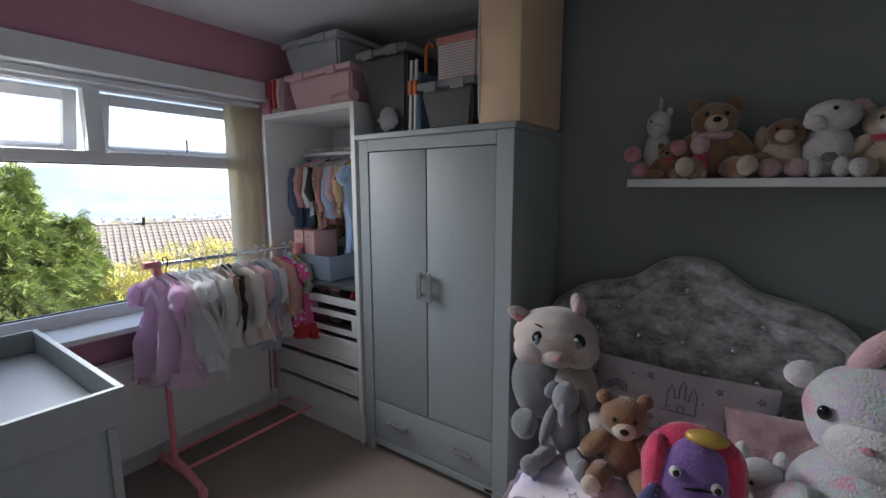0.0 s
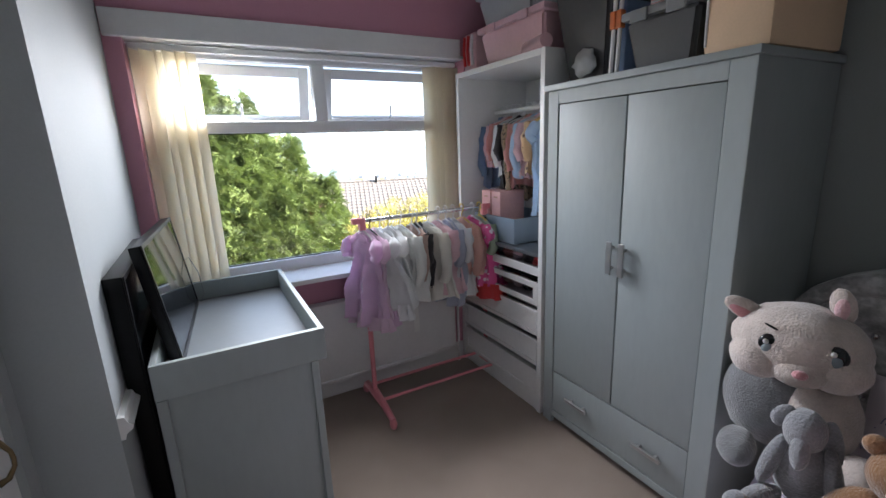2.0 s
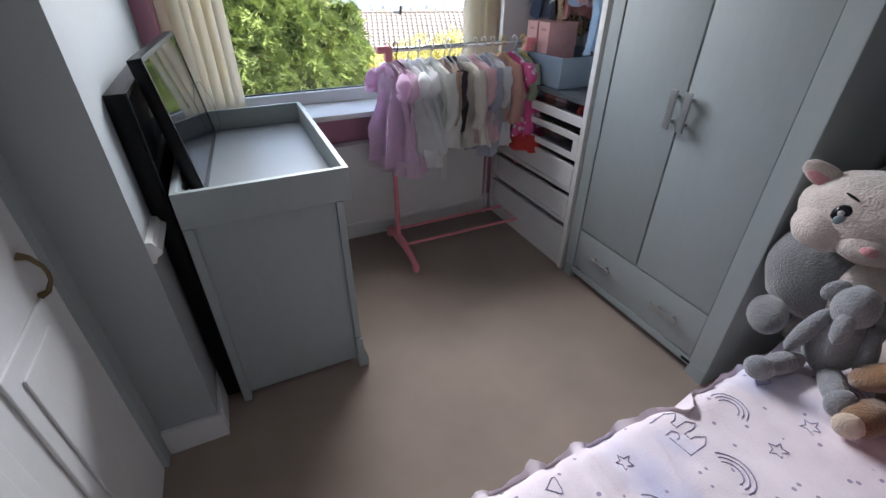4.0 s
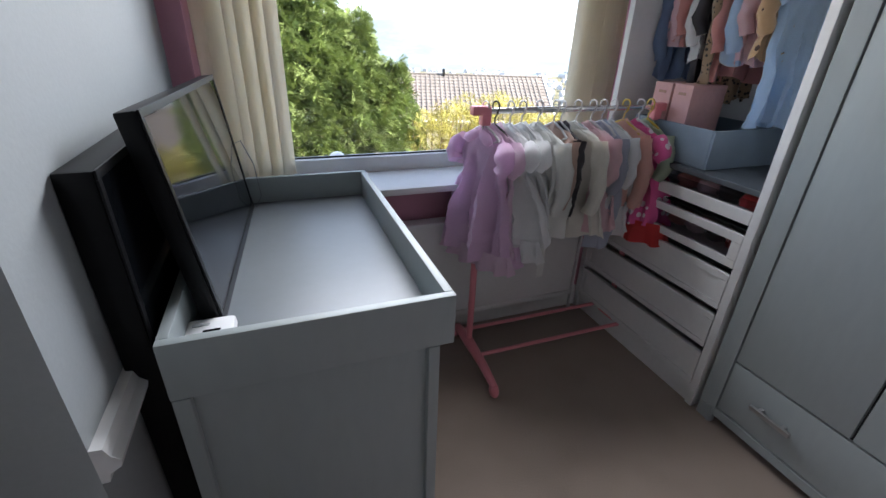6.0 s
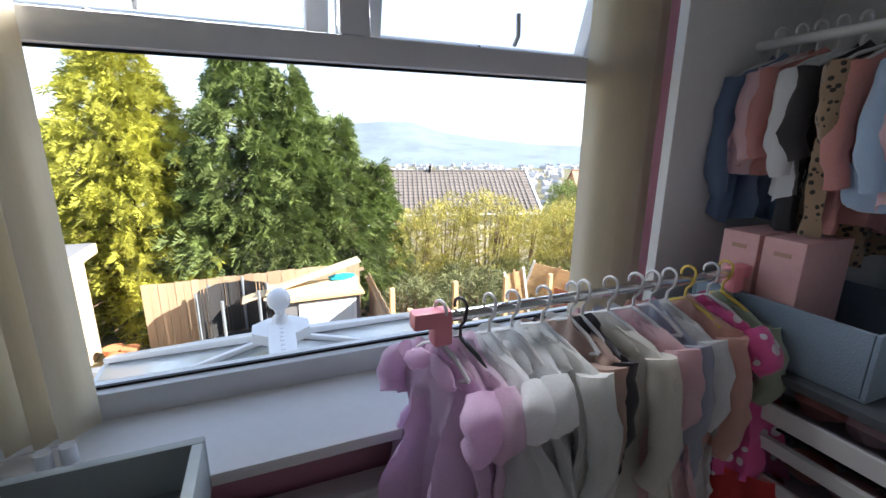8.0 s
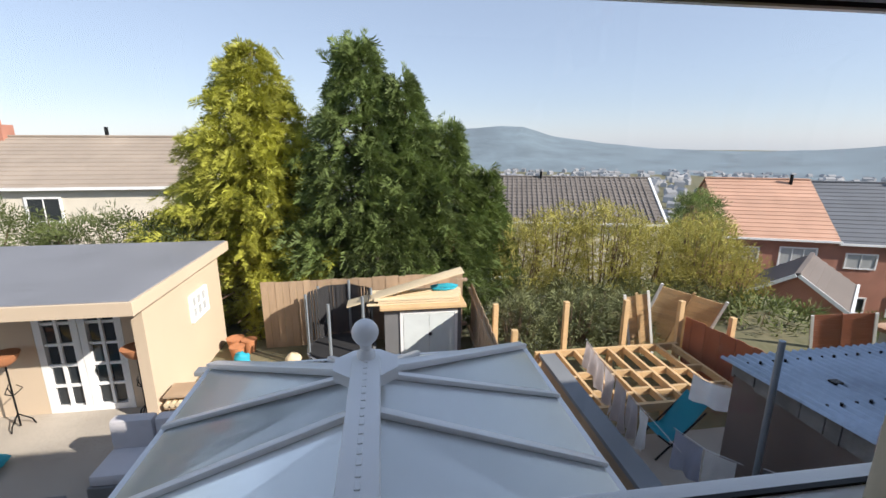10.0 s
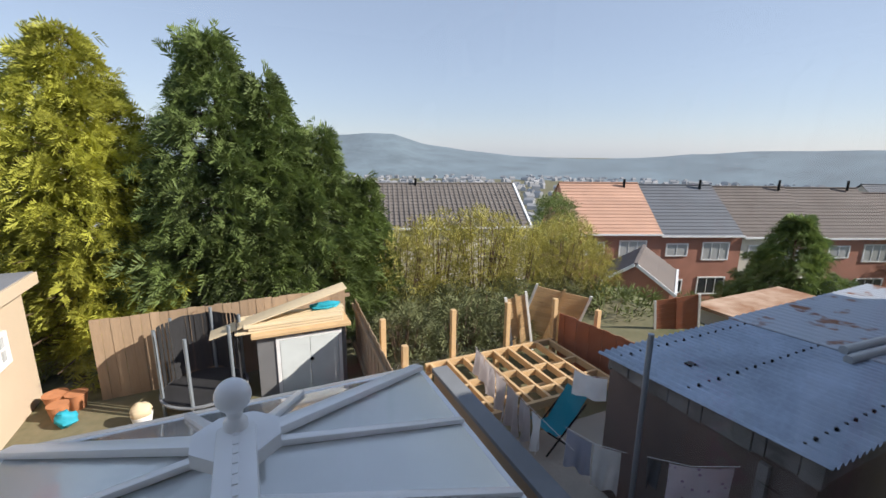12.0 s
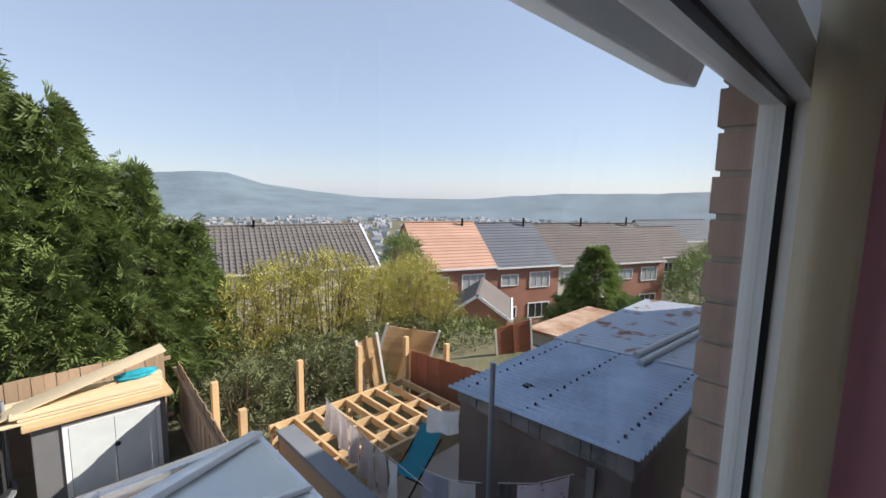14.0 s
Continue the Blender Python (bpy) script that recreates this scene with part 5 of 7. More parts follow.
def duvet():
    x0, x1, y0, y1, zt = 0.36, 1.80, -0.40, 0.62, 0.505
    bm = bmesh.new()
    nx, ny = 110, 90
    drop = 0.30
    W = (y1 - y0) + 2 * drop
    grid = []
    for i in range(nx + 1):
        x = x0 + (x1 - x0) * i / nx
        row = []
        for j in range(ny + 1):
            u = -drop + W * j / ny
            fold = 0.014 * noise.noise((x * 5, u * 3, 0)) + 0.022 * noise.noise((x * 16 + 2 * noise.noise((x * 3, u * 3, 5)), u * 4, 7)) + 0.004 * noise.noise((x * 40, u * 22, 3))
            lift = 0.025 * math.sin(max(0.0, min(1.0, u / (y1 - y0))) * math.pi)
            r = 0.05
            if u < 0:
                y, z = y0 - 0.012 * abs(noise.noise((x * 9, 1, u))) - fold * 1.4, zt + u
            elif u > y1 - y0:
                v = u - (y1 - y0)
                y, z = y1 + 0.015 * noise.noise((x * 9, 4, 0)) + fold * 1.6, zt - v
            else:
                y, z = y0 + u, zt + fold + lift
                e = min(u, y1 - y0 - u)
                if e < r:
                    z -= (r - math.sqrt(max(0, r * r - (r - e) ** 2))) * 0.9
            if i < 6:
                z -= 0.006 * (6 - i) ** 1.5
            row.append(bm.verts.new((x, y, z)))
        grid.append(row)
    for a, c in zip(grid, grid[1:]):
        for j in range(ny):
            bm.faces.new((a[j], c[j], c[j + 1], a[j + 1]))
    ob = solid("duvet", bm, M["duvet"], "rumpled pink duvet with a lilac castle print", "duvet", smooth=True)
    md = ob.modifiers.new("thickness", "SOLIDIFY")
    md.thickness, md.offset = 0.018, -1
    tree = BVHTree.FromPolygons([v.co for v in ob.data.vertices], [p.vertices for p in ob.data.polygons])
    rng = random.Random(31)
    arcs = [[(0.045 * k * math.cos(a), 0.045 * k * math.sin(a)) for a in np.linspace(0, math.pi, 11)] for k in (0.6, 0.85, 1.1)]
    castle = [[(-0.06, 0), (-0.06, 0.06), (-0.045, 0.09), (-0.03, 0.06), (-0.03, 0.045), (-0.012, 0.045), (-0.012, 0.085), (0, 0.12), (0.012, 0.085), (0.012, 0.045), (0.03, 0.045), (0.03, 0.06), (0.045, 0.09), (0.06, 0.06), (0.06, 0), (-0.06, 0)], [(-0.012, 0), (-0.012, 0.025), (0, 0.035), (0.012, 0.025), (0.012, 0)], [(-0.06, 0.055), (-0.03, 0.055)], [(0.03, 0.055), (0.06, 0.055)]]
    star = [[(0.02 * (1 if k % 2 else 0.45) * math.cos(k * math.pi / 5), 0.02 * (1 if k % 2 else 0.45) * math.sin(k * math.pi / 5)) for k in range(11)]]
    heart = [[(0.022 * math.sin(a) ** 3, 0.018 * math.cos(a) - 0.007 * math.cos(2 * a)) for a in np.linspace(0, 2 * math.pi, 15)]]
    places = [(x0 + 0.10 + 0.16 * i + rng.uniform(-0.03, 0.03), y0 + 0.06 + 0.15 * j + rng.uniform(-0.03, 0.03), (i * 3 + j * 2 + (i * j) % 2) % 4) for i in range(9) for j in range(7)]
    for px, py, kind in places:
        turn, k = rng.uniform(-0.5, 0.5) - 1.57, rng.uniform(0.75, 1.0)
        c, s = math.cos(turn) * k, math.sin(turn) * k
        bm = bmesh.new()
        for line in (arcs, castle, star, heart)[kind]:
            pts = []
            for (u, v), (u2, v2) in zip(line, line[1:]):
                for q in (0.0, 0.5):
                    a, b = u + (u2 - u) * q, v + (v2 - v) * q
                    hit = tree.ray_cast(Vector((px + a * c - b * s, py + a * s + b * c, 1.0)), Vector((0, 0, -1)))[0]
                    if hit is not None:
                        pts.append(hit + Vector((0, 0, 0.0008)))
            if len(pts) > 2:
                add_tube(bm, pts, 0.0011, 4)
        part("printed_motif", bm, M["print"], ob)
    return ob


duvet()


def cushion(name, m, w, h, d, material, label, cat):
    """A soft pillow in the xz plane of m."""
    bm = bmesh.new()
    n = 26
    for s in (1, -1):
        g = []
        for i in range(n + 1):
            row = []
            for j in range(n + 1):
                u, v = -1 + 2 * i / n, -1 + 2 * j / n
                k = max(0, (1 - u ** 4) * (1 - v ** 4)) ** 0.5
                pin = 1 - 0.06 * (1 - abs(v)) * abs(u) - 0.06 * (1 - abs(u)) * abs(v)
                wr = 0.010 * noise.noise((u * 3, v * 3, s)) + 0.006 * noise.noise((u * 8, v * 8, s))
                row.append(bm.verts.new(m @ Vector((u * w / 2 * pin, s * (d / 2 * k + 0.001) + wr * k, v * h / 2 * pin))))
            g.append(row)
        for a, c in zip(g, g[1:]):
            for j in range(n):
                f = (a[j], c[j], c[j + 1], a[j + 1])
                bm.faces.new(f if s < 0 else f[::-1])
    bmesh.ops.remove_doubles(bm, verts=bm.verts, dist=0.0015)
    return solid(name, bm, material, label, cat, smooth=True)


cushion("pillow", pose(1.90, 0.225, 0.585, -34, 0, -90), 0.66, 0.30, 0.12, M["duvet"], "plump pink printed pillow against the headboard", "pillow")


def toy(name, m, label, spec, cat="soft toy", group="soft toys"):
    """A soft toy that faces -x in its own frame: spec rows are part, place, half-axes, material and turn."""
    t = thing(name, m.translation, label, cat, group)
    for nm, c, r, mt, *rot in spec:
        q = Euler([radians(a) for a in rot[0]]).to_matrix().to_4x4() if rot else None
        bm = ball(c, r, q, 20 if max(r) > 0.05 else 12, 14 if max(r) > 0.05 else 8, 0.05 if max(r) > 0.03 else 0)
        bmesh.ops.transform(bm, matrix=m, verts=bm.verts)
        part(nm, bm, M[mt], t, smooth=True)
    return t


# large kitten with a cream head, sitting against the wardrobe
toy("plush_cat", pose(1.68, 0.655, 0.51, 0, 0, 24) @ Matrix.Scale(0.86, 4), "large cream plush kitten with grey body", [
    ("body", (0.06, 0.03, 0.15), (0.15, 0.17, 0.19), "plush_grey"), ("chest", (-0.03, -0.09, 0.16), (0.11, 0.11, 0.15), "plush_cream"),
    ("head", (-0.02, 0.0, 0.41), (0.165, 0.195, 0.135), "plush_cream"), ("cheek", (-0.09, 0.10, 0.37), (0.09, 0.09, 0.075), "plush_cream"), ("cheek", (-0.09, -0.10, 0.37), (0.09, 0.09, 0.075), "plush_cream"),
    ("muzzle", (-0.155, -0.005, 0.36), (0.055, 0.075, 0.045), "plush_cream"), ("nose", (-0.205, -0.005, 0.375), (0.016, 0.022, 0.015), "plush_pink"),
    ("ear", (-0.02, 0.155, 0.50), (0.022, 0.075, 0.036), "plush_cream", (28, 0, 10)), ("ear", (0.0, -0.10, 0.555), (0.022, 0.036, 0.06), "plush_cream", (-14, 0, -20)),
    ("inner_ear", (-0.036, 0.160, 0.492), (0.012, 0.05, 0.020), "plush_pink", (28, 0, 10)), ("inner_ear", (-0.016, -0.098, 0.548), (0.014, 0.022, 0.038), "plush_palepink"),
    # small white beads on the eyes imitate their highlights
    ("eye", (-0.146, 0.080, 0.432), (0.016, 0.032, 0.040), "eye"), ("eye", (-0.150, -0.088, 0.43), (0.016, 0.032, 0.040), "eye"), ("glint", (-0.170, 0.090, 0.452), (0.004, 0.008, 0.009), "plush_white"), ("glint", (-0.172, -0.078, 0.450), (0.004, 0.008, 0.009), "plush_white"),
    ("iris", (-0.156, 0.082, 0.424), (0.010, 0.019, 0.022), "eye_grey"), ("iris", (-0.160, -0.086, 0.422), (0.010, 0.019, 0.022), "eye_grey"),
    ("eyebrow", (-0.140, 0.08, 0.495), (0.006, 0.022, 0.004), "eye", (25, 0, 0)), ("paw", (-0.16, -0.19, 0.06), (0.09, 0.06, 0.05), "plush_cream"), ("foot", (-0.16, 0.13, 0.04), (0.11, 0.06, 0.045), "plush_grey")])
toy("plush_elephant", pose(1.46, 0.525, 0.515, 0, 0, 22) @ Matrix.Scale(0.88, 4), "small grey plush elephant slumped on the bed", [
    ("body", (0.0, 0.0, 0.105), (0.065, 0.068, 0.105), "plush_slate", (0, 6, 0)), ("head", (-0.02, 0.005, 0.245), (0.058, 0.052, 0.062), "plush_slate", (0, 25, 0)), ("trunk", (-0.075, 0.012, 0.205), (0.030, 0.024, 0.052), "plush_slate", (0, 30, 0)),
    ("ear", (0.0, 0.055, 0.262), (0.014, 0.030, 0.040), "plush_slate", (25, 0, 0)), ("ear", (0.01, -0.062, 0.205), (0.016, 0.024, 0.075), "plush_slate", (-10, 0, 0)), ("arm", (-0.035, 0.070, 0.130), (0.026, 0.024, 0.085), "plush_slate", (16, 18, 0)), ("arm", (-0.03, -0.072, 0.115), (0.026, 0.024, 0.095), "plush_slate", (-10, 14, 0)),
    ("leg", (-0.095, 0.085, 0.030), (0.095, 0.034, 0.032), "plush_slate", (0, 6, -28)), ("leg", (-0.095, -0.035, 0.032), (0.095, 0.034, 0.032), "plush_slate", (0, 6, 10)), ("foot", (-0.180, 0.132, 0.042), (0.030, 0.038, 0.040), "plush_slate"), ("foot", (-0.185, -0.055, 0.048), (0.028, 0.036, 0.046), "plush_slate")])


def teddy(m, label, fur, pale, k=1.0, scarf=None):
    rows = [("body", (0, 0, 0.085), (0.075, 0.08, 0.09), fur), ("head", (-0.01, 0, 0.205), (0.07, 0.075, 0.066), fur), ("muzzle", (-0.068, 0, 0.19), (0.032, 0.037, 0.03), pale), ("nose", (-0.098, 0, 0.20), (0.010, 0.014, 0.010), "eye"),
            ("ear", (0.0, 0.062, 0.262), (0.016, 0.026, 0.026), fur), ("ear", (0.0, -0.062, 0.262), (0.016, 0.026, 0.026), fur), ("eye", (-0.070, 0.03, 0.222), (0.007, 0.008, 0.008), "eye"), ("eye", (-0.070, -0.03, 0.222), (0.007, 0.008, 0.008), "eye"),
            ("arm", (-0.03, 0.085, 0.11), (0.035, 0.032, 0.07), fur, (35, -15, 0)), ("arm", (-0.03, -0.085, 0.11), (0.035, 0.032, 0.07), fur, (-35, -15, 0)), ("leg", (-0.09, 0.065, 0.035), (0.08, 0.04, 0.04), fur, (0, 0, -20)), ("leg", (-0.09, -0.065, 0.035), (0.08, 0.04, 0.04), fur, (0, 0, 20)),
            ("foot_pad", (-0.158, 0.09, 0.04), (0.018, 0.03, 0.033), pale), ("foot_pad", (-0.158, -0.09, 0.04), (0.018, 0.03, 0.033), pale)]
    if scarf:
        rows.append(("scarf", (-0.03, 0, 0.15), (0.06, 0.066, 0.018), scarf))
    return toy("teddy_bear", m @ Matrix.Scale(k, 4), label, rows)


teddy(pose(1.44, 0.33, 0.525, 0, 0, 14), "small curly brown teddy bear on the duvet", "plush_brown", "plush_light", 0.98)
toy("plush_monster", pose(1.25, 0.115, 0.525, 0, 4, 10) @ Matrix.Scale(0.84, 4), "purple plush toy with red hair and starry arms", [
    ("body", (0, 0, 0.17), (0.075, 0.115, 0.175), "plush_purple"), ("hair", (0.035, 0.0, 0.22), (0.07, 0.15, 0.15), "plush_red"), ("hair", (0.0, 0.105, 0.20), (0.05, 0.04, 0.13), "plush_red"), ("hair", (0.0, -0.105, 0.19), (0.05, 0.04, 0.13), "plush_red"),
    ("crown", (0.0, -0.03, 0.345), (0.035, 0.06, 0.025), "gold"), ("eye", (-0.062, 0.055, 0.25), (0.012, 0.017, 0.018), "plush_white"), ("eye", (-0.062, -0.055, 0.225), (0.012, 0.017, 0.018), "plush_white"), ("pupil", (-0.073, 0.053, 0.25), (0.006, 0.010, 0.011), "eye"), ("pupil", (-0.073, -0.057, 0.225), (0.006, 0.010, 0.011), "eye"),
    ("arm", (-0.05, 0.135, 0.09), (0.035, 0.03, 0.11), "navy_dots", (18, 0, 0)), ("arm", (-0.05, -0.135, 0.07), (0.035, 0.03, 0.10), "navy_dots", (-18, 0, 0)), ("foot", (-0.10, 0.08, 0.02), (0.07, 0.05, 0.03), "plush_pink"), ("foot", (-0.10, -0.06, 0.02), (0.07, 0.05, 0.03), "plush_pink"), ("emblem", (-0.070, 0.0, 0.13), (0.010, 0.038, 0.032), "plush_red"), ("mouth", (-0.074, -0.005, 0.215), (0.006, 0.042, 0.004), "eye", (-8, 0, 0))])
toy("plush_unicorn", pose(1.36, -0.205, 0.515, 0, 0, -12) @ Matrix.Scale(0.9, 4), "large pastel tie-dyed plush unicorn", [
    ("body", (0.02, -0.02, 0.17), (0.14, 0.17, 0.20), "plush_rainbow"), ("head", (-0.02, -0.02, 0.47), (0.13, 0.145, 0.135), "plush_rainbow"), ("muzzle", (-0.11, -0.03, 0.43), (0.07, 0.10, 0.075), "plush_white"), ("ear", (0.02, 0.13, 0.53), (0.03, 0.05, 0.04), "plush_white", (0, 0, 30)), ("ear", (0.02, -0.16, 0.55), (0.03, 0.05, 0.045), "plush_white"),
    ("horn", (-0.02, 0.0, 0.64), (0.022, 0.03, 0.08), "plush_palepink", (30, 0, 0)), ("eye", (-0.128, 0.070, 0.495), (0.010, 0.014, 0.019), "eye"), ("eye", (-0.125, -0.11, 0.48), (0.010, 0.014, 0.019), "eye"), ("nose", (-0.182, -0.015, 0.455), (0.008, 0.014, 0.010), "plush_pink"),
    ("arm", (-0.10, 0.13, 0.18), (0.06, 0.055, 0.12), "plush_rainbow", (30, -20, 0)), ("leg", (-0.17, 0.09, 0.06), (0.13, 0.07, 0.065), "plush_rainbow", (0, 0, -15)), ("leg", (-0.17, -0.12, 0.06), (0.13, 0.07, 0.065), "plush_rainbow")])
toy("plush_rabbit", pose(1.42, -0.03, 0.52), "small white plush rabbit on the bed", [("body", (0, 0, 0.07), (0.05, 0.055, 0.075), "plush_white"), ("head", (-0.02, 0, 0.16), (0.05, 0.055, 0.05), "plush_white"), ("ear", (0.02, 0.045, 0.19), (0.02, 0.02, 0.04), "plush_white"), ("ear", (0.02, -0.045, 0.19), (0.02, 0.02, 0.04), "plush_white"), ("eye", (-0.066, 0.02, 0.165), (0.005, 0.006, 0.006), "eye"), ("paw", (-0.05, -0.03, 0.03), (0.04, 0.025, 0.025), "plush_white")])
def pillow_prints(m, w, h, d):
    """Line drawings on the pillow's front: castle, rainbow, stars."""
    ob = bpy.data.objects["pillow"]
    rows = [(-0.22, 0.0, 0), (0.02, 0.02, 1), (0.20, -0.02, 2), (-0.08, -0.07, 3), (-0.28, -0.08, 3), (0.12, -0.09, 3), (-0.10, 0.09, 3), (0.27, 0.08, 3), (0.14, 0.08, 3)]
    for cx, cz, kind in rows:
        bm = bmesh.new()
        if kind == 0:
            lines = [[(r * math.cos(a), r * math.sin(a)) for a in np.linspace(0, math.pi, 10)] for r in (0.022, 0.032, 0.042)]
        elif kind in (1, 2):
            k = 1.0 if kind == 1 else 0.7
            lines = [[(x * k, z * k) for x, z in ((-0.05, -0.05), (-0.05, 0.02), (-0.038, 0.05), (-0.025, 0.02), (-0.025, 0.0), (-0.01, 0.0), (-0.01, 0.04), (0, 0.075), (0.01, 0.04), (0.01, 0.0), (0.025, 0.0), (0.025, 0.02), (0.038, 0.05), (0.05, 0.02), (0.05, -0.05), (-0.05, -0.05))], [(-0.01 * k, -0.05 * k), (-0.01 * k, -0.025 * k), (0.01 * k, -0.025 * k), (0.01 * k, -0.05 * k)]]
        else:
            lines = [[(0.012 * (1 if q % 2 else 0.45) * math.cos(q * math.pi / 5), 0.012 * (1 if q % 2 else 0.45) * math.sin(q * math.pi / 5)) for q in range(11)]]
        for line in lines:
            pts = []
            for x, z in line:
                u, v = (cx + x) / (w / 2), (cz + z) / (h / 2)
                k = max(0, (1 - u ** 4) * (1 - v ** 4)) ** 0.5
                pts.append(m @ Vector((cx + x, -(d / 2 * k + 0.007), cz + z)))
            add_tube(bm, pts, 0.0022, 4)
        part("printed_motif", bm, M["print"], ob)


pillow_prints(pose(1.90, 0.225, 0.585, -34, 0, -90), 0.66, 0.30, 0.12)
cushion("cushion", pose(1.75, -0.12, 0.60, -35, 0, -80), 0.36, 0.22, 0.10, M["plush_palepink"], "dusky pink cushion beside the pillow", "cushion")

# shelf of soft toys
sh = thing("wall_shelf", (2.1, 0.0, 1.455), "white floating wall shelf full of soft toys", "shelf")
part("board", box(1.965, 2.198, -0.62, 0.475, 1.455, 1.487, 0.003), M["white"], sh, smooth=40)
SZ = 1.488
toy("plush_unicorn", pose(2.08, 0.385, SZ), "small white plush unicorn on the shelf", [("body", (0, 0, 0.10), (0.05, 0.055, 0.10), "plush_white"), ("head", (-0.02, 0.0, 0.22), (0.055, 0.045, 0.055), "plush_white"), ("muzzle", (-0.06, 0.0, 0.195), (0.03, 0.03, 0.03), "plush_white"), ("horn", (0, 0, 0.30), (0.008, 0.008, 0.035), "plush_palepink"), ("ear", (0.0, -0.035, 0.27), (0.010, 0.012, 0.02), "plush_white"), ("eye", (-0.066, 0.018, 0.228), (0.005, 0.007, 0.008), "eye"), ("foot", (-0.06, 0.085, 0.10), (0.035, 0.035, 0.035), "plush_pink"), ("foot", (-0.075, 0.05, 0.034), (0.035, 0.035, 0.034), "plush_pink"), ("foot", (-0.07, -0.085, 0.12), (0.033, 0.033, 0.033), "plush_pink")])
teddy(pose(2.03, 0.335, SZ), "tiny mustard teddy on the shelf", "plush_tan", "plush_tan", 0.5, "plush_red")
teddy(pose(2.09, 0.19, SZ, 0, 0, 8), "large tan teddy with a bow sitting on the shelf", "plush_tan", "plush_light", 1.08, "plush_palepink")
toy("plush_piglet", pose(2.01, 0.225, SZ), "little pink plush pig in a striped top", [("body", (0, 0, 0.055), (0.03, 0.032, 0.045), "plush_red"), ("head", (-0.01, 0.0, 0.125), (0.034, 0.034, 0.036), "plush_palepink"), ("ear", (0, 0.022, 0.16), (0.006, 0.010, 0.02), "plush_palepink"), ("ear", (0, -0.022, 0.16), (0.006, 0.010, 0.02), "plush_palepink"), ("foot", (-0.03, 0.018, 0.018), (0.022, 0.014, 0.018), "plush_palepink"), ("foot", (-0.03, -0.018, 0.018), (0.022, 0.014, 0.018), "plush_palepink")])
toy("plush_bear_paws", pose(2.03, 0.07, SZ), "brown plush bear lying on the shelf", [("body", (0, 0.02, 0.04), (0.05, 0.07, 0.04), "plush_tan"), ("head", (0.02, -0.04, 0.05), (0.05, 0.045, 0.045), "plush_tan")])
toy("plush_dog", pose(2.08, -0.03, SZ), "brown and cream plush puppy in pink slippers", [("body", (0, 0, 0.075), (0.05, 0.065, 0.07), "plush_light"), ("head", (-0.02, -0.005, 0.16), (0.055, 0.06, 0.05), "plush_brown"), ("ear", (0.0, 0.065, 0.14), (0.015, 0.022, 0.05), "plush_light"), ("ear", (0.0, -0.075, 0.14), (0.015, 0.022, 0.05), "plush_light"), ("muzzle", (-0.07, 0, 0.145), (0.025, 0.028, 0.022), "plush_light"), ("eye", (-0.07, 0.022, 0.17), (0.005, 0.006, 0.006), "eye"), ("eye", (-0.07, -0.03, 0.17), (0.005, 0.006, 0.006), "eye"), ("foot", (-0.075, 0.035, 0.034), (0.035, 0.038, 0.034), "plush_palepink"), ("foot", (-0.075, -0.04, 0.034), (0.035, 0.038, 0.034), "plush_palepink")])
toy("plush_lamb", pose(2.06, -0.155, SZ), "white plush lamb sitting on the shelf", [("body", (0, 0, 0.09), (0.06, 0.07, 0.09), "plush_white"), ("head", (-0.02, 0.0, 0.205), (0.06, 0.075, 0.055), "plush_white"), ("muzzle", (-0.06, 0.045, 0.185), (0.03, 0.035, 0.025), "plush_white"), ("eye", (-0.076, 0.0, 0.225), (0.005, 0.007, 0.008), "eye"), ("ear", (0, -0.07, 0.24), (0.012, 0.025, 0.02), "plush_palepink"), ("leg", (-0.05, 0.035, 0.035), (0.03, 0.028, 0.035), "plush_white"), ("leg", (-0.05, -0.035, 0.035), (0.03, 0.028, 0.035), "plush_white"), ("patch", (-0.055, 0.0, 0.07), (0.008, 0.022, 0.018), "plush_grey")])
teddy(pose(2.08, -0.30, SZ), "cream plush bear with a red scarf on the shelf", "plush_light", "plush_white", 0.85, "plush_red")
teddy(pose(2.09, -0.48, SZ), "tan plush bear at the shelf's end", "plush_tan", "plush_light", 0.95)

# ---- clothes ----
def cloth(name, colour, **k):
    return fabric(name, [min(0.88, c * 1.2) for c in colour], k.pop("vary", 0.10), 0.2, trans=0.45, scale=5, **k)


C = {n: cloth(n + "_cloth", c) for n, c in dict(lilac=(0.72, 0.54, 0.69), pinkish=(0.76, 0.58, 0.68), white=(0.88, 0.86, 0.88), iceblue=(0.74, 0.79, 0.90), cream=(0.84, 0.79, 0.71), stone=(0.76, 0.71, 0.65), tan=(0.50, 0.36, 0.30), charcoal=(0.06, 0.055, 0.06), blush=(0.72, 0.52, 0.55), grey=(0.42, 0.44, 0.52), peach=(0.66, 0.42, 0.36), red=(0.62, 0.06, 0.06), denim=(0.20, 0.28, 0.42), salmon=(0.62, 0.30, 0.27), sky=(0.45, 0.58, 0.78), green=(0.40, 0.48, 0.36)).items()}
C["polka"] = spots_mat("magenta_polka_dot_cloth", (0.70, 0.10, 0.30), (0.80, 0.70, 0.75), 24, 0.30)
C["leopard"] = spots_mat("leopard_print_cloth", (0.30, 0.20, 0.12), (0.03, 0.025, 0.02), 60, 0.35)
C["teddy_dots"] = spots_mat("tan_knit_with_dark_dots", (0.55, 0.36, 0.20), (0.06, 0.03, 0.02), 22, 0.22)


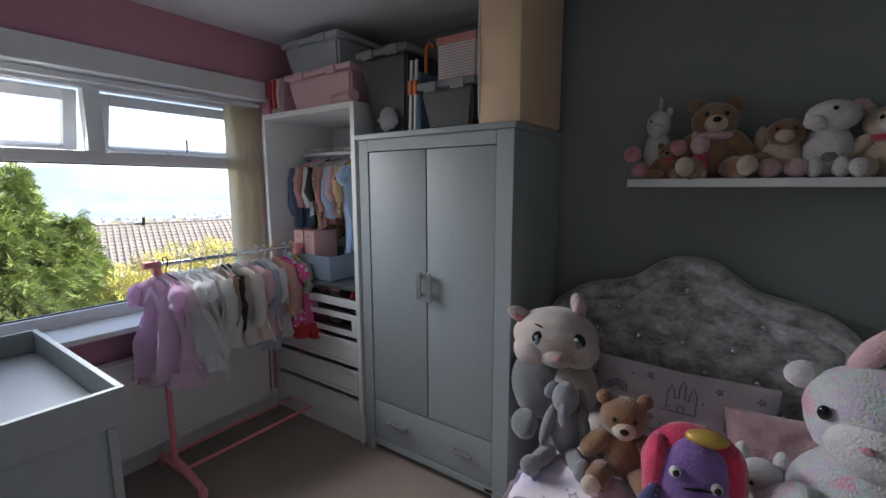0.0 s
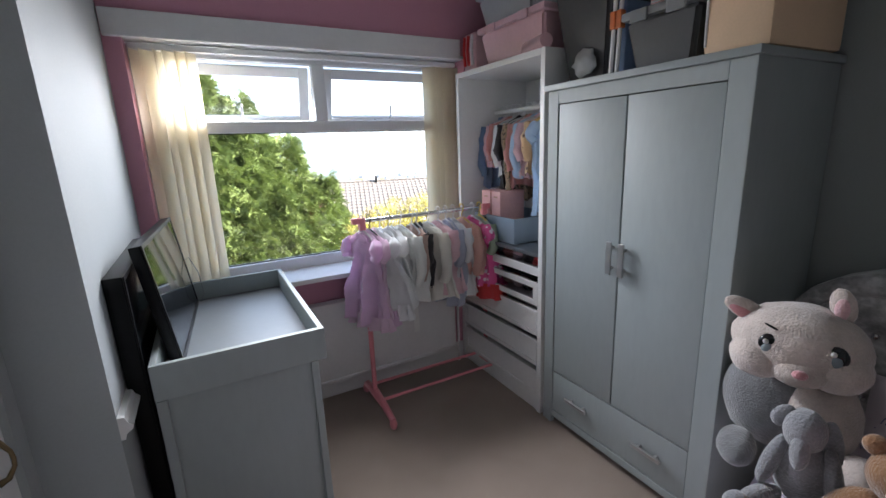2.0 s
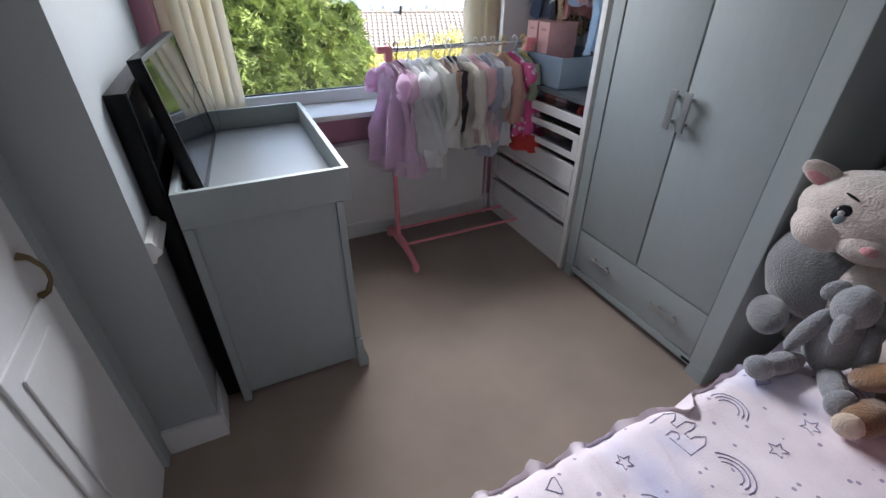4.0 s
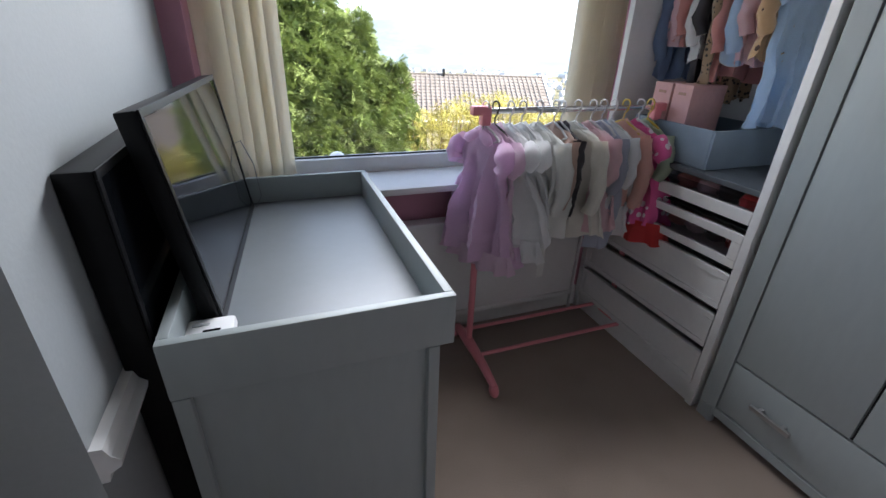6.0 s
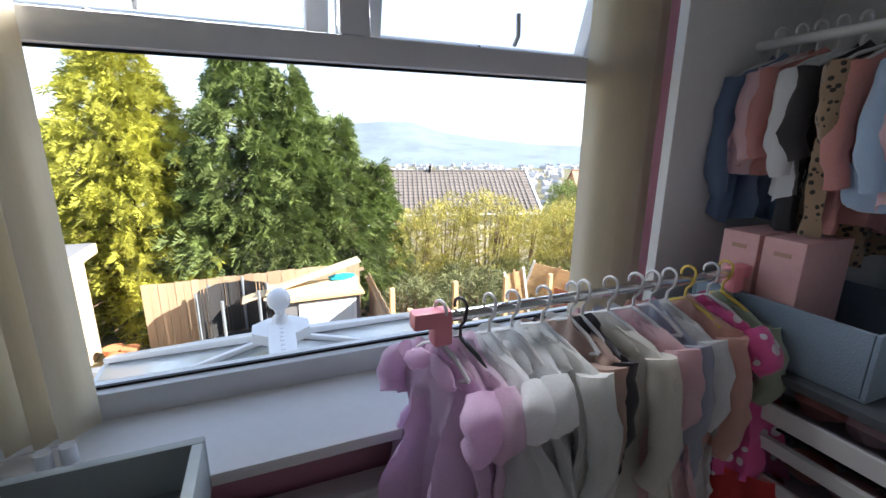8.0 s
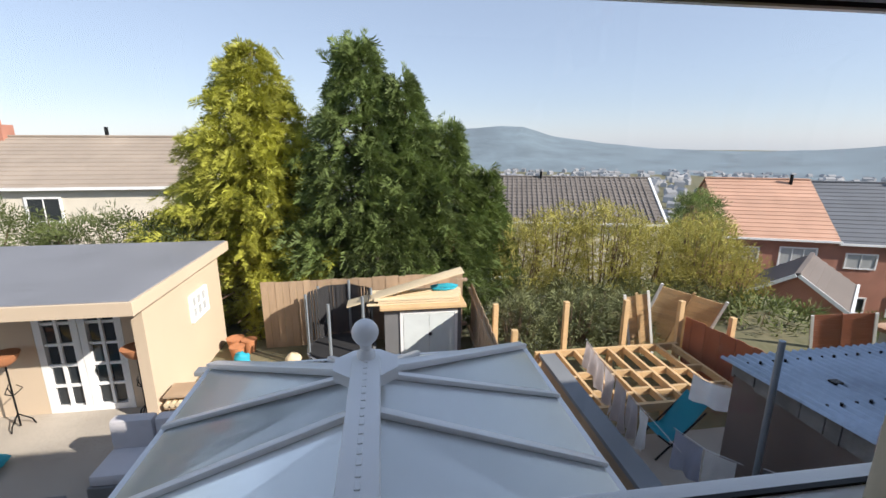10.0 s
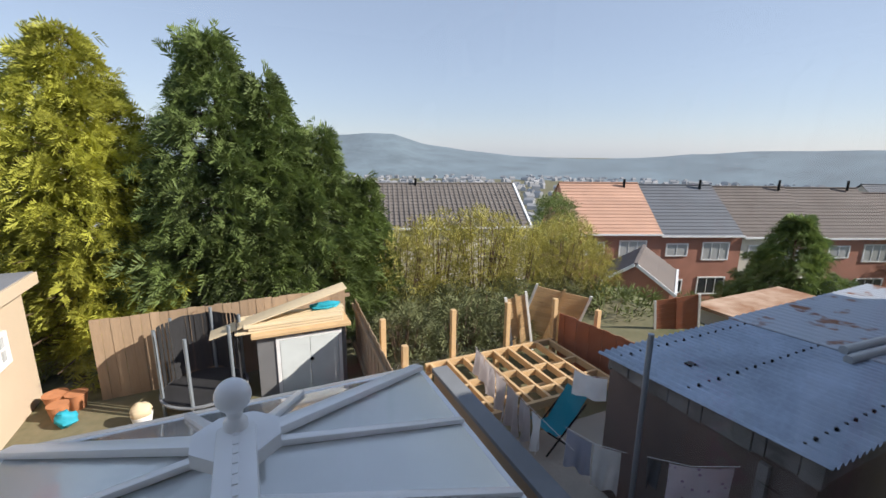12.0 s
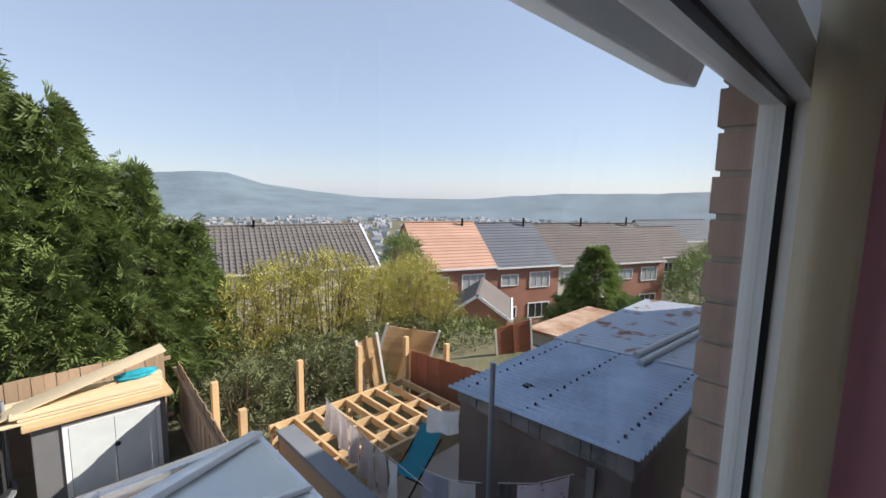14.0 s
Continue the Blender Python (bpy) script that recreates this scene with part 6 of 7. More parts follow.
def hanger(x, y, z, turn, w, material):
    """A child's plastic hanger, its hook over a rail at height z."""
    m = Matrix.Translation((x, y, z)) @ Matrix.Rotation(radians(turn), 4, "Z")
    bm = bmesh.new()
    hook = [(0.0, 0.016 * math.cos(a), 0.004 + 0.016 * math.sin(a)) for a in (radians(d) for d in range(-20, 200, 20))]
    hook += [(0, -0.012, -0.02), (0, 0.0, -0.035), (0, 0, -0.06)]
    add_tube(bm, [m @ Vector((0, p[1], p[2])) for p in hook], 0.0032, 8)
    add_tube(bm, [m @ Vector(p) for p in ((0, -w / 2, -0.105), (0, -w * 0.3, -0.08), (0, 0, -0.058), (0, w * 0.3, -0.08), (0, w / 2, -0.105), (0, w * 0.3, -0.118), (0, -w * 0.3, -0.118), (0, -w / 2, -0.105))], 0.0045, 6)
    solid("clothes_hanger", bm, material, "small plastic child's clothes hanger on the rail", "hanger", "hangers", smooth=True)


def garment(name, label, x, y, z, turn, w, hem, length, body, seed, sleeves=0.0, sleeve_mat=None, waist=0.0, folds=0.16, ruffle=None, depth=0.05):
    """A child's garment on a hanger: w at the shoulder, hem at the bottom; width lies along y before the turn."""
    t = thing(name, (x, y, z - 0.1), label, "clothes", "clothes on hangers")
    m = Matrix.Translation((x, y, z)) @ Matrix.Rotation(radians(turn), 4, "Z")
    rng = random.Random(seed)
    ph = [rng.uniform(0, 6.28) for _ in range(4)]
    n, lev = 72, 34
    bm = bmesh.new()
    rings = []
    for k in range(lev + 1):
        f = k / lev
        a = w / 2 * (0.35 + 0.65 * min(1, f / 0.10) ** 0.6) if f < 0.10 else w / 2 + (hem / 2 - w / 2) * ((f - 0.1) / 0.9) ** 1.3
        if waist:
            a *= 1 - waist * math.exp(-((f - 0.38) / 0.10) ** 2)
        b = depth * (0.5 + 0.7 * f + 0.4 * (hem / w - 1) * f)
        fl = folds * min(1, max(0, (f - 0.15) / 0.5))
        ring = []
        for i in range(n):
            th = 2 * math.pi * i / n
            u = math.cos(th)
            pleat = fl * (0.085 * math.sin(8 * u + ph[0] + 0.6 * f) + 0.055 * math.sin(15 * u + ph[1] - 1.2 * f) + 0.03 * math.sin(27 * u + ph[2]))
            cx, cy = b * math.sin(th) + pleat, a * u * (1 + 0.06 * math.sin(6 * f + ph[2]))
            sway = 0.012 * math.sin(3 * f + ph[3])
            zz = -0.040 - length * f - (0.03 * abs(math.cos(th)) if f < 0.12 else 0) + (0.012 * math.sin(4 * th + ph[1]) if k == lev else 0)
            v = m @ Vector((cx + sway, cy, zz))
            crease = Vector((v.x * 26, v.y * 26, v.z * 11))
            v += Vector((noise.noise(crease), noise.noise(crease + Vector((9, 0, 0))), 0)) * 0.013 + Vector((noise.noise(v * 60), noise.noise(v * 60 + Vector((4, 0, 0))), 0)) * 0.005
            ring.append(bm.verts.new(v))
        rings.append(ring)
    for p, q in zip(rings, rings[1:]):
        for i in range(n):
            bm.faces.new((p[i], q[i], q[(i + 1) % n], p[(i + 1) % n]))
    part("body", bm, body, t, smooth=True)
    if sleeves:
        for s in (1, -1):
            pts = [m @ Vector((0.0, s * w * 0.42, -0.105)), m @ Vector((-0.012, s * (w * 0.52), -0.105 - sleeves * 0.35)), m @ Vector((-0.02, s * (w * 0.53 + 0.01), -0.105 - sleeves * 0.7)), m @ Vector((-0.03, s * w * 0.50, -0.105 - sleeves))]
            pts = [pts[0].lerp(pts[1], k / 4) for k in range(4)] + [pts[1].lerp(pts[2], k / 4) for k in range(4)] + [pts[2].lerp(pts[3], k / 4) for k in range(5)]
            bm = tube(pts, 0.03, 14, [0.034 - 0.010 * k / 12 for k in range(13)] if sleeves > 0.12 else [0.026 + 0.006 * math.sin(math.pi * min(1, k / 10)) for k in range(13)])
            for v in bm.verts:
                v.co += Vector((noise.noise(v.co * 25), noise.noise(v.co * 25 + Vector((5, 0, 0))), 0)) * 0.011
            part("sleeve", bm, sleeve_mat or body, t, smooth=True)
    if name in ("coat", "dress", "shirt"):
        for s in (1, -1):
            q = Euler((radians(-24 * s), radians(14), 0)).to_matrix().to_4x4()
            bm = ball((-depth * 0.75, s * w * 0.15, -0.088), (0.010, w * 0.17, 0.020), q, 14, 8, 0.25)
            bmesh.ops.transform(bm, matrix=m, verts=bm.verts)
            part("collar", bm, body, t, smooth=True)
    if ruffle:
        mt, f0, f1 = ruffle
        bm = bmesh.new()
        a0 = w / 2 + (hem / 2 - w / 2) * f0 ** 1.3
        a1 = hem / 2 * 1.06
        rr = []
        for k in range(5):
            f = f0 + (f1 - f0) * k / 4
            a = a0 + (a1 - a0) * k / 4
            rr.append([bm.verts.new(m @ Vector((depth * 1.55 * (1 + 0.3 * k / 4) * (math.sin(th) + 0.25 * math.sin(13 * th) * k / 4), a * 1.02 * math.cos(th), -0.075 - length * f))) for th in (2 * math.pi * i / n for i in range(n))])
        for p, q in zip(rr, rr[1:]):
            for i in range(n):
                bm.faces.new((p[i], q[i], q[(i + 1) % n], p[(i + 1) % n]))
        part("ruffle", bm, mt, t, smooth=True)
    return t, m


RY, RZ = 2.312, 1.095
M["hanger_white"] = mat("white_hanger_plastic", (0.75, 0.74, 0.74), 0.35, vary=0.04, bump=0)
M["hanger_yellow"] = mat("yellow_hanger_plastic", (0.72, 0.52, 0.10), 0.35, vary=0.04, bump=0)
M["hanger_black"] = mat("black_hanger_plastic", (0.03, 0.03, 0.03), 0.3, vary=0.04, bump=0)
# name, label, x, turn, shoulder, hem, length, cloth, seed, sleeves, waist, ruffle
RAIL = [
    ("dress", "lilac pink cotton party dress with a waist tie", 0.905, 38, 0.20, 0.30, 0.50, "lilac", 1, 0.09, 0.18, ("pinkish", 0.86, 1.0)),
    ("dress", "pale pink dress with ruffled shoulders", 0.945, 40, 0.20, 0.28, 0.47, "pinkish", 2, 0.10, 0.15, ("lilac", 0.85, 1.02)),
    ("dress", "white and ice blue layered party dress", 1.005, 36, 0.21, 0.34, 0.43, "white", 3, 0.07, 0.15, ("white", 0.86, 1.04)),
    ("dress", "pale ice blue cotton dress", 1.055, 40, 0.20, 0.30, 0.42, "iceblue", 4, 0.08, 0.14, None),
    ("coat", "cream belted child's coat with a hanging sash", 1.125, 42, 0.24, 0.28, 0.42, "cream", 5, 0.26, 0.08, None),
    ("cardigan", "tan and charcoal striped cardigan", 1.195, 30, 0.20, 0.20, 0.36, "tan", 6, 0.24, 0.0, None),
    ("top", "charcoal child's top on a hanger", 1.225, 28, 0.19, 0.18, 0.37, "charcoal", 7, 0.18, 0.0, None),
    ("coat", "long stone white child's coat", 1.295, 40, 0.23, 0.30, 0.44, "stone", 8, 0.27, 0.0, None),
    ("dress", "blush pink smock dress", 1.365, 38, 0.21, 0.27, 0.42, "blush", 9, 0.16, 0.0, None),
    ("top", "soft grey blue jersey top", 1.415, 34, 0.20, 0.22, 0.50, "grey", 10, 0.20, 0.0, None),
    ("dress", "white child's dress with a red heart", 1.465, 36, 0.20, 0.25, 0.46, "white", 11, 0.18, 0.0, None),
    ("cardigan", "peach knitted child's cardigan on a yellow hanger", 1.525, 36, 0.21, 0.22, 0.34, "peach", 12, 0.27, 0.0, None),
    ("dress", "magenta polka dot dress with a red net hem", 1.60, 40, 0.20, 0.36, 0.43, "polka", 13, 0.08, 0.20, ("red", 0.86, 1.07)),
    ("top", "sage green top behind the polka dot dress", 1.65, 30, 0.20, 0.22, 0.38, "green", 14, 0.16, 0.0, None)]
GARMENTS = []
for i, (nm, lb, x, tn, w, hm, ln, cl, sd, sl, wa, rf) in enumerate(RAIL):
    GARMENTS += garment(nm, lb, x, RY, RZ, 16 + (tn - 36) * 0.9, w * 1.22, hm * 1.28, ln, C[cl], sd, sl, None, wa, 0.36, (C[rf[0]], rf[1], rf[2]) if rf else None, 0.034)[:1]
    hanger(x, RY, RZ + 0.012, 16 + (tn - 36) * 0.9, w * 0.78, M["hanger_yellow" if i in (11, 13) else "hanger_black" if i == 1 else "hanger_white"])
bm = bmesh.new()
for k in range(8):
    f = k / 7
    for s in (0, 1):
        bm.verts.new((1.10 + 0.035 * s + 0.015 * math.sin(f * 2), 2.19 - 0.02 * f + 0.004 * s, 0.80 - 0.34 * f))
bm.verts.ensure_lookup_table()
for k in range(7):
    bm.faces.new((bm.verts[2 * k], bm.verts[2 * k + 1], bm.verts[2 * k + 3], bm.verts[2 * k + 2]))
bmesh.ops.solidify(bm, geom=bm.faces[:], thickness=0.003)
part("sash", bm, C["cream"], GARMENTS[4], "cream fabric sash", True)
part("heart", ball((1.422, 2.275, 0.86), (0.012, 0.03, 0.028)), C["red"], GARMENTS[10], "small red heart", True)

# clothes inside the open unit, hung across it from the rail
UNIT = [("jacket", "small blue denim jacket in the unit", 2.46, 0.44, "denim", 0.30), ("cardigan", "dusty pink child's cardigan in the unit", 2.41, 0.30, "blush", 0.20), ("top", "salmon jersey top in the unit", 2.37, 0.30, "salmon", 0.2), ("shirt", "white child's shirt in the unit", 2.325, 0.36, "white", 0.24), ("dress", "black patterned child's dress in the unit", 2.28, 0.46, "charcoal", 0.2), ("dress", "leopard print child's dress in the unit", 2.23, 0.50, "leopard", 0.16), ("top", "salmon pink jumper in the unit", 2.185, 0.42, "salmon", 0.26), ("shirt", "pale blue striped shirt in the unit", 2.14, 0.36, "sky", 0.26), ("top", "blush child's top in the unit", 2.09, 0.36, "blush", 0.2), ("cardigan", "tan knit with dark bobbles in the unit", 2.04, 0.34, "teddy_dots", 0.2), ("dress", "sky blue child's dress in the unit", 1.98, 0.56, "sky", 0.1)]
for i, (nm, lb, y, ln, cl, sl) in enumerate(UNIT):
    garment(nm, lb, 1.93, y, 1.672, 90 + (-14 if i % 2 else -24), 0.23, 0.25, ln, C[cl], 30 + i, sl, None, 0.0, 0.2, None, 0.03)
    hanger(1.93, y, 1.676, 90 - 18, 0.23, M["hanger_yellow" if i == 10 else "hanger_white"])

M["carton"] = mat("pink_card_box", (0.66, 0.38, 0.36), 0.7, vary=0.08, scale=5)
M["blue_felt"] = mat("blue_grey_felt_basket", (0.24, 0.30, 0.36), 0.9, vary=0.1, scale=6, grain=200, bump=0.4)
bk = thing("storage_basket", (1.86, 2.22, 0.906), "blue grey storage basket on the unit's shelf", "basket")
for r in ((1.69, 2.05, 2.02, 2.03, 0.912, 1.05), (1.69, 2.05, 2.41, 2.42, 0.912, 1.05), (1.69, 1.70, 2.031, 2.409, 0.912, 1.05), (2.04, 2.05, 2.031, 2.409, 0.912, 1.05), (1.69, 2.05, 2.02, 2.42, 0.906, 0.9115)):
    part("basket_side", box(*r, 0.002), M["blue_felt"], bk)
# black disc on the closed front stands in for a shaded hole
part("hole_shade_disc", tube([(1.688, 2.30, 1.02), (1.6895, 2.30, 1.02)], 0.012, 12), M["eye"], bk)
for y in (2.235, 2.335):
    cb = thing("card_box", (1.80, y, 0.913), "pink card gift box standing in the basket", "box", "pink boxes")
    part("box_body", box(1.72, 1.90, y - 0.045, y + 0.045, 0.913, 1.19, 0.002), M["carton"], cb)
    # darker patch on the card imitates the shade of a handle hole
    part("handle_hole", box(1.7185, 1.7198, y - 0.018, y + 0.018, 1.15, 1.16), M["tile_red"], cb)
for i in range(16):
    zf = 0.80 if i < 8 else 0.64
    cl = ["red", "charcoal", "blush", "salmon", "grey", "polka", "denim", "white"][i % 8]
    y = 1.83 + (i % 8) * 0.09
    solid("folded_garment", ball((1.74, y, zf + 0.045), (0.06, 0.045, 0.034 if i < 8 else 0.03), None, 14, 10, 0.35), C[cl], "rolled child's garment in the glass-fronted drawer", "clothes", "rolled clothes", smooth=True)


# ---- boxes on top of the wardrobes ----
def tub(name, label, x0, x1, y0, y1, z0, z1, body, lid, taper=0.03, clips=2):
    t = thing(name, ((x0 + x1) / 2, (y0 + y1) / 2, z0), label, "storage box")
    bm = bmesh.new()
    lo = [bm.verts.new(p) for p in ((x0 + taper, y0 + taper, z0), (x1 - taper, y0 + taper, z0), (x1 - taper, y1 - taper, z0), (x0 + taper, y1 - taper, z0))]
    hi = [bm.verts.new(p) for p in ((x0, y0, z1 - 0.02), (x1, y0, z1 - 0.02), (x1, y1, z1 - 0.02), (x0, y1, z1 - 0.02))]
    bm.faces.new(lo[::-1]), bm.faces.new(hi)
    for i in range(4):
        bm.faces.new((lo[i], lo[(i + 1) % 4], hi[(i + 1) % 4], hi[i]))
    bmesh.ops.bevel(bm, geom=bm.edges[:], offset=0.014, segments=3, affect="EDGES")
    part("body", bm, body, t, smooth=40)
    part("lid", box(x0 - 0.012, x1 + 0.012, y0 - 0.012, y1 + 0.012, z1 - 0.0195, z1 + 0.012, 0.01), lid, t, smooth=40)
    for k in range(clips):
        yc = y0 + (y1 - y0) * (k + 0.5) / clips
        part("clip", box(x0 - 0.024, x0 - 0.0125, yc - 0.035, yc + 0.035, z1 - 0.035, z1 + 0.008, 0.004), lid, t)
    if body is M["tub_grey"]:
        part("front_rib", box(x0 + taper * 0.45 - 0.004, x0 + taper * 0.45 + 0.004, y0 + 0.07, y1 - 0.07, z0 + (z1 - z0) * 0.62, z0 + (z1 - z0) * 0.64), lid, t)
    return t


M["tub_grey"] = mat("smoky_grey_plastic", (0.055, 0.057, 0.06), 0.55, vary=0.1, scale=4, bump=0.02)
M["tub_lid"] = mat("grey_plastic_lid", (0.22, 0.23, 0.235), 0.4, vary=0.06, bump=0.03)
M["tub_light"] = mat("pale_grey_plastic", (0.40, 0.42, 0.43), 0.4, vary=0.06, bump=0.02)
M["tub_pink"] = mat("pale_pink_plastic", (0.66, 0.42, 0.45), 0.4, vary=0.06, bump=0.02)
M["foam"] = mat("beige_foam_cover", (0.76, 0.55, 0.37), 0.85, vary=0.06, scale=4, grain=140, bump=0.15)
M["orange"] = mat("orange_plastic", (0.62, 0.17, 0.05), 0.4, vary=0.1)
UT, WT = 1.891, 1.717
tub("storage_tub", "pale pink lidded storage tub on the open unit", 1.69, 2.08, 1.80, 2.33, UT, 2.085, M["tub_pink"], M["tub_pink"])
tub("storage_tub", "pale grey lidded storage tub on the pink tub", 1.70, 2.06, 1.90, 2.36, 2.098, 2.265, M["tub_light"], M["tub_light"])
tub("storage_tub", "tall dark grey storage tub on the wardrobe", 1.70, 2.12, 1.43, 1.745, WT, 2.115, M["tub_grey"], M["tub_lid"], 0.05)
tub("storage_tub", "smoky grey storage tub on the wardrobe", 1.69, 2.08, 1.055, 1.345, WT, 1.915, M["tub_grey"], M["tub_lid"])
solid("paper_bundle", ball((1.722, 1.57, 1.79), (0.010, 0.065, 0.055), None, 14, 10, 0.5), M["tub_lid"], "white papers seen against the dark tub", "papers", smooth=True)
st = thing("striped_box", (1.85, 1.165, 1.929), "pink and white striped gift box with a pink lid", "box")
for i in range(13):
    z = 1.929 + i * 0.0121
    part("stripe", box(1.72, 1.96, 1.07, 1.262, z, z + 0.0085), C["white"], st)
    part("stripe", box(1.721, 1.959, 1.071, 1.261, z + 0.0086, z + 0.012), C["salmon"], st)
part("lid", box(1.714, 1.966, 1.064, 1.268, 2.0868, 2.118, 0.003), C["salmon"], st)
# folded foam mattress stood on edge
bm = bmesh.new()
vs = add_box(bm, 1.70, 2.12, 0.83, 1.03, WT, 2.335, 0.025, None)
for v in bm.verts:
    f = (2.19 - v.co.x) / 0.49
    v.co.y += 0.025 * f - 0.012 + 0.008 * noise.noise(v.co * 4)
fm = thing("foam_mattress", (1.95, 0.98, WT), "beige covered foam mattress stood on the wardrobe", "mattress")
part("cover", bm, M["foam"], fm, smooth=50)
part("zip", tube([(1.703, 1.035, WT + 0.03), (1.698, 1.037, WT + 0.3), (1.703, 1.035, WT + 0.58)], 0.004, 6), M["white"], fm, "pale zip along the edge", True)
fs = thing("folding_stool", (1.72, 1.395, WT), "folded stool with white tubes and orange joints", "stool")
for y in (1.382, 1.412):
    part("tube", tube([(1.70, y, WT + 0.008), (1.72, y + 0.004, WT + 0.33)], 0.008, 8), M["white"], fs, smooth=True)
    part("joint", box(1.695, 1.725, y - 0.011, y + 0.011, WT + 0.17, WT + 0.235, 0.004), M["orange"], fs)
part("seat", box(1.735, 1.95, 1.375, 1.42, WT + 0.01, WT + 0.28, 0.006), C["denim"], fs)
part("hook", tube([(1.80, 1.39, WT + 0.28), (1.80, 1.39, WT + 0.40), (1.80, 1.37, WT + 0.42), (1.80, 1.35, WT + 0.40)], 0.01, 8), M["orange"], fs, smooth=True)
bg = thing("toy_bag", (1.75, 2.44, UT), "pink and white child's bag with a red handle", "bag")
part("body", box(1.68, 1.86, 2.36, 2.50, UT, UT + 0.21, 0.03), C["blush"], bg, smooth=50)
for y in (2.39, 2.43, 2.47):
    part("strap", tube([(1.676, y, UT + 0.03), (1.668, y, UT + 0.11), (1.676, y, UT + 0.19)], 0.009, 8), C["red"] if y > 2.4 else C["white"], bg, smooth=True)
rl = thing("blanket_roll", (1.72, 1.84, UT), "pale pink rolled blanket on the unit's edge", "blanket")
part("roll", tube([(1.68, 1.77, UT + 0.033), (1.70, 1.85, UT + 0.033), (1.715, 1.95, UT + 0.03)], 0.033, 14), C["blush"], rl, smooth=True)

# small things on table and sill
mo = thing("baby_monitor", (0.04, 1.64, 0.79), "white baby monitor lying in the tray", "monitor")
part("body", box(-0.005, 0.085, 1.600, 1.685, 0.7905, 0.818, 0.012, None), M["upvc"], mo, smooth=50)
part("display", box(0.03, 0.06, 1.610, 1.640, 0.8175, 0.819), M["screen"], mo)
part("button", box(0.01, 0.04, 1.655, 1.662, 0.8175, 0.8195), M["tub_light"], mo)
for x, y in ((0.20, 2.56), (0.235, 2.57)):
    solid("blind_clip", tube([(x, y, 0.794), (x, y, 0.83)], 0.014, 12), M["upvc"], "loose white plastic blind fitting on the sill", "fitting", "blind fittings", smooth=True)
solid("tv_cable", tube([(0.11, 2.36, 0.795), (0.13, 2.37, 0.83), (0.12, 2.40, 0.93), (0.09, 2.43, 1.0), (0.05, 2.45, 0.98)], 0.0016, 6), M["tub_lid"], "thin grey cable looping from the television", "cable", smooth=True)

# ==== gardens ====
M["turquoise"] = mat("turquoise_canvas", (0.02, 0.34, 0.46), 0.7, vary=0.1, scale=4)
M["terracotta"] = mat("terracotta_pot", (0.48, 0.20, 0.09), 0.85, vary=0.15, scale=6)
M["yellow"] = mat("yellow_ladder_paint", (0.72, 0.47, 0.03), 0.5, vary=0.08)
M["ply"] = mat("pale_plywood", (0.68, 0.55, 0.36), 0.8, vary=0.12, scale=2.5, grain=30, bump=0.1, stretch=(0.3, 1, 1))
M["net_black"] = mat("black_safety_net", (0.02, 0.02, 0.022), 0.8, vary=0.2)
M["galv"] = mat("galvanised_pole", (0.30, 0.34, 0.38), 0.45, 0.5, vary=0.1)
M["towel"] = fabric("washed_towel", (0.60, 0.56, 0.56), 0.1)
M["towel_lilac"] = spots_mat("patterned_sheet", (0.86, 0.80, 0.85), (0.50, 0.36, 0.52), 14, 0.20)
M["sofa"] = fabric("grey_outdoor_cushion", (0.50, 0.48, 0.50), 0.06)

# unfinished deck: a grid of joists on posts
dk = thing("timber_decking", (4.9, 8.4, G), "unfinished timber deck frame with open joists", "deck")
for i in range(9):
    x = 3.55 + i * 0.33
    part("joist", box(x - 0.025, x + 0.025, 7.45, 9.2, -2.46, -2.34, 0.004), M["timber"], dk)
for y in (7.43, 8.0, 8.55, 9.2):
    part("beam", box(3.45, 6.30, y - 0.03, y + 0.03, -2.465 if y in (7.43, 9.2) else -2.56, -2.335 if y in (7.43, 9.2) else -2.462, 0.004), M["timber"], dk)
for i in range(16):
    x = 3.72 + (i % 8) * 0.33
    part("noggin", box(x - 0.135, x + 0.135, 7.72 + 0.55 * (i // 8) + 0.10 * (i % 2), 7.77 + 0.55 * (i // 8) + 0.10 * (i % 2), -2.45, -2.345), M["timber"], dk)
for x in (3.5, 4.9, 6.25):
    for y in (7.5, 9.15):
        part("support", box(x - 0.045, x + 0.045, y - 0.045, y + 0.045, G, -2.466), M["timber"], dk)
for x, y, z in ((2.72, 9.35, -1.42), (4.04, 9.3, -1.42), (5.22, 9.3, -1.45), (6.32, 9.25, -1.5), (6.85, 8.6, -1.6), (2.75, 8.3, -1.45)):
    solid("fence_post", box(x - 0.045, x + 0.045, y - 0.045, y + 0.045, G - 0.1, z, 0.004), M["timber"], "new square timber fence post in the ground", "post", "timber posts")
fence("stained_fence", (6.42, 9.2), (6.75, 7.0), G, -1.80, M["rust_panel"], "dark red stained board fence beside the deck", 0.15)


def leaning_panel(m, w, h, material, label):
    t = new("loose_fencing")
    t.matrix_world = m
    tagged(t, label, "fence panel", "loose fence panels")
    n = int(h / 0.12)
    for i in range(n):
        o = new("slat", mesh_from("slat", box(-w / 2, w / 2, 0, 0.012, i * 0.12, i * 0.12 + 0.112), material))
        o.parent = t
    for x in (-w / 2, w / 2 - 0.05, -0.025):
        o = new("batten", mesh_from("batten", box(x, x + 0.05, -0.03, -0.001, 0, h), M["white"] if x != -0.025 else material))
        o.parent = t


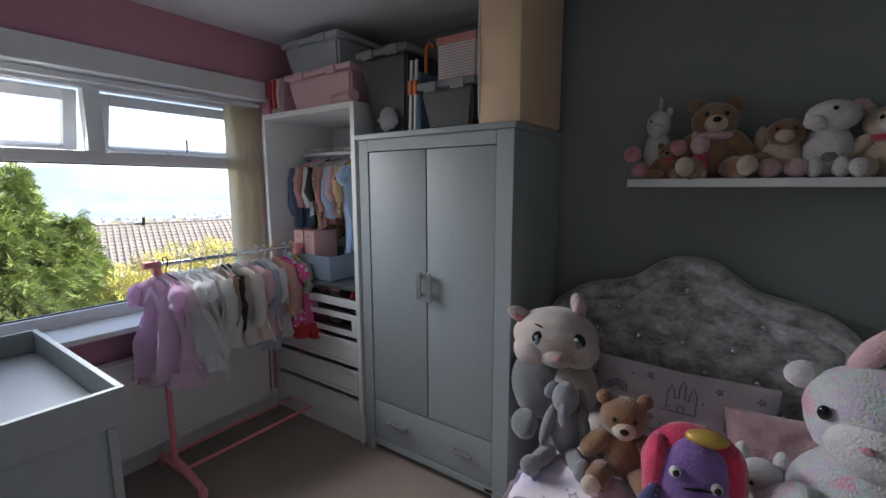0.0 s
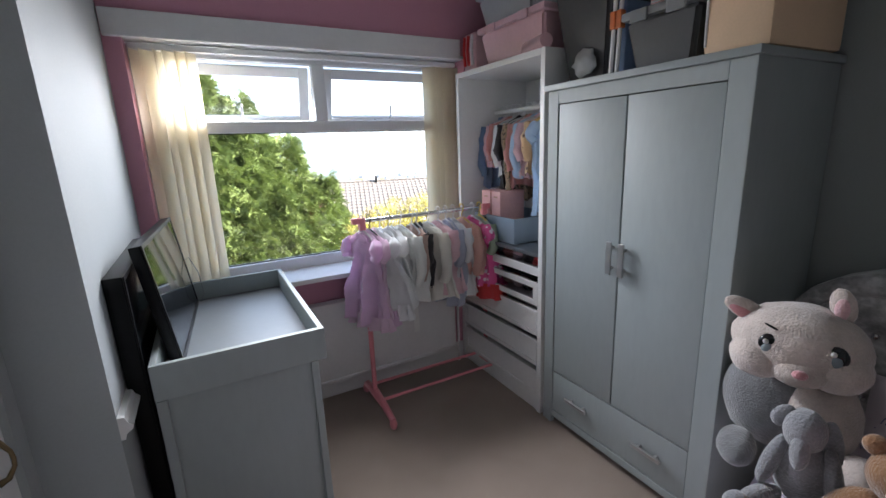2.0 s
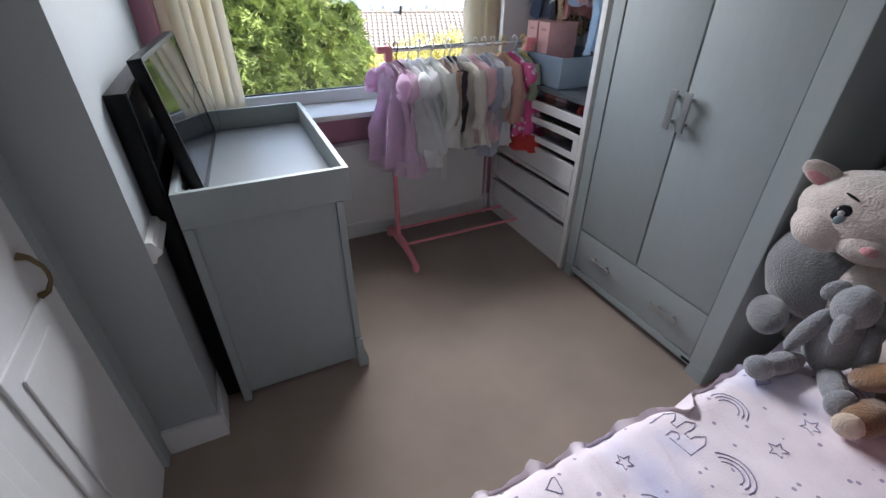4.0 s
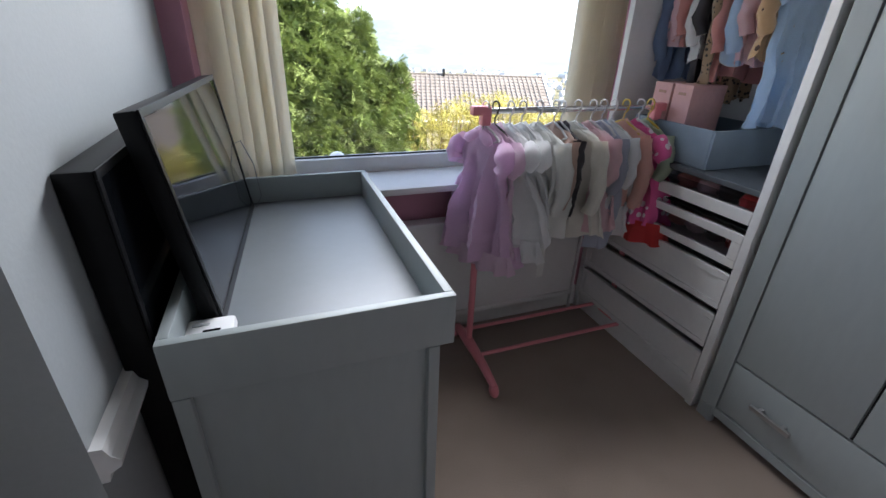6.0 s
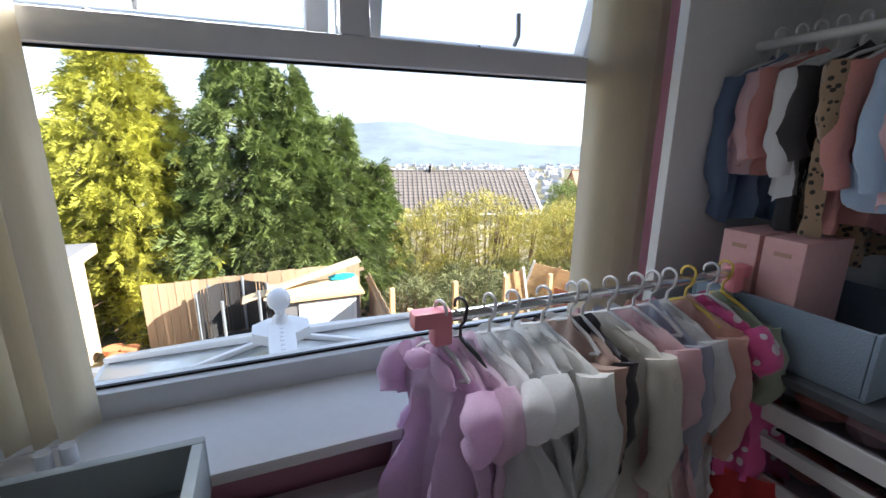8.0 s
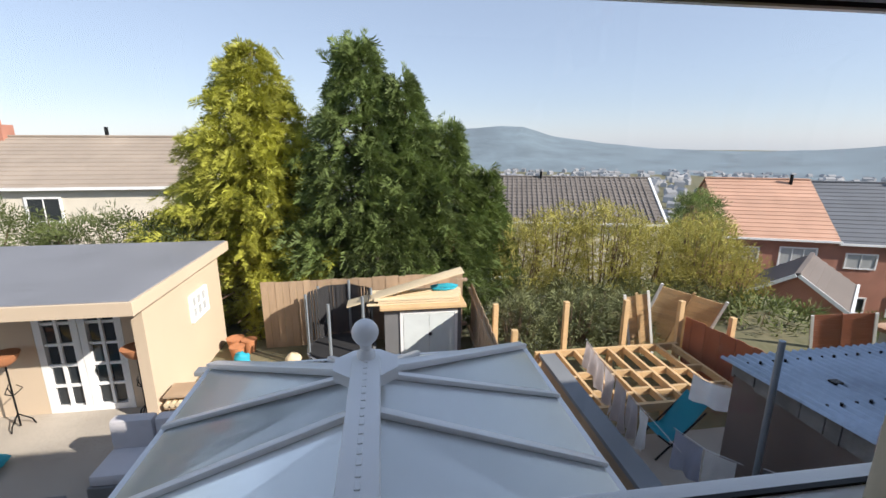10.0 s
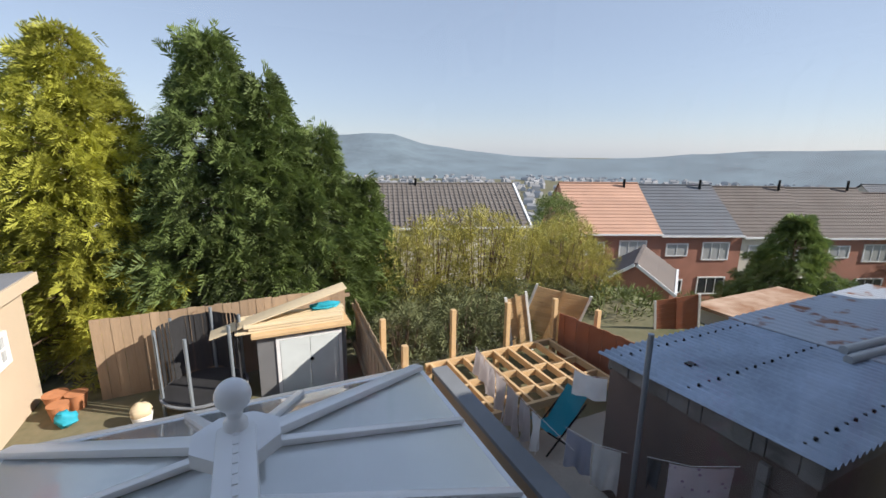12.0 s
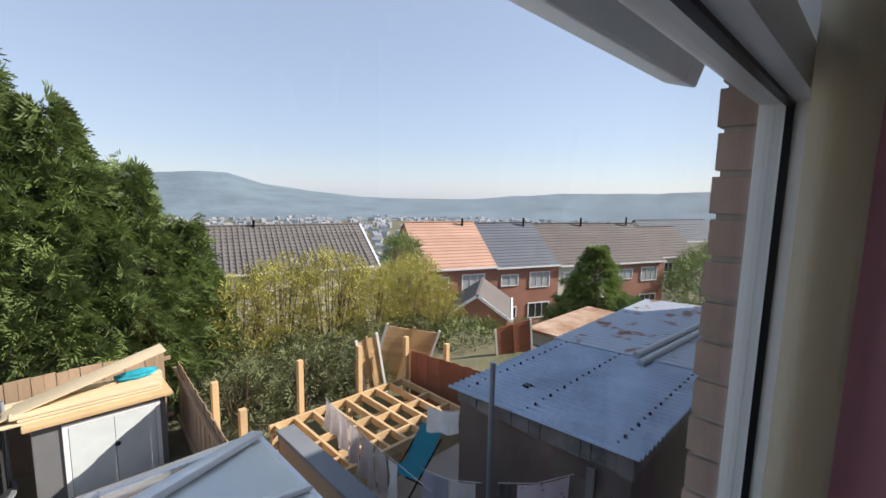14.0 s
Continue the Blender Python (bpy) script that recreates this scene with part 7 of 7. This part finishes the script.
leaning_panel(pose(6.6, 10.0, G - 0.1, 12, 14, -20), 1.3, 1.5, M["timber"], "woven timber fence panel leaning askew")
leaning_panel(pose(10.3, 9.3, G - 0.9, 8, -10, -25), 1.1, 1.8, M["rust_panel"], "weathered fence panel with white edges")
leaning_panel(pose(5.95, 9.75, G - 0.1, 6, -12, -10), 0.5, 1.5, M["timber"], "narrow timber fence panel leaning askew")


def washing_line(p, q, items, label):
    p, q = Vector(p), Vector(q)
    t = thing("washing_line", p.lerp(q, 0.5), label, "washing line")
    part("line", tube([p, p.lerp(q, 0.5) - Vector((0, 0, 0.05)), q], 0.003, 5), M["upvc"], t)
    d = (q - p).normalized()
    side = Vector((d.y, -d.x, 0))
    for k, (f0, f1, drop, mt) in enumerate(items):
        bm = bmesh.new()
        n, r = 16, 8
        a, b = p.lerp(q, f0), p.lerp(q, f1)
        g = []
        for i in range(n + 1):
            u = i / n
            o = a.lerp(b, u) - Vector((0, 0, 0.05 * math.sin(math.pi * (f0 + (f1 - f0) * u))))
            g.append([bm.verts.new(o + side * (0.012 + 0.05 * (j / r) * math.sin(u * 9 + k * 2 + j * 0.2)) - Vector((0, 0, drop * j / r * (1 + 0.06 * math.sin(u * 7 + k))))) for j in range(r + 1)])
        for c, e in zip(g, g[1:]):
            for j in range(r):
                bm.faces.new((c[j], e[j], e[j + 1], c[j + 1]))
        bmesh.ops.solidify(bm, geom=bm.faces[:], thickness=0.008)
        part("laundry", bm, mt, t, smooth=True)


washing_line((3.85, 8.1, -1.58), (3.66, 5.6, -1.62), [(0.02, 0.14, 0.42, M["towel"]), (0.15, 0.28, 0.5, M["towel"]), (0.29, 0.42, 0.55, M["towel"]), (0.43, 0.55, 0.62, M["towel"]), (0.57, 0.66, 0.5, M["towel"]), (0.68, 0.76, 0.48, C["iceblue"])], "washing line hung with pale towels")
washing_line((3.72, 5.82, -1.50), (4.06, 5.28, -1.55), [(0.04, 0.46, 0.42, C["grey"]), (0.5, 0.92, 0.50, C["iceblue"])], "short washing line with grey and white towels")
washing_line((3.80, 4.86, -1.20), (4.46, 4.46, -1.22), [(0.0, 0.16, 0.28, M["shed"]), (0.24, 0.94, 0.55, M["towel_lilac"])], "washing line with a patterned sheet beside the garage")
washing_line((4.66, 6.82, -1.48), (4.94, 6.36, -1.48), [(0.08, 0.9, 0.34, C["white"])], "pale laundry hanging beside the garage")
solid("line_pole", tube([(4.33, 5.38, G), (4.32, 5.38, -0.34)], 0.03, 10), M["galv"], "tall galvanised washing line pole", "pole", smooth=True)
# turquoise folding chair
dc = thing("deck_chair", (4.62, 7.0, G + 0.03), "turquoise canvas folding garden chair", "chair")
for yy in (6.78, 7.22):
    part("leg", tube([(4.30, yy, G + 0.04), (4.95, yy, G + 0.70)], 0.014, 8), M["black"], dc, smooth=True)
    part("leg", tube([(4.75, yy, G + 0.04), (4.30, yy, G + 0.42)], 0.014, 8), M["black"], dc, smooth=True)
bm = bmesh.new()
vs = [[bm.verts.new((x, y, z)) for y in (6.79, 7.21)] for x, z in ((4.28, G + 0.43), (4.45, G + 0.30), (4.62, G + 0.32), (4.80, G + 0.56), (4.97, G + 0.80))]
for a, b in zip(vs, vs[1:]):
    bm.faces.new((a[0], a[1], b[1], b[0]))
bmesh.ops.solidify(bm, geom=bm.faces[:], thickness=0.01)
part("canvas", bm, M["turquoise"], dc, smooth=True)

# boards and a tarpaulin on the shed
for i in range(9):
    z = -1.618 + (i // 3) * 0.045
    y = 10.05 + (i % 3) * 0.20
    solid("timber_plank", box(0.40 + 0.07 * (i % 4), 2.18 + 0.05 * (i % 3), y, y + 0.16, z, z + 0.036, 0.004, Matrix.Translation((0, 0, 0))), M["ply"], "long sawn timber plank stacked on the shed roof", "plank", "planks on the shed")
bm = bmesh.new()
add_box(bm, 0, 2.35, -0.18, 0.22, 0, 0.02, 0.004, Matrix.Translation((0.02, 10.30, -1.66)) @ Matrix.Rotation(radians(-15), 4, "Y"))
solid("plywood_sheet", bm, M["ply"], "pale curved board leaning up over the plank stack", "board", smooth=40)
solid("tarpaulin", ball((1.95, 10.55, -1.46), (0.30, 0.16, 0.06), None, 16, 10, 0.4), M["turquoise"], "crumpled turquoise tarpaulin on the planks", "tarpaulin", smooth=True)
# trampoline with net
tr = thing("trampoline", (-0.15, 10.2, G), "small trampoline with a black safety net", "trampoline")
cx, cy, rr_ = -0.12, 10.25, 0.62
for k in range(6):
    a = k * math.pi / 3 + 0.3
    x, y = cx + rr_ * math.cos(a), cy + rr_ * math.sin(a)
    part("pole", tube([(x, y, G), (x, y, -1.38 + 0.05 * (k % 2))], 0.028, 8), M["galv"], tr, smooth=True)
part("mat", tube([(cx, cy, G + 0.30), (cx, cy, G + 0.32)], rr_, 24), M["net_black"], tr)
part("rim", tube([(cx, cy, G + 0.27), (cx, cy, G + 0.295)], rr_ + 0.05, 24), M["coping"], tr)
bm = bmesh.new()
for k in range(60):
    for zz in range(14):
        a0, a1 = 2 * math.pi * k / 60, 2 * math.pi * (k + 1) / 60
        z0, z1 = G + 0.34 + zz * 0.075, G + 0.34 + (zz + 1) * 0.075
        sag = 0.97 - 0.05 * math.sin(k * 0.9)
        if math.sin(a0) > -0.35:
            bm.faces.new([bm.verts.new((cx + rr_ * sag * math.cos(a), cy + rr_ * sag * math.sin(a), z)) for a, z in ((a0, z0), (a1, z0), (a1, z1), (a0, z1))])
part("net", bm, M["net_black"], tr)
solid("garden_ornament", ball((-0.98, 9.9, G + 0.26), (0.15, 0.15, 0.13), None, 16, 10, 0.2), M["ply"], "straw coloured lid on a garden tub", "ornament", smooth=True)
solid("garden_tub", tube([(-0.98, 9.9, G), (-0.98, 9.9, G + 0.2)], 0.14, 16, [0.11, 0.15]), M["upvc"], "white plastic garden tub on the grass", "tub", smooth=True)


def plant_stand(x, y, zt):
    t = thing("plant_stand", (x, y, G), "wrought iron plant stand with a terracotta bowl", "plant stand", "plant stands")
    part("stem", tube([(x, y, G + 0.05), (x, y, zt)], 0.012, 8), M["black"], t)
    for k in range(3):
        a = k * 2.1 + 0.5
        part("foot", tube([(x, y, G + 0.25), (x + 0.14 * math.cos(a), y + 0.14 * math.sin(a), G + 0.12), (x + 0.17 * math.cos(a), y + 0.17 * math.sin(a), G + 0.03)], 0.010, 6), M["black"], t)
        part("scroll", tube([(x, y, G + 0.55), (x + 0.12 * math.cos(a), y + 0.12 * math.sin(a), G + 0.65), (x + 0.06 * math.cos(a), y + 0.06 * math.sin(a), G + 0.72)], 0.008, 6), M["black"], t)
    part("bowl", tube([(x, y, zt), (x, y, zt + 0.06), (x, y, zt + 0.16), (x, y, zt + 0.18)], 0.1, 18, [0.07, 0.14, 0.19, 0.20]), M["terracotta"], t, "terracotta bowl", True)


plant_stand(-4.75, 8.75, G + 1.05)
plant_stand(-2.98, 8.75, G + 1.05)
for x, y, r in ((-2.35, 11.0, 0.17), (-2.2, 10.6, 0.14), (-2.05, 10.9, 0.15)):
    solid("flower_pot", tube([(x, y, G), (x, y, G + 0.24), (x, y, G + 0.27), (x, y, G + 0.27)], r, 16, [r * 0.7, r, r * 1.06, r * 0.9]), M["terracotta"], "terracotta flower pot by the fence", "pot", "flower pots", smooth=True)
solid("blue_bag", ball((-2.05, 10.35, G + 0.13), (0.14, 0.12, 0.13), None, 14, 10, 0.4), M["turquoise"], "crumpled blue bag among the pots", "bag", smooth=True)
ls = thing("log_store", (-2.35, 8.75, G), "small pallet rack stacked with logs", "log store")
for k in range(3):
    part("slat", box(-2.62, -2.12, 8.55, 8.95, G + 0.08 + 0.18 * k, G + 0.11 + 0.18 * k), M["fence"], ls)
for k in range(12):
    part("log", tube([(-2.58 + 0.085 * (k % 6), 8.53, G + 0.155 + 0.18 * (k // 6)), (-2.58 + 0.085 * (k % 6), 8.93, G + 0.155 + 0.18 * (k // 6))], 0.04, 8), M["ply"], ls)
# garden sofa and low table
sf = thing("garden_sofa", (-2.2, 7.3, G), "grey cushioned garden sofa on the patio", "sofa")
part("base", box(-2.75, -1.65, 6.95, 7.65, G + 0.03, G + 0.30, 0.02), M["shed"], sf)
part("seat_cushion", box(-2.72, -1.68, 6.97, 7.48, G + 0.30, G + 0.44, 0.04), M["sofa"], sf, smooth=50)
for x in (-2.72, -2.19):
    part("back_cushion", box(x, x + 0.51, 7.46, 7.64, G + 0.40, G + 0.82, 0.05), M["sofa"], sf, smooth=50)
lt_ = thing("garden_table", (-3.0, 6.6, G), "low dark garden table on the patio", "table")
part("top", box(-3.3, -2.8, 6.2, 6.75, G + 0.38, G + 0.42, 0.01), M["shed"], lt_)
for x in (-3.25, -2.85):
    for y in (6.25, 6.70):
        part("leg", box(x - 0.02, x + 0.02, y - 0.02, y + 0.02, G + 0.03, G + 0.38), M["shed"], lt_)
ld = thing("step_ladder", (-4.6, 7.9, G), "yellow folding step ladder on the patio", "ladder")
for x in (-4.75, -4.35):
    part("rail", tube([(x, 7.55, G + 0.03), (x - 0.35, 8.0, G + 1.15)], 0.03, 6), M["yellow"], ld)
for k in range(4):
    f = 0.2 + 0.2 * k
    part("rung", tube([(-4.75 - 0.35 * f, 7.55 + 0.45 * f, G + 0.03 + 1.12 * f), (-4.35 - 0.35 * f, 7.55 + 0.45 * f, G + 0.03 + 1.12 * f)], 0.02, 6), M["yellow"], ld)
solid("blue_sack", ball((-4.5, 7.7, G + 0.16), (0.3, 0.25, 0.15), None, 14, 10, 0.4), M["turquoise"], "crumpled blue sack on the patio", "bag", smooth=True)

# pipes lying on the garage roof
for k in range(2):
    solid("roof_pipe", tube([(6.62 + 0.25 * k, 4.72 + 0.15 * k, -0.775 + 0.002 * k), (9.3, 4.50 + 0.15 * k, -0.725)], 0.05, 12), M["tub_light"], "pale grey pipe lying on the corrugated roof", "pipe", "roof pipes", smooth=True)

# ---- further buildings ----
ou = Vector((0.80, 0.60, 0)).normalized()
oh, om = house("brick_outhouse", "small red brick outhouse with white gable boards", (19.96, 16.92), (ou.x, ou.y), 5.0, 1.70, -5.45, -4.30, -9.8, M["tile_brown"], M["brick"], [], 0.15)
for s_, t_ in ((-0.25, 1.70), (3.65, 1.70)):
    part("gable_board", bar(om @ Vector((-0.2, s_, -5.70)), om @ Vector((-0.2, t_, -4.34)), 0.06, 0.16), M["upvc"], oh)
window_unit(oh, om @ pose(-0.02, 2.16, -6.65, 0, 0, -90), 1.0, 1.0, 2, 1, M["net"], "window", 0.06, 0.09)
q = T0 + U * 27.6 + N * 2.5
house("detached_house", "white house with a brown roof past the terrace", (q.x, q.y), (U.x, U.y), 6.0, 3.5, -4.9, -2.0, -10.5, M["tile_brown"], M["cream"], [(1.6, -6.6, 1.4, 1.1, 2, "dark_pane"), (4.2, -6.6, 1.4, 1.1, 2, "dark_pane")], 0.15)
q = T0 + U * 34.5 + N * 9.0
house("distant_house", "grey roofed house on the hillside past the terrace", (q.x, q.y), (U.x, U.y), 13.0, 3.5, -4.2, -1.7, -10.5, M["tile_grey"], M["cream"], [(2.6, -6.0, 1.4, 1.1, 2, "dark_pane"), (6.2, -6.0, 1.4, 1.1, 2, "dark_pane")], 0.15)
# white walled outbuilding with a rusty roof
wb = thing("white_outbuilding", (14.0, 8.6, -6.0), "low white rendered outbuilding with a rusted sheet roof", "outbuilding")
part("wall", box(11.9, 15.6, 7.5, 9.9, -8.0, -2.72), M["cream"], wb)
bm = bmesh.new()
add_box(bm, 11.75, 15.7, 7.35, 10.05, -2.72, -2.63, 0.0)
part("roof", bm, M["rust_sheet"], wb, "rusted sheet roof")
fence("boundary_fence", (24.0, 12.6), (38.0, 9.4), -10.0, -6.9, M["block"], "concrete panel boundary fence on the slope", 1.8, 0.05)
fence("boundary_fence", (18.5, 9.8), (27.0, 12.9), -9.6, -6.4, M["rust_panel"], "red brown boundary fence on the slope", 1.8, 0.05)
bush("dark_hedge", "dark green trees beside the far houses", [(44.4, 13.0, -6.2, 4.5, 3.5, 2.6), (52.0, 14.5, -6.0, 4.5, 3.5, 2.6)], 5000, 0.7, M["leaf_dark"], 12, 4, 0.3, 6, -10)
bush("small_tree", "rounded dark tree between two houses", [(20.6, 27.0, -3.6, 1.5, 1.5, 2.0)], 1800, 0.5, M["leaf_dark"], 15, 4, 0.4, 6, -9)
bush("garden_shrub", "green garden shrubs beside the outhouse", [(17.0, 14.0, -6.0, 2.2, 1.6, 1.3), (13.5, 13.5, -4.6, 1.4, 1.2, 1.0), (9.8, 11.0, -3.0, 1.0, 1.0, 0.7)], 3500, 0.4, M["leaf_hedge"], 16, 4, 0.4, 6, -7)
for x, y, z, m_ in ((11.8, 31.7, -1.0, "black"), (-13.5, 28.0, 1.72, "black")):
    solid("roof_vent_pipe", tube([(x, y, z - 0.3), (x, y, z + 0.45)], 0.09, 8), M[m_], "dark vent pipe standing on the roof", "vent", "roof vents", smooth=True)
for k in range(4):
    q = T0 + U * (6.4 * k + (5.2 if k != 2 else 5.6)) + N * 4.1
    solid("roof_vent_pipe", tube([(q.x, q.y, -1.6), (q.x, q.y, -0.75)], 0.10, 8), M["black"], "dark vent pipe standing on the roof", "vent", "roof vents", smooth=True)
ch = thing("chimney", (-18.5, 28.0, 1.5), "short brick chimney on the tan roof", "chimney")
part("stack", box(-18.9, -18.1, 27.6, 28.4, 1.2, 2.25), M["brick"], ch)
part("pot", tube([(-18.5, 28, 2.25), (-18.5, 28, 2.5)], 0.14, 10), M["terracotta"], ch)

# bricks of the window's outer reveal
bricks = mesh_from("brick", box(0, 0.102, 0, 0.066, 0, 0.065, 0.003), M["brick_near"])
for k in range(18):
    o = new("brick", bricks)
    o.location = (WX1 + 0.002, 2.771 + (0.003 if k % 2 else 0.0), WZ0 - 0.05 + k * 0.075)
    o.parent = outer_wall
